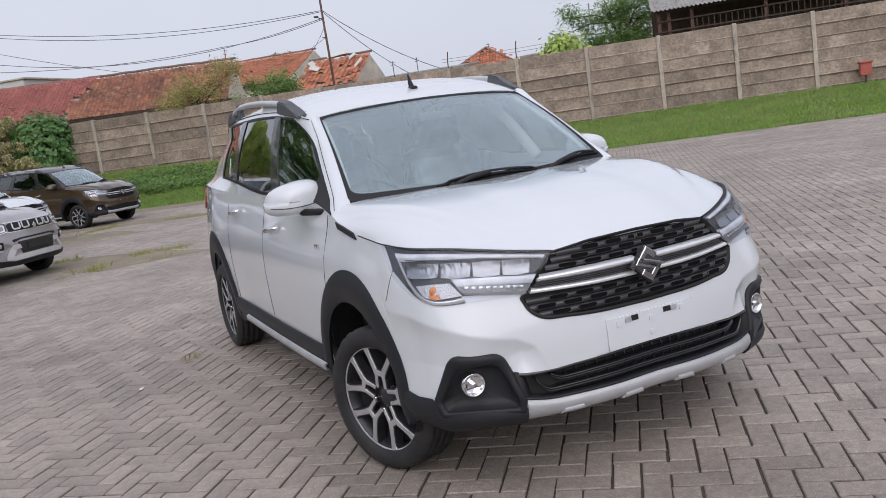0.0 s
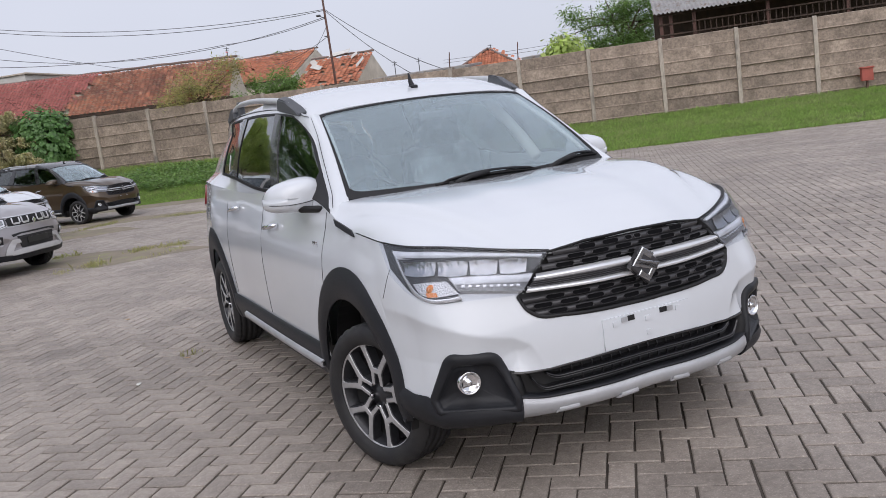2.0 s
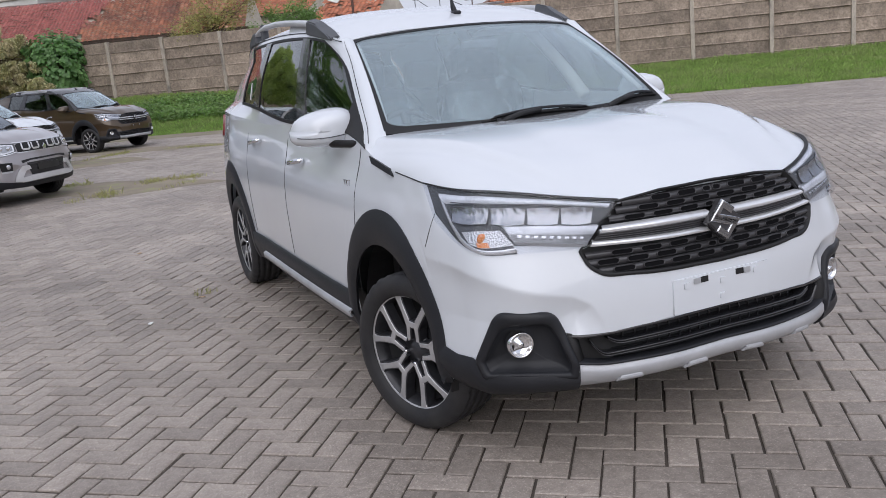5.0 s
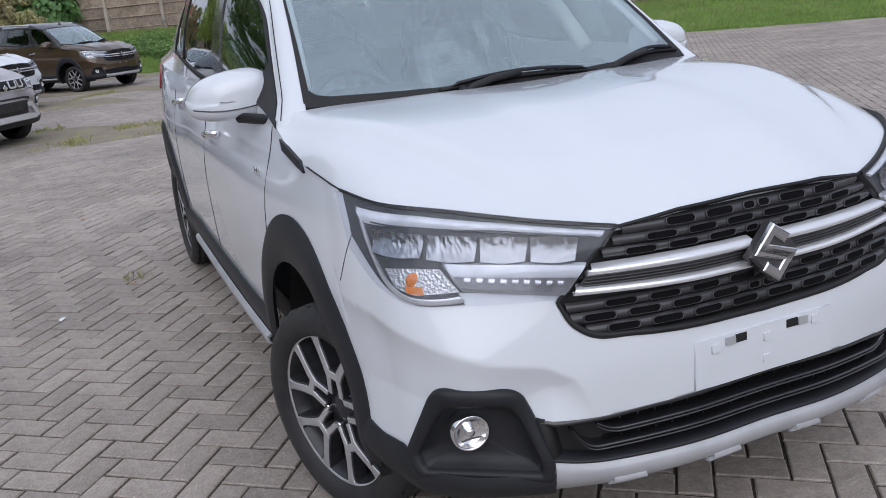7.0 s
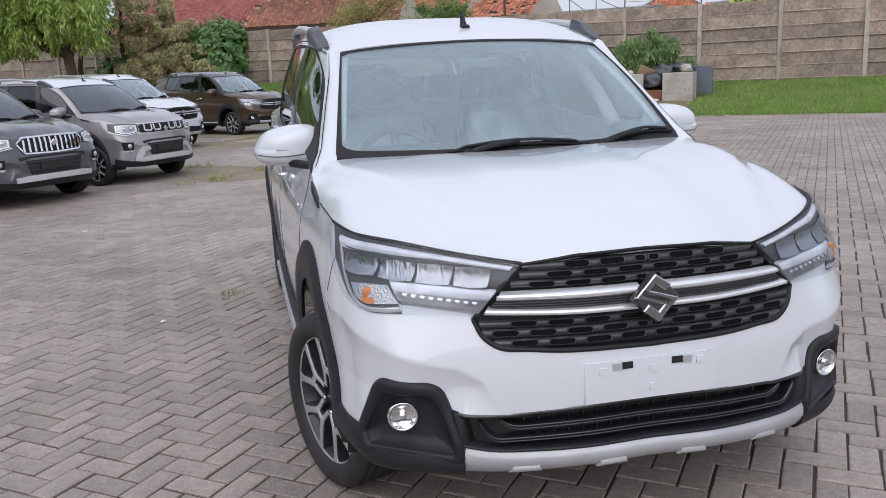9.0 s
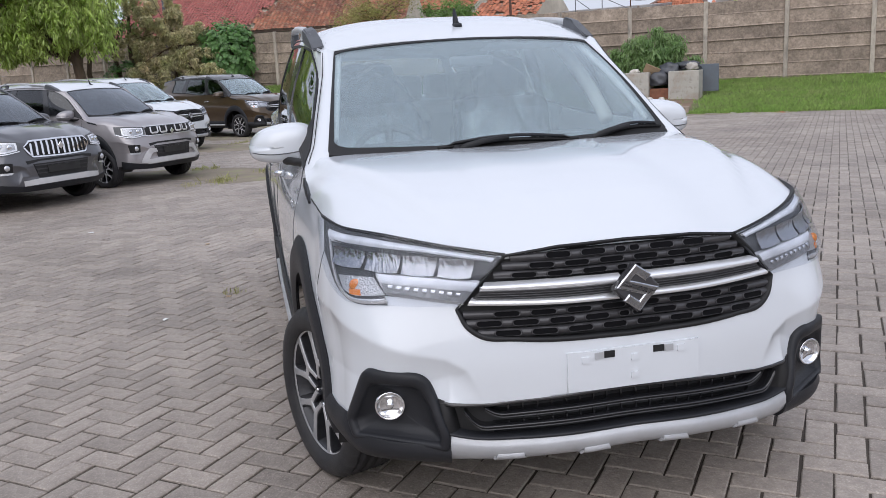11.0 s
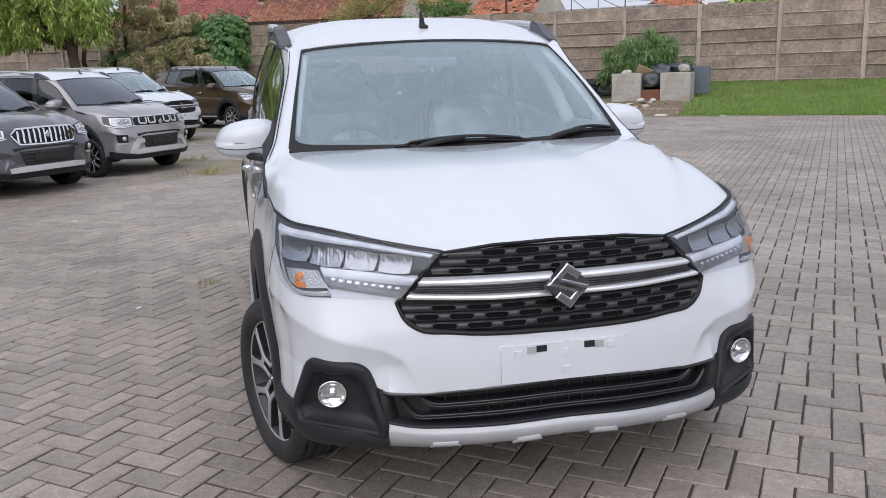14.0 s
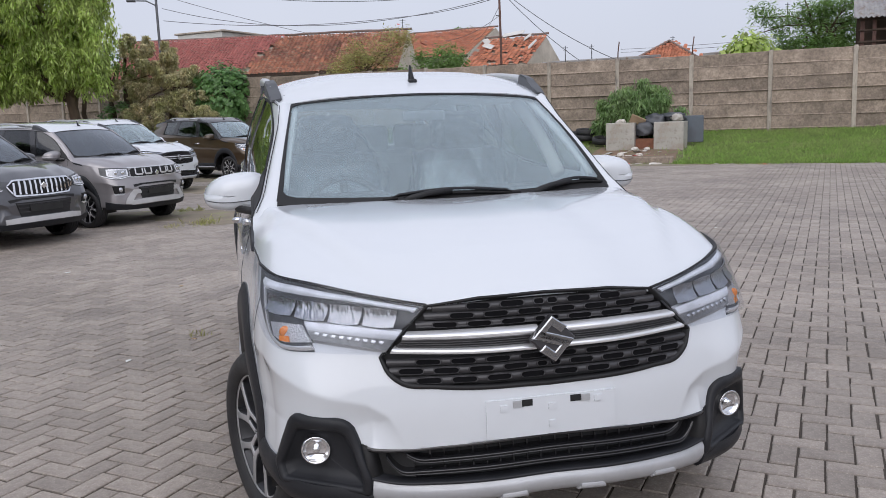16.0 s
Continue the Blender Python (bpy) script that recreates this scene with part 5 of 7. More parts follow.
    for side in (-1, 1):
        for u in (.24, .56):
            part("pillar_lining", tube([side_point(u, v / 6, side, -.05) for v in range(7)], .035, 8), LINING, car)
        part("pillar_lining", tube([screen_point(side * .97, v / 8, -.03) for v in range(1, 9)], .013, 8), SEAT, car)
        part("sun_visor", block(side * .32 - .2, side * .32 + .2, 1.70, 1.86, 1.475, 1.49, .006, m=pose(0, 1.7, 1.48, -8, 0, 0) @ pose(0, -1.7, -1.48)), SEAT, car)
    for x in (-.36, .36):
        part("dash_pod", block(x - .17, x + .17, 1.28, 1.50, 1.02, 1.085, .03), DASH, car)
    part("inside_mirror", block(-.10, .10, 1.53, 1.555, 1.385, 1.43, .012), LAMP_DARK, car)
    part("headlining", wrap_sheet(lambda u, v: roof_point(u * .95, 1.72 + 2.2 * v) + Vector((0, 0, -.045)), -1, 1, 0, 1, 13, 8, .01, (0, 2.4, 0)), LINING, car)
    wheel_rim = part("steering_wheel", mesh(*[x for x in steering()], "steering", True), DASH, car)
    wheel_rim.matrix_basis = pose(-.36, 1.62, .97, 62, 0, 0)
    for a in (90, 210, 330):
        sp = part("steering_spoke", tube([(0, 0, -.01), (.17 * math.cos(radians(a)), .17 * math.sin(radians(a)), 0)], .018, 8), DASH, wheel_rim)


def steering(R=.18, r=.015, n=32, k=8):
    vs = [((R + r * math.cos(2 * math.pi * j / k)) * math.cos(2 * math.pi * i / n), (R + r * math.cos(2 * math.pi * j / k)) * math.sin(2 * math.pi * i / n), r * math.sin(2 * math.pi * j / k)) for i in range(n) for j in range(k)]
    fs = [(i * k + j, (i + 1) % n * k + j, (i + 1) % n * k + (j + 1) % k, i * k + (j + 1) % k) for i in range(n) for j in range(k)]
    return vs, fs


BODIES = {}


def build_car(name, label, at, rz, paint, roof_paint, style="wide", size=(1, 1, 1), steer=0, tint=None, group="parked cars", detail=True):
    car = thing(name, at, rz, label, "car", group, size=size)
    if (style == "wide") not in BODIES:
        BODIES[style == "wide"] = body_mesh(style == "wide")
    body = part("body", BODIES[style == "wide"].copy(), paint, car)
    body.data.materials.append(DEEP_BLACK)
    add_flares(car, paint)
    add_cabin(car, paint, roof_paint, tint or SIDE_GLASS, detail)
    if style == "wide":
        add_front_wide(car, paint)
    else:
        add_front_small(car, style)
    for side in (-1, 1):
        add_wheel(car, WHEEL_F, side, steer, TYRE)
        add_wheel(car, WHEEL_R, side, 0, TYRE)
    return car


def add_front_small(car, style):
    """Faces of the two small crossovers: oval lamps, a slotted or ribbed grille, a tall lower grille with a pale skid frame."""
    for side in (-1, 1):
        if style == "slotted":
            part("grille_backing", skin_sheet([(-.001, .885), (.44, .885), (.49, .865)], [(-.001, .758), (.42, .758), (.47, .770)], side, .006, .01, 20, 4, False), DEEP_BLACK, car)
            for k in range(2):
                a = .085 + k * .170
                cup = part("grille_frame", skin_sheet([(a, .876), (a + .020, .876)], [(a, .800), (a + .020, .800)], side, .02, .014, 4, 2, False), CHROME_PALE, car)
                part("grille_frame", skin_sheet([(a + .125, .876), (a + .145, .876)], [(a + .125, .800), (a + .145, .800)], side, .02, .014, 4, 2, False), CHROME_PALE, cup)
                part("grille_frame", skin_sheet([(a, .806), (a + .145, .806)], [(a + .024, .780), (a + .121, .780)], side, .02, .014, 8, 2, False), CHROME_PALE, cup)
            part("grille_surround", skin_sheet([(-.001, .898), (.44, .898), (.52, .905)], [(-.001, .887), (.44, .887), (.51, .890)], side, .014, .012, 16, 2, False), CHROME_PALE, car)
            part("grille_surround", skin_sheet([(-.001, .760), (.42, .760), (.50, .765)], [(-.001, .748), (.42, .748), (.51, .752)], side, .014, .012, 16, 2, False), CHROME_PALE, car)
        else:
            part("grille_backing", skin_sheet([(-.001, .88), (.38, .872), (.44, .82)], [(-.001, .68), (.36, .69), (.44, .80)], side, .006, .01, 20, 5, False), DEEP_BLACK, car)
            part("grille_frame", skin_sheet([(-.001, .895), (.38, .888), (.46, .82)], [(-.001, .876), (.375, .870), (.44, .82)], side, .022, .018, 20, 3, False), CHROME, car)
            part("grille_frame", skin_sheet([(-.001, .685), (.36, .695), (.44, .81)], [(-.001, .667), (.37, .677), (.46, .81)], side, .022, .018, 20, 3, False), CHROME, car)
            for k in range(6):
                a = .03 + k * .066
                h = .868 if k < 5 else .85
                part("grille_rib", skin_sheet([(a, h), (a + .024, h)], [(a, .694 + k * .002), (a + .024, .694 + k * .002)], side, .03, .024, 4, 4, False), CHROME, car)
        lamp = part("headlamp", skin_sheet([(.50, .885), (.70, .905), (.92, .915)], [(.50, .765), (.70, .735), (.94, .795)], side, .010, .012, 16, 5), LAMP_DARK, car, "clear headlamp with white light ring")
        part("light_ring", skin_sheet([(.525, .872), (.70, .885), (.82, .888)], [(.525, .780), (.70, .757), (.83, .790)], side, .013, .006, 14, 4), WHITE_LENS, lamp)
        part("reflector", skin_sheet([(.548, .858), (.70, .870), (.80, .872)], [(.548, .797), (.70, .776), (.81, .804)], side, .0155, .005, 12, 4), LAMP_GREY, lamp)
        for x in (.60, .70):
            part("projector", disc_at(x, .825, side, .05, .016, [(0, .010), (.020, .008), (.028, .004), (.032, .0)]), CHROME, lamp)
        part("light_strip", skin_sheet([(.50, .775), (.70, .746), (.935, .808)], [(.505, .762), (.70, .733), (.94, .796)], side, .018, .006, 16, 2), WHITE_LENS, lamp)
        part("lower_grille", skin_sheet([(-.001, .60), (.38, .60)], [(-.001, .42), (.33, .42)], side, .008, .01, 16, 4, False), DEEP_BLACK, car)
        for k in range(3):
            part("grille_bar", skin_sheet([(-.001, .585 - k * .05), (.37 - .012 * k, .585 - k * .05)], [(-.001, .572 - k * .05), (.37 - .012 * k, .572 - k * .05)], side, .014, .008, 12, 2, False), GRILLE_PLASTIC, car)
        if style == "slotted":
            part("skid_frame", skin_sheet([(.36, .560), (.47, .565), (.60, .420), (.62, .360)], [(.34, .505), (.42, .500), (.50, .400), (.50, .345)], side, .026, .02, 14, 3, False), SKID_PALE, car)
        part("skid_plate", skin_sheet([(-.001, .41), (.33, .41), (.52, .395)], [(-.001, .345), (.33, .340), (.52, .335)], side, .022, .02, 18, 3, False), SKID_PALE, car)
        part("lower_lip", skin_sheet([(-.001, .33), (.5, .325), (.92, .40)], [(-.001, .262), (.5, .262), (.92, .285)], side, .010, .02, 20, 4, False), CLADDING, car)
        fog = part("fog_bezel", skin_sheet([(.60, .630), (.78, .640)], [(.61, .515), (.76, .515)], side, .010, .01, 8, 3, False), DEEP_BLACK, car)
        part("fog_trim", skin_sheet([(.60, .518), (.77, .518)], [(.63, .490), (.76, .492)], side, .014, .01, 8, 3, False), SATIN_METAL if style == "slotted" else CHROME_PALE, fog)
        part("fog_lamp", disc_at(.66, .580, side, .04, .012, [(0, .012), (.028, .012), (.036, .0)]), REFLECTOR, fog)
        part("upper_intake", skin_sheet([(-.001, .655), (.30, .655), (.46, .640)], [(-.001, .630), (.30, .630), (.44, .600)], side, .004, .008, 16, 2, False), DEEP_BLACK, car)
    part("number_plate", skin_sheet([(-.22, .565), (.22, .565)], [(-.22, .475), (.22, .475)], 1, .024, .01, 8, 2, False), PLATE_BLACK, car, "blank black number plate")
    emblem = part("emblem", mesh(*lathe([(0, -.006), (.04, -.006), (.048, .0), (.048, .02)], 4, "y"), "emblem", False), CHROME, car, "chrome lozenge emblem")
    emblem.location = (0, -.0, .80)


# ---------------------------------------------------------------- the white people carrier in the middle of the yard
hero = build_car("white_suv", "glossy white seven-seat crossover parked on herringbone pavers", (0, 0, 0), 0, PAINT_WHITE, PAINT_WHITE, "wide", steer=19, group="hero car")

# the other cars of the row behind
build_car("brown_suv", "metallic brown seven-seat crossover parked in the yard", (0.06, 20.02, 0), 42, PAINT_BROWN, PAINT_BLACK, detail=False)
build_car("white_suv", "white seven-seat crossover parked between two others", (-2.05, 16.33, 0), 49, PAINT_WHITE, PAINT_WHITE, detail=False)
build_car("silver_hatchback", "silver compact crossover with white roof and black number plate", (-2.01, 10.74, 0), 53, PAINT_SILVER, PAINT_WHITE, "slotted", (.95, .83, .935), tint=DARK_GLASS, detail=False)
build_car("grey_crossover", "dark grey crossover with ribbed chrome grille", (-3.17, 8.85, 0), 50, PAINT_GREY, PAINT_GREY, "ribbed", (1, .965, .935), tint=DARK_GLASS, detail=False)


# ---------------------------------------------------------------- the yard and what bounds it
WALL_P, WALL_A = Vector((13.69, 22.28, 0)), -0.682
WALL_M = Matrix.Translation(WALL_P) @ pose(0, 0, 0, 0, 0, math.degrees(WALL_A))


def by_wall(a, d, z):
    """A point a metres along the wall from its mark, d metres behind it."""
    return WALL_M @ Vector((a, d, z))


def bank(a, d):
    """Height of the grass bank before the wall."""
    f = min(1, max(0, (d + 6.1) / 6.1))
    top = .66 + min(.55, max(0, -a - 2) * .042)
    return -.02 + top * f ** .8 + .03 * noise.noise(Vector((a * .6, d * .6, 0))) * min(1, f * 6)


def wall_top(a):
    return 3.10 + .0125 * max(0, -a)


gnd = tagged(new("ground", mesh([(-3000, -3000, -.008), (3000, -3000, -.008), (3000, 3000, -.008), (-3000, 3000, -.008)], [(0, 1, 2, 3)])), "sandy ground showing in the joints of the paved yard", "ground", kind="structure")
gnd.data.materials.append(JOINT)

A0, A1 = -40.0, 30.0
rows = [[by_wall(A0 + (A1 - A0) * i / 90, -6.3 + 12.3 * j / 26, bank(A0 + (A1 - A0) * i / 90, -6.3 + 12.3 * j / 26)) for i in range(91)] for j in range(27)]
gb = tagged(new("ground_bank", mesh([p for r in rows for p in r], [(j * 91 + i, j * 91 + i + 1, (j + 1) * 91 + i + 1, (j + 1) * 91 + i) for j in range(26) for i in range(90)], "bank", True)), "low grassy bank rising to the wall", "bank", kind="structure")
gb.data.materials.append(SOIL)


def quads(corners, name, material, kind_label, category):
    """One object of many loose four-cornered leaves or blades: corners is an array N x 4 x 3."""
    n = len(corners)
    me = bpy.data.meshes.new(name)
    me.vertices.add(n * 4)
    me.vertices.foreach_set("co", np.asarray(corners, dtype=np.float32).reshape(-1))
    me.loops.add(n * 4)
    me.loops.foreach_set("vertex_index", np.arange(n * 4, dtype=np.int32))
    me.polygons.add(n)
    me.polygons.foreach_set("loop_start", np.arange(0, n * 4, 4, dtype=np.int32))
    me.polygons.foreach_set("loop_total", np.full(n, 4, dtype=np.int32))
    me.update()
    me.validate()
    me.materials.append(material)
    return me


def leaves(centres, size, droop, aspect, rng, spread=1.0, face=None):
    """Leaf blades: kites that start at the centres and point outwards and down by droop."""
    c = np.asarray(centres, float)
    n = len(c)
    th = rng.uniform(0, 2 * math.pi, n)
    el = rng.normal(-droop, .35 * spread, n)
    d = np.stack([np.cos(th) * np.cos(el), np.sin(th) * np.cos(el), np.sin(el)], 1)
    up = np.array([0, 0, 1.0]) + rng.normal(0, .35, (n, 3))
    if face is not None:
        f = np.asarray(face, float)
        up = f + np.array([0, 0, .35]) + rng.normal(0, .22, (n, 3))
        d = np.array([0, 0, -1.0]) + .45 * f + rng.normal(0, .55, (n, 3))
        d -= up * (np.sum(d * up, 1) / np.sum(up * up, 1))[:, None]
        d /= np.linalg.norm(d, axis=1, keepdims=True) + 1e-9
    s = np.cross(d, up)
    s /= np.linalg.norm(s, axis=1, keepdims=True) + 1e-9
    L = (size * rng.uniform(.65, 1.25, n))[:, None]
    w = L * aspect
    nrm = np.cross(s, d)
    return np.stack([c, c + d * L * .45 + s * w * .5 - nrm * w * .12, c + d * L, c + d * L * .45 - s * w * .5 - nrm * w * .12], 1)


def tree(name, at, label, trunk_h, trunk_r, blobs, leaf, count, size, droop, aspect, seed, hang=0.0, limbs=8, category="tree", extra=None, dense=False):
    """A tapered trunk, limbs out to the crown's masses, and a crown of single leaves set in uneven tufts."""
    rng = np.random.default_rng(seed)
    t = thing(name, at, 0, label, category)
    bend = rng.normal(0, .08, (6, 2)).cumsum(0) * trunk_h * .3
    pts = [(bend[i][0] * (i > 0), bend[i][1] * (i > 0), trunk_h * i / 5) for i in range(6)]
    if trunk_r:
        part("trunk", tube(pts, trunk_r, 10, taper=.55), BARK, t)
    tufts, ways = [], []
    for bx, by, bz, br, bh in blobs:
        k = max(6, int((160 if dense else 26) * br * br))
        for q in range(k):
            v = rng.normal(0, 1, 3)
            v /= np.linalg.norm(v)
            f = rng.uniform(.55, 1.0) ** .5
            ways.append(v)
            tufts.append((bx + v[0] * br * f, by + v[1] * br * f, bz + v[2] * bh * f))
    tufts = np.array(tufts)
    for q in range(limbs if trunk_r else 0):
        e = tufts[rng.integers(len(tufts))]
        a = Vector(pts[3 + q % 3])
        m = a.lerp(Vector(e), .5) + Vector((0, 0, .15 * trunk_h * .3))
        part("limb", tube([a, m, Vector(e)], trunk_r * .45, 6, taper=.3), BARK, t)
    per = max(3, count // len(tufts))
    cs = []
    for e in tufts:
        o = rng.normal(0, size * (.4 if dense else .9), (per, 3))
        if hang:
            o[:, 2] = -rng.uniform(0, hang, per)
            o[:, :2] *= .55
        cs.append(e + o)
    crown = part("crown", quads(leaves(np.concatenate(cs), size, droop, aspect, rng, face=np.repeat(np.array(ways), per, 0) if dense else None), "crown", leaf, "", ""), leaf, t)
    if extra:
        pick = tufts[rng.integers(len(tufts), size=extra[1])] + rng.normal(0, size, (extra[1], 3))
        part("blossom", quads(leaves(pick, extra[2], 0, .8, rng), "blossom", extra[0], "", ""), extra[0], t, "red blossom")
    return t


# grass: single blades on the bank, taller and looser towards the wall
def grass_patch(name, label, spots, low, high, seed, material=None, width=.007):
    rng = np.random.default_rng(seed)
    p = np.asarray(spots, float)
    n = len(p)
    h = rng.uniform(low, high, n)[:, None]
    th = rng.uniform(0, 2 * math.pi, n)
    side = np.stack([np.cos(th), np.sin(th), np.zeros(n)], 1) * width
    tip = np.stack([rng.normal(0, .35, n), rng.normal(0, .35, n), np.ones(n)], 1) * h
    mid = tip * np.array([.35, .35, .6])
    ob = new(name, quads(np.stack([p - side, p + side, p + mid + side * .8, p + tip], 1), name, material or GRASS, "", ""))
    return tagged(ob, label, "grass", kind="stuff")


grng = np.random.default_rng(5)
spots = []
while len(spots) < 170000:
    a, d = grng.uniform(-20, 16), -6.15 + 6.1 * grng.uniform(0, 1) ** 1.1
    if -2.7 < a < .6 and d < -2.2 and grng.uniform() < .97:
        continue
    if noise.noise(Vector((a * .5, d * .8, 3))) < -.25 and grng.uniform() < .6:
        continue
    p = by_wall(a, d, bank(a, d))
    spots.append(tuple(p))
grass_patch("grass", "green grass growing on the bank before the wall", spots, .04, .12, 6)
tufts = []
for k in range(2600):
    a, d = grng.uniform(-20, 16), -6.25 + 6.1 * grng.uniform(0, 1) ** 1.7
    if -2.6 < a < .5 and d < -2.2:
        continue
    for q in range(26):
        a1, d1 = a + grng.normal(0, .10), d + grng.normal(0, .07)
        tufts.append(tuple(by_wall(a1, d1, bank(a1, d1))))
grass_patch("grass", "taller lush tufts in the grass of the bank", tufts, .06, .15, 16, GRASS_LUSH, .005)
# tufts and stalks in the dirty joints before the parked cars and along the bank
spots, stalks = [], []
WEED_LINES = (((-.75, 11.1), (.0, 11.2), 260), ((-1.9, 12.1), (-1.5, 12.2), 90), ((-1.9, 10.1), (-1.1, 10.3), 170), ((-1.5, 17.4), (-.2, 18.9), 260), ((-1.0, 9.6), (-.2, 10.2), 30), ((.3, 18.4), (1.7, 17.0), 160))
for p0, p1, count in WEED_LINES:
    heads = [(grng.uniform(), grng.normal(0, .10)) for q in range(max(3, count // 30))]
    for q in range(count * 3):
        f, o = heads[grng.integers(len(heads))]
        f, o = f + grng.normal(0, .12), o + grng.normal(0, .13)
        (spots if q % 60 else stalks).append((p0[0] + (p1[0] - p0[0]) * f, p0[1] + (p1[1] - p0[1]) * f + o, 0.0))
for q in range(60):
    c = by_wall(grng.uniform(-17, 10), grng.uniform(-6.7, -6.0), 0)
    for k in range(30):
        spots.append((c.x + grng.normal(0, .10), c.y + grng.normal(0, .10), 0.0))
grass_patch("weeds", "sparse yellowish weeds in the joints of the pavers", spots, .012, .055, 7, WEED, .0035)
grass_patch("weeds", "dry thin weed stalks standing among the pavers", stalks, .04, .12, 9, WEED, .002)
# low creeper on the left of the bank
crng = np.random.default_rng(14)
cs = []
while len(cs) < 15000:
    a, d = crng.uniform(-15.5, -6.0), crng.uniform(-5.3, -1.2)
    e = noise.noise(Vector((a * .7, d * .7, 8)))
    if ((a + 10.5) / 4.6) ** 2 + ((d + 3.3) / 1.9) ** 2 > .75 + .7 * e:
        continue
    cs.append(tuple(by_wall(a, d, bank(a, d) + crng.uniform(.05, .30 + .14 * e))))
ob = new("creeper", quads(leaves(cs, .10, -.1, .8, crng), "creeper", LEAF_MID, "", ""))
tagged(ob, "low leafy creeper spreading over the grass bank", "creeper", kind="stuff")


def patch(name, label, a0, a1, d0, d1, seed, material, z=.006):
    """A thin ragged layer of earth lying on the pavers, given along and before the wall."""
    n, m = 70, 8
    rows = []
    for j in range(m):
        row = []
        for i in range(n):
            a = a0 + (a1 - a0) * i / (n - 1)
            e = .5 * noise.noise(Vector((a * .9, seed, 0))) + .25 * noise.noise(Vector((a * 3.1, seed, 5)))
            g = .3 * noise.noise(Vector((a * 1.3, seed + 4, 0)))
            taper = min(1, 4 * i / n, 4 * (n - 1 - i) / n)
            lo, hi = (d0 + d1) / 2 + (d0 - d1) / 2 * taper * (1 + e), (d0 + d1) / 2 + (d1 - d0) / 2 * taper * (1 + g)
            f = j / (m - 1)
            row.append(by_wall(a, lo + (hi - lo) * f, z * min(1, 4 * f, 4 * (1 - f)) + .0015 + .003 * noise.noise(Vector((a * 4, j, seed)))))
        rows.append(row)
    ob = new(name, mesh([p for r in rows for p in r], [(j * n + i, j * n + i + 1, (j + 1) * n + i + 1, (j + 1) * n + i) for j in range(m - 1) for i in range(n - 1)], name, True))
    ob.data.materials.append(material)
    return tagged(ob, label, "dirt", kind="stuff")


patch("dirt", "trodden brown dirt along the edge of the bank", -24, 1.5, -7.6, -5.7, 1, DIRT, .02)
patch("dirt", "thin dirt washed over the pavers by the parked cars", -13, -5.5, -11.9, -10.6, 2, DIRT)
patch("dirt", "thin dirt and dead weeds across the pavers", -7.0, -2.6, -18.9, -17.4, 3, DIRT)
patch("dirt", "thin dirt and dead weeds across the pavers", -11.5, -6.5, -14.8, -12.9, 4, DIRT)

# wall of precast panels slipped between posts
wall = thing("wall_north", (0, 0, 0), 0, "weathered precast concrete panel wall with stains", "wall", kind="structure")
wall.matrix_world = WALL_M
wrng = random.Random(11)


def panel_mesh(w, h):
    """A cast panel: a heavy lower rib with a sloping shoulder, a thin worn top edge."""
    prof = [(-.026, 0), (-.036, .007), (-.037, .020), (-.014, .046), (-.006, h - .014), (.004, h), (.026, h), (.026, 0)]
    n = len(prof)
    xs = [-w / 2 + w * k / 12 for k in range(13)]
    chip = random.Random(4)
    vs = [(x, y + (chip.uniform(-.004, .004) if k in (1, 2, 3) else 0), z + (chip.uniform(-.006, .006) if k == 3 else 0)) for x in xs for k, (y, z) in enumerate(prof)]
    fs = [(a * n + k, (a + 1) * n + k, (a + 1) * n + (k + 1) % n, a * n + (k + 1) % n) for a in range(12) for k in range(n)]
    return mesh(vs, fs + [tuple(range(n)), tuple(12 * n + k for k in range(n))[::-1]], "panel")


PANEL = panel_mesh(2.31, .408)
PANEL.materials.append(CONCRETE)
pb = block(-.065, .065, -.07, .07, 0, 1, .012)
POST = bm_mesh(pb, "post")
POST.materials.append(POST_CONCRETE)
for m in range(-15, 9):
    a = m * 2.4
    z0, z1 = bank(a, 0) - .35, wall_top(a) + .04
    po = part("post", POST, None, wall)
    po.matrix_basis = Matrix.Translation((a + wrng.uniform(-.01, .01), -.01, z0)) @ pose(0, 0, 0, wrng.uniform(-.5, .5), wrng.uniform(-.8, .8), 0) @ Matrix.Diagonal((1, 1, z1 - z0, 1))
    zt = wall_top(a + 1.2)
    for k in range(7):
        z = zt - .40 * (k + 1)
        if z < z0 - .2:
            break
        pn = part("panel", PANEL, None, wall)
        pn.matrix_basis = pose(a + 1.2, wrng.uniform(-.022, .018), z + wrng.uniform(-.004, .004), wrng.uniform(-1.4, 1.0), wrng.uniform(-.5, .5), wrng.uniform(-.4, .4))
for a in (-2.4, 0.03):
    st = part("iron_rod", tube([(a, 0, 3.0), (a + .01, 0, 3.4), (a + .05, 0, 3.72)], .02, 6), STEEL_RUST, wall, "rusty iron rod")

# unseen walls added to close the yard behind the view, for reflections
for nm, p0, p1 in (("wall_south", (-30, -22), (34, -22)), ("wall_west", (-30, -22), (-30, 44)), ("wall_east", (34, -22), (34, 6))):
    L = math.dist(p0, p1)
    w = tagged(new(nm, bm_mesh(block(0, L, -.06, .06, -.03, 2.9, .01))), "plain concrete wall added out of view for reflections", "wall", kind="structure")
    w.data.materials.append(CONCRETE)
    w.matrix_world = pose(p0[0], p0[1], 0, 0, 0, math.degrees(math.atan2(p1[1] - p0[1], p1[0] - p0[0])))

# ---------------------------------------------------------------- plants
def near_wall(a, d, z=None):
    return tuple(by_wall(a, d, bank(a, d) if z is None else z))


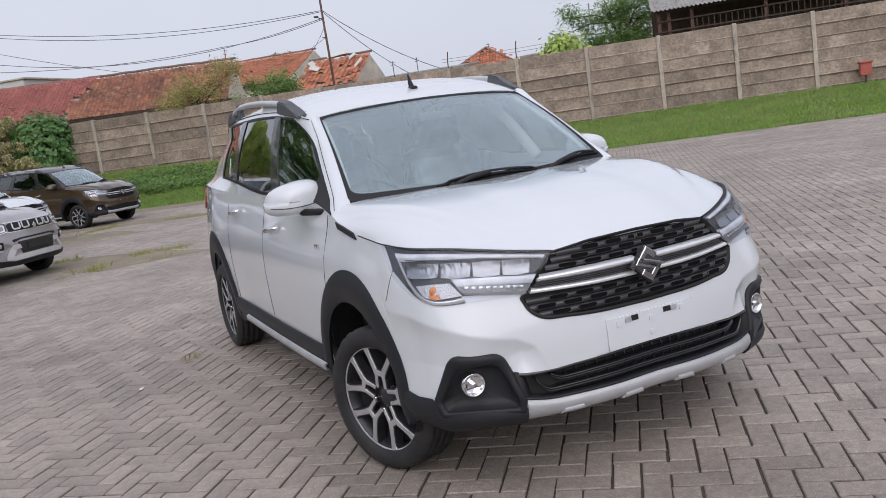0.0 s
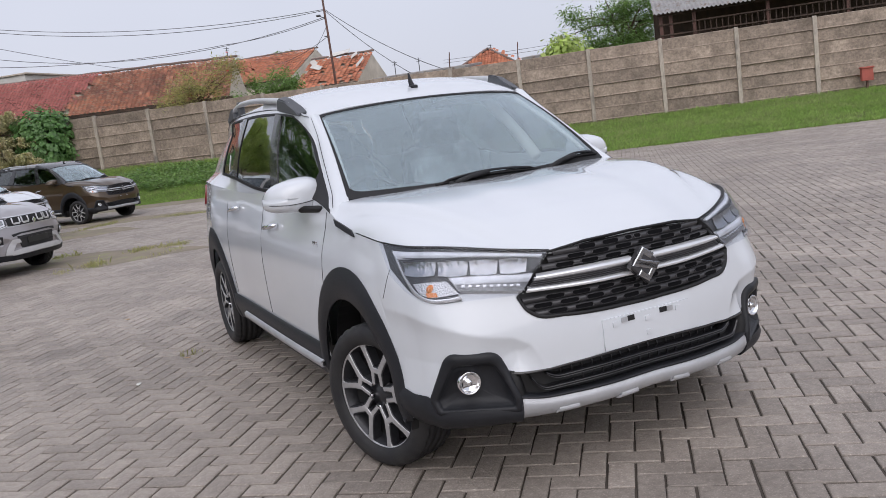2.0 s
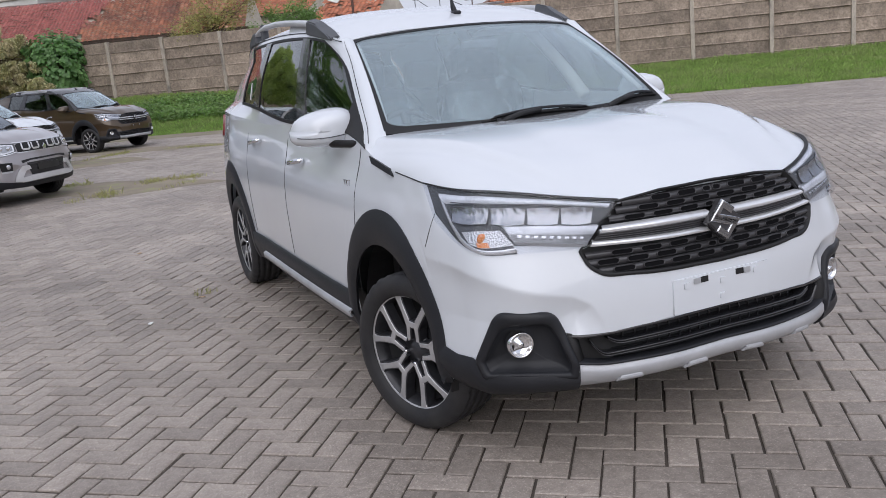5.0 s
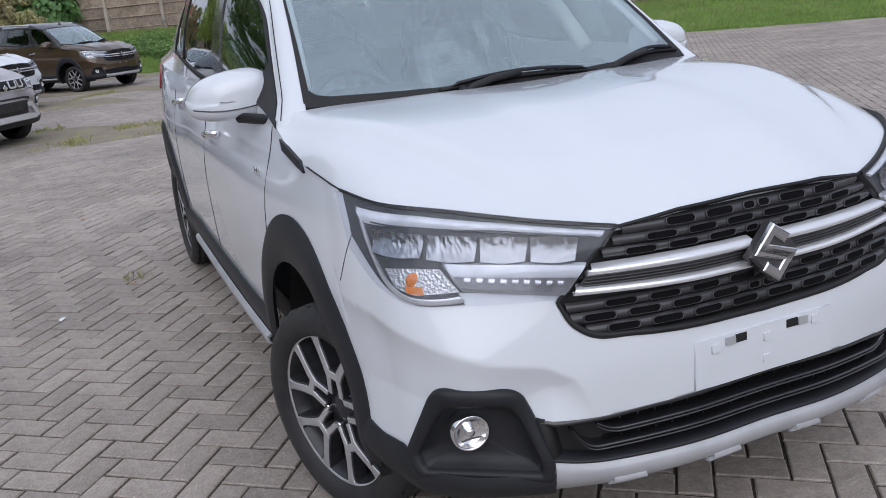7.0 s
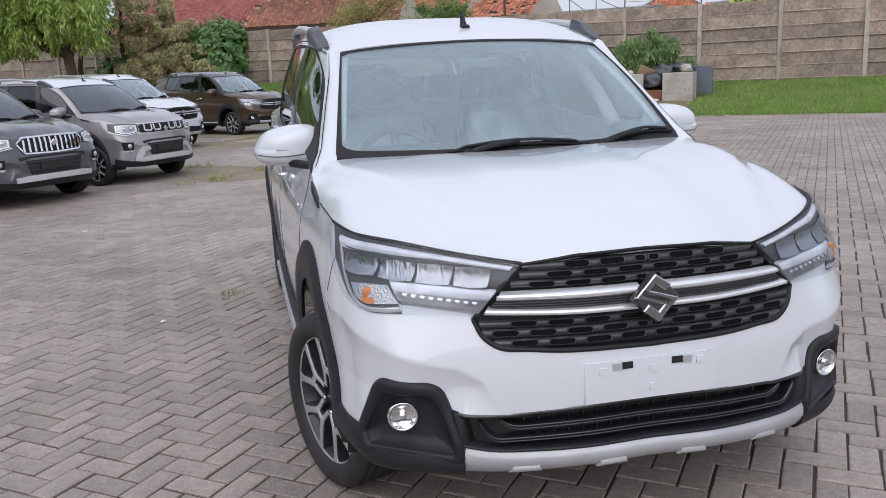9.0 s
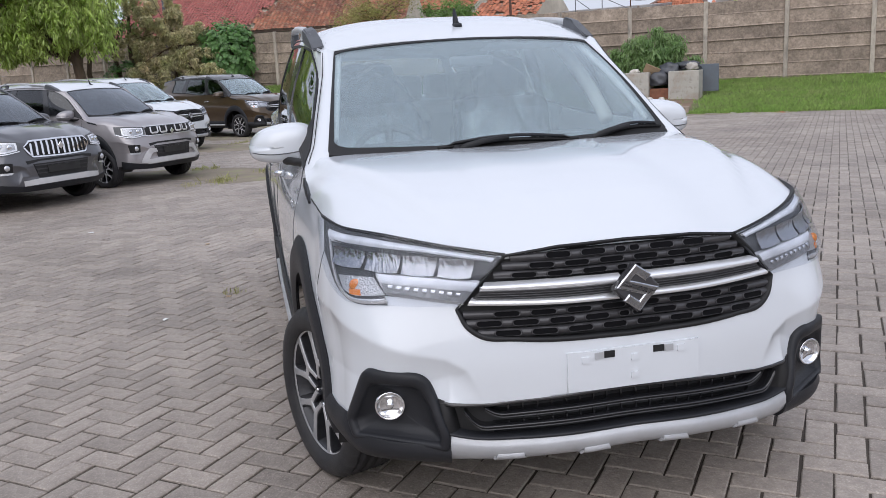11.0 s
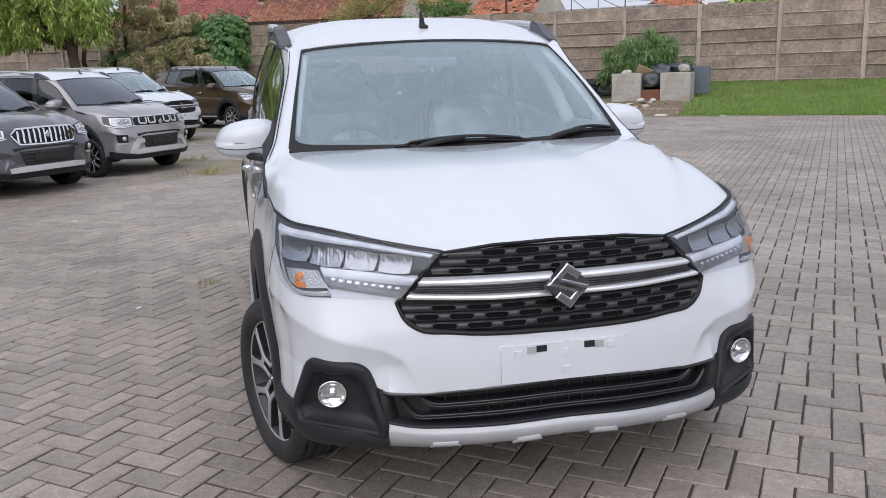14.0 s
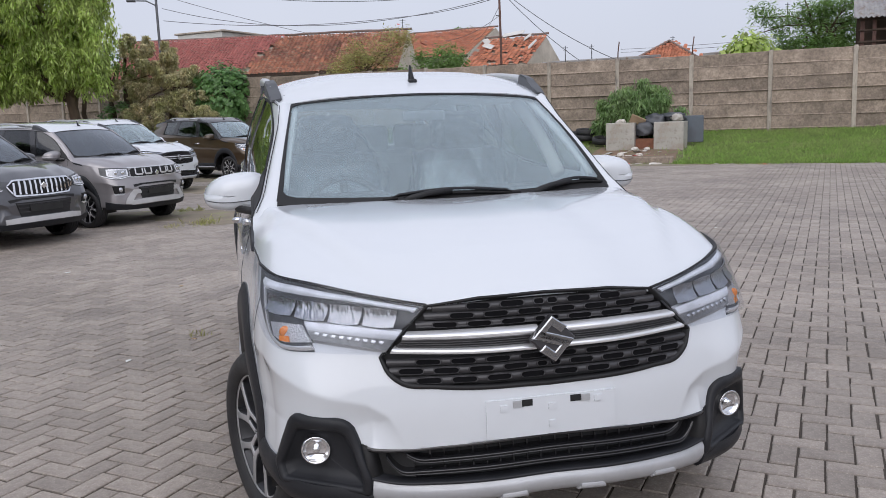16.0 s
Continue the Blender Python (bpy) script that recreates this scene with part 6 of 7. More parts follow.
tree("tree", near_wall(-21.6, -5.5, 0), "large tree with long drooping green leaves", 4.2, .24,
     [(-.9, .3, 6.6, 2.3, 2.2), (-2.8, 1.0, 5.4, 2.0, 2.0), (.6, -.5, 4.9, 1.25, 1.4), (-3.6, 1.8, 7.0, 2.3, 2.4), (-.2, 0, 7.6, 1.7, 1.8), (-.5, -.1, 4.5, 1.5, 1.0), (-4.8, 2.8, 4.9, 1.8, 1.6), (-2.2, .4, 4.1, 1.3, .7)],
     LEAF_BRIGHT, 90000, .25, 1.0, .27, 21, hang=1.0, limbs=14)
for a, d in ((-24.2, -2.6), (-23.4, -2.2), (-25.6, -2.4), (-22.6, -1.9)):
    tree("tree", near_wall(a, d, .8), "bare brown trunk by the wall under the large tree", 3.2, .12, [(0, 0, 3.4, .9, .6)], LEAF_MID, 300, .22, .6, .35, int(-a * 10), limbs=3)
tree("shrub", near_wall(-20.6, -1.6), "dry brownish shrub leaning over the parked cars", 2.6, .06,
     [(0, 0, 2.0, 1.3, 1.2), (-1.0, .3, 2.9, .9, 1.2), (1.1, -.6, 1.3, 1.0, .9), (.2, -.2, 2.9, .7, .9), (-1.3, .6, 4.1, .7, .6), (1.7, -.9, .8, .8, .7), (-.5, -.1, 1.1, 1.4, 1.0), (-1.6, .9, 1.6, 1.0, 1.2), (.7, -.3, 2.1, 1.0, 1.1), (-.4, 0, 3.4, .8, .8)], LEAF_DRY, 95000, .14, .7, .36, 22, hang=.35, limbs=16, category="shrub")
tree("climbing_plant", near_wall(-18.95, -.35, 1.2), "dense round deep green climber on the wall", .8, .05,
     [(0, 0, 1.75, 1.12, 1.05), (.0, -.1, 1.1, 1.15, 1.0), (0, 0, .6, .9, .7)], LEAF_DEEP, 9500, .17, .75, .85, 23, limbs=2, category="climber", dense=True)
tree("shrub", near_wall(-22.8, -2.4), "dark green undergrowth at the wall", .5, .04, [(0, 0, .9, .8, .9)], LEAF_DEEP, 1500, .15, .5, .6, 24, limbs=2, category="shrub", dense=True)
tree("flowering_shrub", near_wall(-12.7, .9, 2.2), "tall thin flowering shrub with red blossom behind the wall", 1.6, .04,
     [(-.9, .2, 1.6, .8, .6), (.1, 0, 2.0, .85, .6), (1.0, -.1, 2.2, .75, .5), (1.5, -.2, 2.4, .35, .25), (-.2, .1, 1.3, 1.2, .6)], LEAF_PALE, 5200, .17, -.2, .24, 25, limbs=40, category="shrub", extra=(FLOWER, 30, .14))
tree("shrub", near_wall(-10.3, 1.0, 2.4), "green leafy shrub growing behind the wall", 1.0, .05, [(-.3, 0, 1.0, .6, .55), (.5, 0, .9, .5, .4)], LEAF_MID, 2200, .17, .3, .3, 26, category="shrub")
tree("shrub", near_wall(-9.2, 1.0, 2.4), "bushy green shrub growing behind the wall", 1.0, .05, [(0, 0, 1.1, .65, .6), (.3, 0, .8, .75, .4)], LEAF_MID, 3000, .17, .4, .3, 27, category="shrub")
tree("tree", near_wall(3.6, 8.0, .5), "leafy green tree rising behind the wall", 4.0, .1,
     [(-.4, .2, 3.6, 1.1, .8), (.5, 0, 3.9, 1.2, .9), (-1.3, .6, 4.3, .6, .3), (.9, -.4, 4.6, .9, .7), (-.2, 0, 4.9, .7, .6), (0, 0, 3.0, 1.5, .6), (1.4, -1, 3.6, 1.0, .8), (-2.2, .9, 3.3, .6, .5), (-1.8, .8, 4.6, .4, .3)], LEAF_MID, 15000, .19, .3, .30, 28, limbs=30)
tree("shrub", near_wall(1.2, 3.0, 2.2), "bright broad-leaved plant behind the wall", 1.0, .05, [(0, 0, 1.10, .62, .42), (.6, 0, 1.25, .60, .42), (.2, 0, 1.5, .4, .3)], LEAF_BRIGHT, 800, .28, .2, .55, 29, category="shrub", dense=True)
tree("bush", near_wall(-1.2, -2.4, .40), "drooping dark green bush behind the waste bins", .5, .04,
     [(0, 0, 1.25, 1.0, .75), (-.45, .3, 1.1, .85, .65), (.45, -.35, 1.1, .85, .65), (0, 0, 1.45, .85, .6), (0, -.2, .8, 1.0, .5)], LEAF_OLIVE, 22000, .2, .95, .2, 30, hang=.35, limbs=4, category="bush")
tree("tree", near_wall(-19.2, 26, 0), "distant dark green tree behind the roofs", 5, .2, [(0, 0, 6.75, 1.2, .75), (-1.1, .8, 6.5, .9, .5), (1.1, -.8, 6.5, .9, .5)], LEAF_OLIVE, 5000, .3, .2, .5, 31, dense=True)
# unseen trees added on the left so that glass and paint mirror green
for k, (x, y) in enumerate(((-23, -11), (-22, -4), (-23, 3), (-24, 10))):
    tree("tree", (x, y, 0), "broad green tree added out of view for reflections", 4.5, .2, [(0, 0, 5.6, 3.0, 2.2), (1.6, .8, 4.6, 2.1, 1.5), (-1.4, -.6, 4.8, 2.0, 1.5)], LEAF_MID, 5000, .45, .4, .45, 40 + k, limbs=6)
tree("tree", (-10.6, 20.4, 0), "tall leafy green tree beside the parked cars", 4.0, .22,
     [(0, 0, 6.6, 3.0, 2.8), (-1.6, 1.0, 4.6, 2.6, 2.0), (1.3, -.8, 8.4, 2.2, 2.0), (1.1, .4, 4.2, 2.2, 1.7), (-.8, -.6, 9.2, 2.0, 1.6), (-3.0, .4, 7.0, 2.4, 2.4), (-2.6, -1.6, 3.6, 2.0, 1.4)], LEAF_MID, 30000, .30, .5, .4, 50, hang=.4, limbs=14)


# ---------------------------------------------------------------- houses behind the wall
def tiled_slope(a0, a1, d0, z0, d1, z1, seed, tile=.235, row=.26, ruin=0.0, keep=None):
    """A slope of curved clay tiles from the eaves (d0, z0) up to the ridge (d1, z1), in the wall's frame, each tile a bent sheet of its own."""
    rng = np.random.default_rng(seed)
    L = math.hypot(d1 - d0, z1 - z0)
    dd, dz = (d1 - d0) / L, (z1 - z0) / L
    nd, nz = -dz, dd
    vs, fs = [], []
    for r in range(int(L / row)):
        for c in range(int((a1 - a0) / tile)):
            if rng.uniform() < ruin or (keep and not keep(a0 + c * tile + rng.normal(0, .15), r * row / L)):
                continue
            x = a0 + c * tile + (tile * .5 if r % 2 else 0) * 0
            j, t = rng.normal(0, .014), rng.normal(0, .012)
            base = len(vs)
            for e, (f, lift) in enumerate(((-.05, .045), (row, .012))):
                for q, (u, h) in enumerate(((0, 0), (.28, .035), (.62, .035), (1.02, -.01))):
                    s, n = r * row + f + j, lift + h * 1.1 + t * (1 - e)
                    vs.append((x + u * tile, d0 + dd * s + nd * n, z0 + dz * s + nz * n))
            for q in range(3):
                fs.append((base + q, base + q + 1, base + 5 + q, base + 4 + q))
    return mesh(vs, fs, "tiles")


def house(name, label, a0, a1, d_eave, z_eave, d_ridge, z_ridge, tiles, plaster, seed, ruin=0.0, frame_m=None, second=None):
    h = thing(name, (0, 0, 0), 0, label, "house")
    h.matrix_world = frame_m or WALL_M
    back = 2 * d_ridge - d_eave
    slope = (d_eave - .25, z_eave - .12, d_ridge, z_ridge)
    if second:
        # two kinds of tile on one slope, which meet along a ragged slanting line
        other, x0, lean = second
        tagged(part("roof_tiles", tiled_slope(a0, a1, *slope, seed, tile=.175, row=.21, keep=lambda x, f: x > x0 + lean * (f - 1)), tiles, h, "weathered brown clay tiles"), kind="stuff")
        tagged(part("roof_tiles", tiled_slope(a0, a1, *slope, seed + 1, tile=.15, row=.17, keep=lambda x, f: x <= x0 + lean * (f - 1)), other, h, "uniform dull red tiles"), kind="stuff")
    else:
        tagged(part("roof_tiles", tiled_slope(a0, a1, *slope, seed, ruin=ruin), tiles, h), kind="stuff")
    bm = bmesh.new()
    prof = [(d_eave, -.5), (d_eave, z_eave), (d_ridge, z_ridge - .05), (back, z_eave), (back, -.5)]
    A = [bm.verts.new((a0 + .15, d, z - .04)) for d, z in prof]
    B = [bm.verts.new((a1 - .15, d, z - .04)) for d, z in prof]
    bm.faces.new(A)
    bm.faces.new(B[::-1])
    for k in range(5):
        bm.faces.new((A[k], A[(k + 1) % 5], B[(k + 1) % 5], B[k]))
    part("house_wall", bm, plaster, h)
    n = max(6, int((a1 - a0) / .5))
    part("ridge", tube([(a0 + (a1 - a0) * k / n, d_ridge, z_ridge + .02 + .014 * math.sin(k * 2.3) + .01 * math.sin(k * .7)) for k in range(n + 1)], .055, 8), RIDGE, h)
    bm = bmesh.new()
    block(a0, a1, d_eave - .3, d_eave - .22, z_eave - .22, z_eave - .10, bm=bm)
    part("eaves_board", bm, WOOD_DARK, h)
    return h


LONG_M = WALL_M @ pose(-13.9, 7.0, 0, 0, 0, 17.4)
house("house", "long house with a tile roof, part weathered brown, part dull red", -13.6, .2, -2.96, 3.72, 0, 5.56, TILE_ROOF, PLASTER, 51, frame_m=LONG_M, second=(TILE_RED, -6.0, 1.3))
house("house", "house with orange clay tile roof and pale gable", -25.0, -15.9, 19, 5.25, 24, 7.25, TILE_ORANGE, PLASTER, 53)
h3 = house("house", "small house with a patched broken tile roof", -11.6, -8.3, 8, 3.80, 11, 5.25, TILE_ORANGE, PLASTER, 54, ruin=.06)
for k, (x, d, z, w, rz) in enumerate(((-10.9, 9.6, 4.75, .5, 20), (-10.1, 11.0, 5.38, 1.1, -6), (-9.2, 10.4, 5.1, .5, -30), (-11.2, 10.2, 5.0, .35, 50), (-8.7, 9.4, 4.6, .8, -40))):
    s = part("roof_patch", block(-w / 2, w / 2, -.2, .2, -.01, .01, .004, m=pose(x, d, z, 30, rz, 0)), PLASTER_WHITE, h3, "torn white sheet patch")
hip = thing("house", (0, 0, 0), 0, "distant house with an orange hipped tile roof", "house")
hip.matrix_world = WALL_M
part("house_wall", block(-4.5, -1.7, 12.7, 15.3, -.5, 3.72, .02), PLASTER, hip)
tagged(part("roof_tiles", tiled_slope(-4.9, -1.3, 12.3, 3.62, 14.0, 4.72, 55, tile=.17, row=.2, keep=lambda x, f: abs(x + 3.1) < 1.8 * (1 - f)), TILE_ORANGE, hip), kind="stuff")
hip_base = [(-4.9, 12.3, 3.60), (-1.3, 12.3, 3.60), (-1.3, 15.7, 3.60), (-4.9, 15.7, 3.60), (-3.1, 14.0, 4.70)]
part("roof", mesh(hip_base, [(0, 1, 4), (1, 2, 4), (2, 3, 4), (3, 0, 4), (3, 2, 1, 0)], "hip"), TILE_ORANGE, hip)
for k in (0, 1):
    part("ridge", tube([Vector(hip_base[k]).lerp(Vector(hip_base[4]), q / 8) + Vector((0, -.02, .06)) for q in range(9)], .06, 8), RIDGE, hip)
low = thing("house", (0, 0, 0), 0, "low house with a flat grey sheet roof", "house")
low.matrix_world = WALL_M
part("house_wall", block(-7.4, -3.4, 8, 12, -.4, 3.6, .02), PLASTER, low)
part("roof", block(-7.6, -3.2, 7.7, 12.3, 3.6, 3.72, .02, m=pose(0, 8, 3.6, 4, 0, 0) @ pose(0, -8, -3.6)), SHEET, low)
low2 = copy_thing(low, WALL_M @ pose(6.6, 2.5, .12))
box = thing("house", (0, 0, 0), 0, "flat-roofed pale concrete building behind the red roof", "house")
box.matrix_world = WALL_M
part("house_wall", block(-34.2, -30.6, 14, 19, -.4, 7.25, .03), PLASTER_WHITE, box)
part("roof", block(-34.4, -30.4, 13.9, 19.1, 7.25, 7.36, .03), POST_CONCRETE, box)

# shed with a corrugated sheet roof beyond the right end of the wall
shed = thing("shed", (0, 0, 0), 0, "dark open timber shed with corrugated sheet roof", "shed")
shed.matrix_world = WALL_M


def corrugated(a0, a1, d0, z0, d1, z1, pitch=.15):
    n = int((a1 - a0) / pitch * 4)
    rows = [[Vector((a0 + (a1 - a0) * i / n, d0 + (d1 - d0) * j / 4, z0 + (z1 - z0) * j / 4 + .028 * math.sin(i * math.pi / 2))) for i in range(n + 1)] for j in range(5)]
    return shell(face_out(rows, (a0, d0, -9)), .01)


part("roof", corrugated(4.75, 15.0, 2.2, 4.12, 6.0, 5.6), SHEET, shed, "grey corrugated roof sheets")
part("back_wall", block(4.9, 15, 5.8, 5.9, .3, 4.9, .01), WOOD_DARK, shed)
for a in (4.95, 5.3, 6.1, 8.6, 11.2, 13.8):
    part("shed_post", block(a, a + .12, 2.6, 2.72, .3, 4.25, .01), STEEL_RUST, shed)
for z in (3.35, 3.72, 4.05):
    part("rail", block(4.9, 15, 2.55, 2.62, z, z + .05, .005), WOOD_DARK, shed)
for k in range(40):
    part("bar", block(6.3 + k * .2, 6.33 + k * .2, 2.58, 2.61, 3.0, 3.72), WOOD_DARK, shed)

# ---------------------------------------------------------------- poles and cables
pole = thing("utility_pole", near_wall(-7.75, 3, 0), 0, "thin rusty red utility pole with cross arm", "pole")
part("shaft", tube([(0, 0, 0), (.02, 0, 4), (-.02, 0, 6.75)], .055, 8, taper=.8), STEEL_RUST, pole)
part("cross_arm", tube([(-.22, .1, 6.1), (.0, 0, 5.98)], .02, 6), STEEL_GREY, pole)
part("lamp_head", block(-.34, -.16, .06, .16, 6.08, 6.16, .03), STEEL_GREY, pole)
part("cross_arm", tube([(-.16, 0, 5.3), (.05, 0, 5.28)], .018, 6), STEEL_GREY, pole)
pole2 = thing("street_lamp", near_wall(-24.4, 2, 0), 0, "grey street lamp pole with curved arm", "lamp")
part("shaft", tube([(0, 0, 0), (0, 0, 4), (0, 0, 8.6)], .075, 8, taper=.7), STEEL_GREY, pole2)
part("arm", tube([(0, 0, 7.0), (-.45, .2, 7.25), (-1.0, .5, 7.3)], .03, 6), STEEL_GREY, pole2)
part("lamp_head", block(-1.35, -.95, .42, .62, 7.24, 7.34, .03), STEEL_GREY, pole2)


def cable(p, q, sag, r=.016):
    a, b = Vector(p), Vector(q)
    pts = [a.lerp(b, k / 16) - Vector((0, 0, sag * 4 * (k / 16) * (1 - k / 16))) for k in range(17)]
    ob = new("cable", tube(pts, r, 5))
    ob.data.materials.append(CABLE)
    return tagged(ob, "thin dark overhead cable strung between poles", "cable", "cables")


lamp_at = lambda z: by_wall(-24.05, 2, z)
pole_at = lambda z: by_wall(-7.75, 3, z)
for z0, z1, sag in ((6.34, 8.05, .52), (6.30, 7.95, .62), (6.05, 6.85, .95)):
    cable(pole_at(z0), lamp_at(z1), sag, .013)
cable(lamp_at(7.45), by_wall(-19.6, 8.6, 5.75), .10, .012)
cable(lamp_at(6.3), by_wall(-14.2, 7.1, 6.15), .30, .014)
cable(by_wall(-14.2, 7.1, 6.15), pole_at(6.0), .12, .013)
cable(pole_at(5.3), by_wall(-15.5, 14, 5.6), .25, .010)
cable(pole_at(5.7), by_wall(-13.5, 14, 5.5), .30, .010)
cable(pole_at(6.3), by_wall(-4.6, 3.1, 3.4), .15, .014)
cable(pole_at(6.34), by_wall(-3.0, 3.2, 3.25), .25, .014)
cable(by_wall(-5.5, 14, 4.35), by_wall(12, 14, 4.9), .25, .010)
cable(by_wall(-5.5, 14, 4.5), by_wall(12, 15, 5.2), .25, .010)
for a, d, z, hgt in ((-14.2, 7.1, 5.55, .6), (-3.1, 15, 4.4, .75), (-5.4, 8, 3.7, .75), (2.4, 10, 5.0, .75), (-6.0, 6, 3.2, 1.1)):
    an = thing("aerial_mast", near_wall(a, d, z - .1), 0, "thin television aerial on a roof", "aerial")
    part("mast", tube([(0, 0, 0), (0, 0, hgt)], .018, 6), STEEL_GREY, an)
    part("rod", tube([(-.14, 0, hgt - .07), (.14, .05, hgt - .07)], .010, 5), STEEL_GREY, an)
    part("rod", tube([(-.10, 0, hgt - .17), (.10, .04, hgt - .17)], .010, 5), STEEL_GREY, an)

# ---------------------------------------------------------------- waste bins of concrete, and what lies about
for a in (-1.83, -.44):
    bn = tagged(new("concrete_block", bm_mesh(block(0, .84, 0, .75, 0, .87, .02))), "square grey concrete waste bin wall by the bank", "concrete bin", "waste bins")
    bn.data.materials.append(BOX_CONCRETE)
    bn.matrix_world = WALL_M @ pose(a, -4.0, .2)
bk = tagged(new("brick_plinth", bm_mesh(block(-.99, -.44, -3.85, -3.4, 0, .42, .01))), "low red brick step between the concrete bins", "plinth")
bk.data.materials.append(BRICK)
bk.matrix_world = WALL_M @ pose(0, 0, .18)
kb = tagged(new("kerb", bm_mesh(block(-2.25, .45, -5.98, -5.80, -.05, .185, .025))), "low stained concrete kerb before the bins", "kerb")
kb.data.materials.append(CONCRETE)
kb.matrix_world = WALL_M


def yard_soil(a, d):
    """Height of the trodden soil between the kerb and the bins."""
    return max(.165, bank(a, d)) + .018 + .012 * noise.noise(Vector((a * 2.2, d * 2.2, 8)))


sv = []
for j in range(18):
    for i in range(20):
        a, d = -2.25 + 2.7 * i / 19, -5.82 + 2.7 * j / 17
        a += .10 * noise.noise(Vector((d * 1.4, i, 0))) if 0 < i < 19 else 0
        sv.append((a, d, bank(a, d) - .06 if i in (0, 19) or j == 17 else yard_soil(a, d)))
so = tagged(new("soil", mesh(sv, [(j * 20 + i, j * 20 + i + 1, (j + 1) * 20 + i + 1, (j + 1) * 20 + i) for j in range(17) for i in range(19)], "soil", True)), "bare red-brown soil round the concrete bins", "soil", kind="stuff")
so.data.materials.append(RED_SOIL)
so.matrix_world = WALL_M


def lump(name, at, r, squash, material, label, category, seed):
    bm = bmesh.new()
    bmesh.ops.create_icosphere(bm, subdivisions=3, radius=1)
    for v in bm.verts:
        v.co *= 1 + .45 * noise.noise(v.co * 1.9 + Vector((seed, 0, 0))) + .20 * noise.noise(v.co * 4.5 + Vector((0, seed, 0)))
        v.co = Vector((v.co.x * r, v.co.y * r * .8, max(-.6, v.co.z) * r * squash))
    ob = new(name, bm_mesh(bm, name, True))
    ob.data.materials.append(material)
    ob.matrix_world = WALL_M @ pose(*at, 0, 0, seed * 37)
    return tagged(ob, label, category)


lump("rubbish_bag", (-.72, -3.65, .84), .33, .8, BAG, "full black rubbish bag between the bins", "bag", 1)
lump("rubbish_bag", (-.45, -3.4, 1.10), .36, .6, BAG, "dark grey rubbish bag on top", "bag", 2)
lump("rubbish_bag", (.0, -3.3, 1.18), .42, .35, BAG, "long dark bundle lying on the bins", "bundle", 3)
lump("rubbish_bag", (.16, -3.7, 1.16), .17, .7, RUBBISH, "small white plastic bag on the bins", "bag", 4)
lump("rubbish_bag", (-1.45, -3.7, 1.10), .14, .5, RUBBISH, "small white plastic bag on the bins", "bag", 5)
cd = tagged(new("cardboard", bm_mesh(block(-.22, .22, -.01, .01, -.16, .16))), "folded brown cardboard sheet among the rubbish", "cardboard")
cd.data.materials.append(CARD)
cd.matrix_world = WALL_M @ pose(-.95, -3.75, 1.12, 40, 25, 10)
pn = tagged(new("panel_sheet", bm_mesh(block(.2, .82, -3.1, -3.04, .45, 1.22, .01))), "blue-grey board leaning behind the bins", "board")
pn.data.materials.append(BLUE_GREY)
pn.matrix_world = WALL_M


def scrap(at, size, material, label, seed):
    """A crumpled flat scrap lying on the pavers."""
    r = random.Random(seed)
    bm = bmesh.new()
    ring = [(size * r.uniform(.6, 1.2) * math.cos(a), size * r.uniform(.35, .7) * math.sin(a), size * r.uniform(.02, .16)) for a in (k * math.pi / 4 for k in range(8))]
    up, low = [bm.verts.new((x, y, z + .003)) for x, y, z in ring], [bm.verts.new((x, y, max(0, z - .001))) for x, y, z in ring]
    bm.faces.new(up)
    bm.faces.new(low[::-1])
    for k in range(8):
        bm.faces.new((up[k - 1], low[k - 1], low[k], up[k]))
    ob = new("litter", bm_mesh(bm, "scrap"))
    ob.data.materials.append(material)
    ob.matrix_world = pose(at[0], at[1], .001, 0, 0, r.uniform(0, 360))
    return tagged(ob, label, "litter")


lrng = random.Random(3)
for k in range(40):
    if k < 12:
        a, d = lrng.gauss(-.75, .45), lrng.uniform(-5.72, -4.2)
    elif k < 24:
        a, d = lrng.gauss(-.8, .5), lrng.uniform(-6.5, -6.05)
    elif k < 30:
        a, d = lrng.uniform(.8, 7), lrng.uniform(-6.6, -6.3)
    else:
        a, d = lrng.uniform(-4, .4), lrng.uniform(-7.4, -6.3)
    z = yard_soil(a, d) if k < 12 else .012
    ob = scrap((0, 0), lrng.uniform(.09, .20) if k < 24 else lrng.uniform(.04, .09), RUBBISH if k % 6 else FLOWER, "scrap of litter lying on the ground", k + 7)
    ob.matrix_world = WALL_M @ pose(a, d, z, lrng.uniform(-10, 10), lrng.uniform(-10, 10), lrng.uniform(0, 360))
for k, (a, d, r) in enumerate(((-.95, -4.15, .13), (-.60, -4.12, .11), (-1.05, -5.5, .12), (-.55, -5.45, .10))):
    lump("rubbish", (a, d, yard_soil(a, d) + r * .25), r, .5, RUBBISH, "crumpled pale plastic rubbish lying before the bins", "litter", 11 + k)


scrap((-1.565, 3.00), .028, PAPER, "small white paper scrap on the pavers", 1)
scrap((-1.20, 3.40), .022, CARD, "small dry leaf lying on the pavers", 2)
scrap((-1.40, 5.35), .030, CARD, "small dry leaf lying on the pavers", 3)
scrap((-2.55, 6.55), .040, PAPER, "small white paper scrap on the pavers", 4)
scrap((4.6, 6.4), .030, PAPER, "small white paper scrap on the pavers", 5)
grass_patch("weeds", "tiny dry tuft growing in a joint of the pavers", [(-1.165 + grng.normal(0, .035), 3.47 + grng.normal(0, .02), 0) for k in range(26)], .02, .06, 21, WEED, .003)
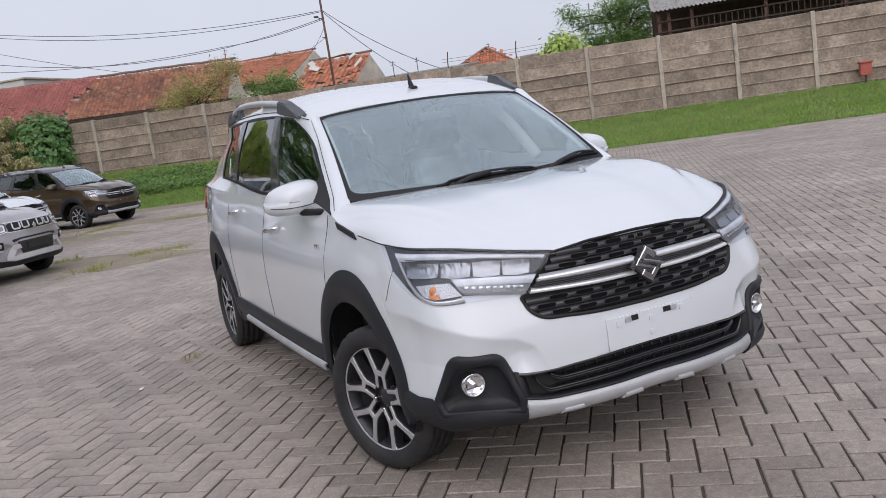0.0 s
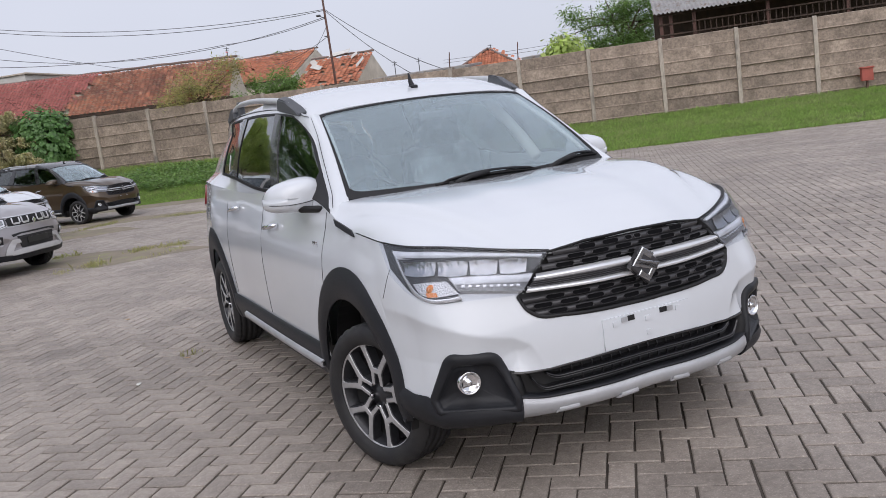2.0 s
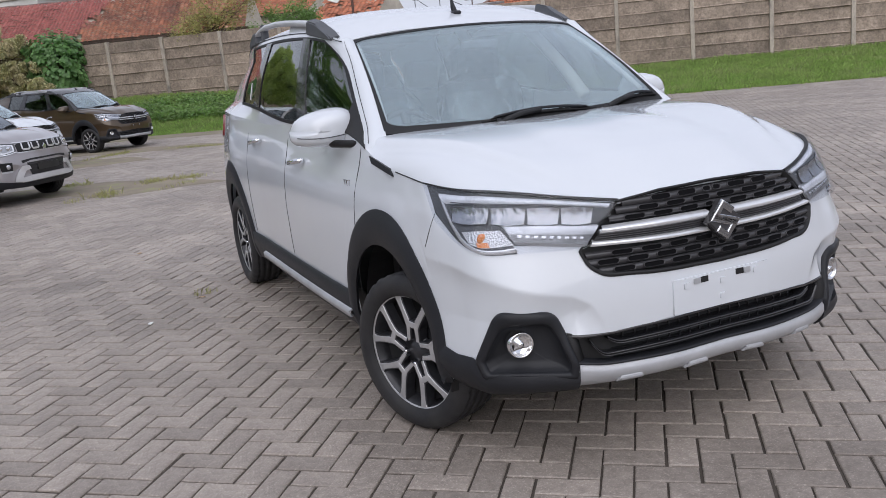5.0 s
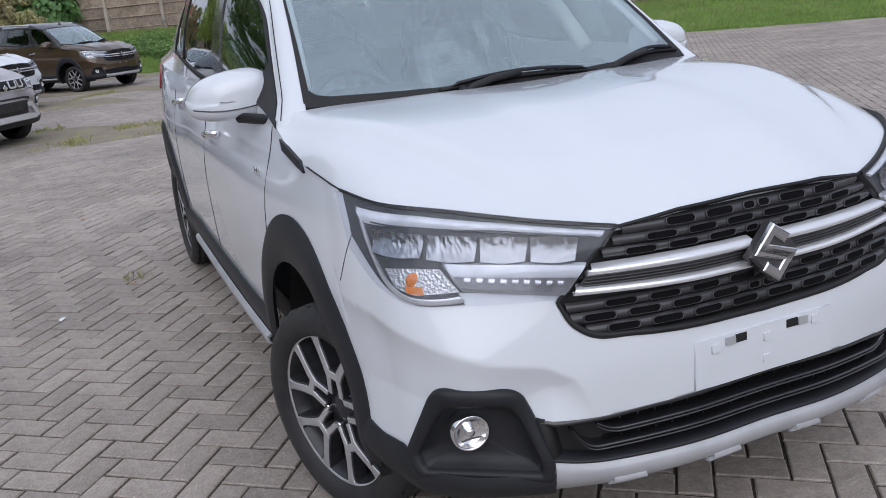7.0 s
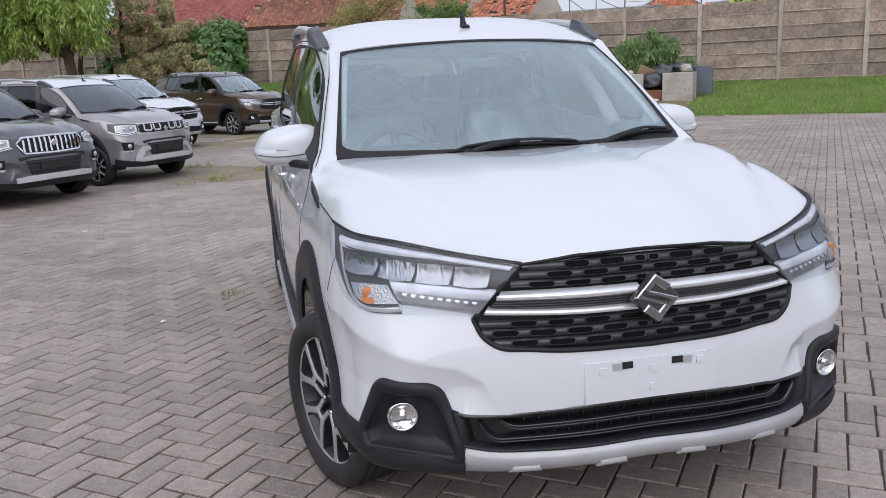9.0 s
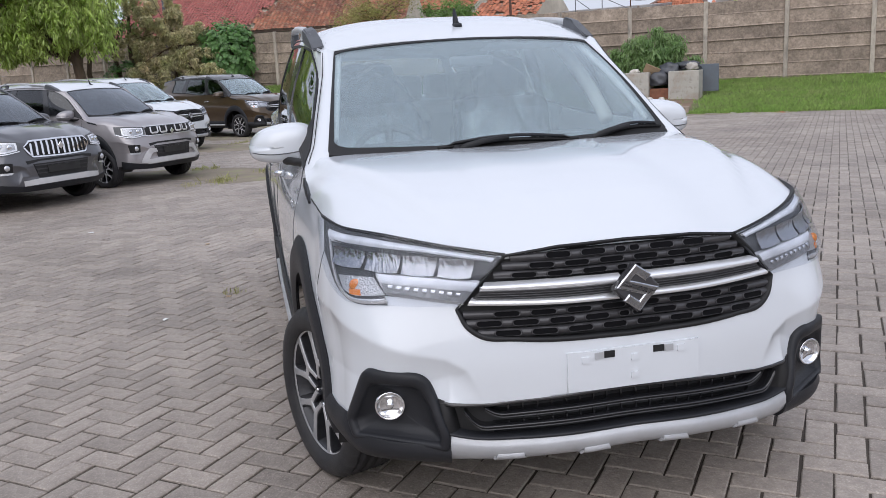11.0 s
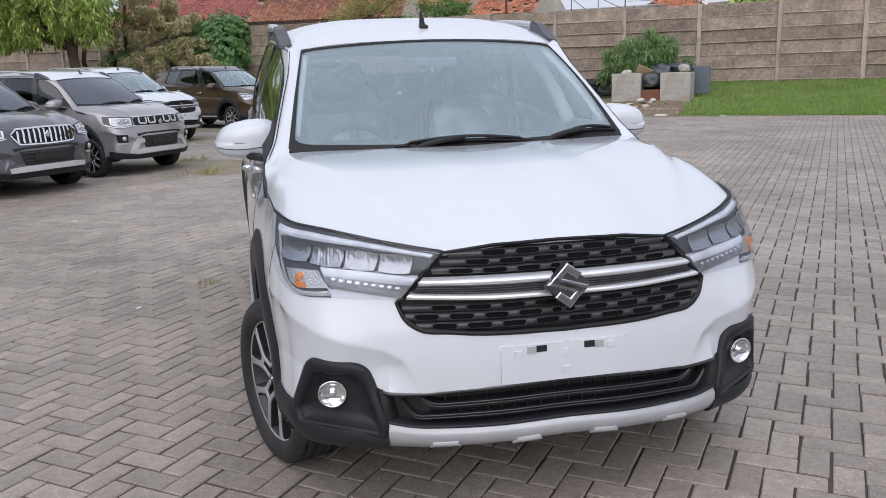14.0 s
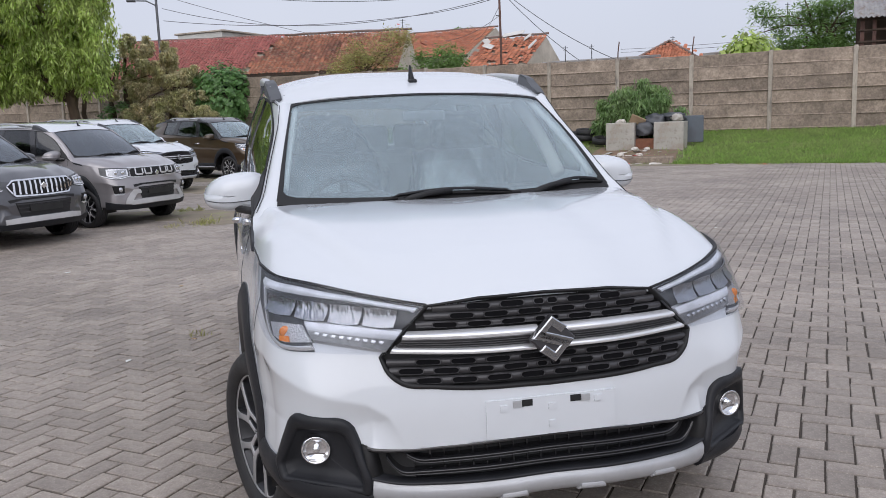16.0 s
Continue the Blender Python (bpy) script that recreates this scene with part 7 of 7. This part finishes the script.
tyre_t = lathe([(.17, -.09), (.29, -.08), (.31, 0), (.29, .09), (.17, .08), (.15, 0), (.17, -.09)], 28, "z")
for k, (a, d, z) in enumerate(((-2.9, -2.6, .62), (-2.85, -2.5, .80), (-2.2, -3.0, .55), (-3.4, -2.2, .66))):
    ty = tagged(new("old_tyre", mesh(*tyre_t, "tyre", True)), "worn black tyre lying by the bins", "tyre", "old tyres")
    ty.data.materials.append(RUBBER)
    ty.matrix_world = WALL_M @ pose(a, d, z, 6 * k, 4, 0)
red = thing("letter_box", near_wall(10.95, -.35, .90), math.degrees(WALL_A), "small faded red metal box on a post in the grass", "box")
part("box_body", block(-.17, .17, -.1, .1, 0, .4, .015), RED_PAINT, red)
part("box_lid", block(-.20, .20, -.13, .13, .38, .44, .015), RED_PAINT, red)
part("post", block(-.03, .03, -.03, .03, -.4, .02), STEEL_RUST, red)

# ---------------------------------------------------------------- herringbone pavers
PA, PITCH = radians(-39.19), .1036
PU, PV = Vector((math.cos(PA), math.sin(PA), 0)), Vector((-math.sin(PA), math.cos(PA), 0))
P0 = (PU * 4.087 + PV * 9.882) * PITCH
HL, HW, HT = PITCH - .0043, PITCH / 2 - .0043, .03


def paver_verts(l, w):
    b = .004
    return [(-l, -w, -HT), (l, -w, -HT), (l, w, -HT), (-l, w, -HT), (-l, -w, -.003), (l, -w, -.003), (l, w, -.003), (-l, w, -.003), (-l + b, -w + b, 0), (l - b, -w + b, 0), (l - b, w - b, 0), (-l + b, w - b, 0)]


PAVER_FACES = [(0, 1, 5, 4), (1, 2, 6, 5), (2, 3, 7, 6), (3, 0, 4, 7), (4, 5, 9, 8), (5, 6, 10, 9), (6, 7, 11, 10), (7, 4, 8, 11), (8, 9, 10, 11)]
PAVER_MESH = mesh(paver_verts(HL, HW), PAVER_FACES, "paver")
PAVER_MESH.materials.append(PAVER)
pave = thing("pavement", (0, 0, 0), 0, "grey-brown concrete pavers laid in herringbone, with sandy joints", "pavement", kind="structure")
prng = np.random.default_rng(8)
base = np.array(paver_verts(HL, HW))
chunk, single = [], 0
for i in range(-260, 250):
    for j in range(-130, 360):
        r = (i + j) % 4
        if r not in (0, 2):
            continue
        cu, cv = (i + 1, j + .5) if r == 0 else (i + .5, j + 1)
        x, y = P0.x + (PU.x * cu + PV.x * cv) * PITCH, P0.y + (PU.y * cu + PV.y * cv) * PITCH
        if y < -8 or x < -9.5 or y > 32 or x > 20 or .63 * x + .777 * y > 19.75:
            continue
        x, y = x + prng.normal(0, .0016), y + prng.normal(0, .0016)
        dz = prng.normal(0, .0008)
        tilt = prng.normal(0, .003, 2)
        turn = PA + (math.pi / 2 if r == 2 else 0) + prng.normal(0, .006)
        if (-2.5 < x < -1.05 and .5 < y < 2.6) or (1.0 < x < 2.0 and .2 < y < 1.3):
            ob = part("paver", PAVER_MESH, None, pave)
            ob.matrix_basis = pose(x, y, dz, math.degrees(tilt[0]), math.degrees(tilt[1]), math.degrees(turn))
            single += 1
            continue
        c, s = math.cos(turn), math.sin(turn)
        v = base.copy()
        z = v[:, 2] + dz + v[:, 0] * tilt[0] + v[:, 1] * tilt[1]
        chunk.append(np.stack([x + v[:, 0] * c - v[:, 1] * s, y + v[:, 0] * s + v[:, 1] * c, z], 1))
V = np.concatenate(chunk)
n = len(chunk)
F = (np.array(PAVER_FACES)[None] + 12 * np.arange(n)[:, None, None]).reshape(-1, 4)
me = bpy.data.meshes.new("paver_field")
me.vertices.add(len(V))
me.vertices.foreach_set("co", V.astype(np.float32).reshape(-1))
me.loops.add(F.size)
me.loops.foreach_set("vertex_index", F.astype(np.int32).reshape(-1))
me.polygons.add(len(F))
me.polygons.foreach_set("loop_start", np.arange(0, F.size, 4, dtype=np.int32))
me.polygons.foreach_set("loop_total", np.full(len(F), 4, dtype=np.int32))
me.polygons.foreach_set("use_smooth", np.zeros(len(F), dtype=bool))
me.update()
me.materials.append(PAVER)
tagged(part("paver_field", me, None, pave), kind="stuff")
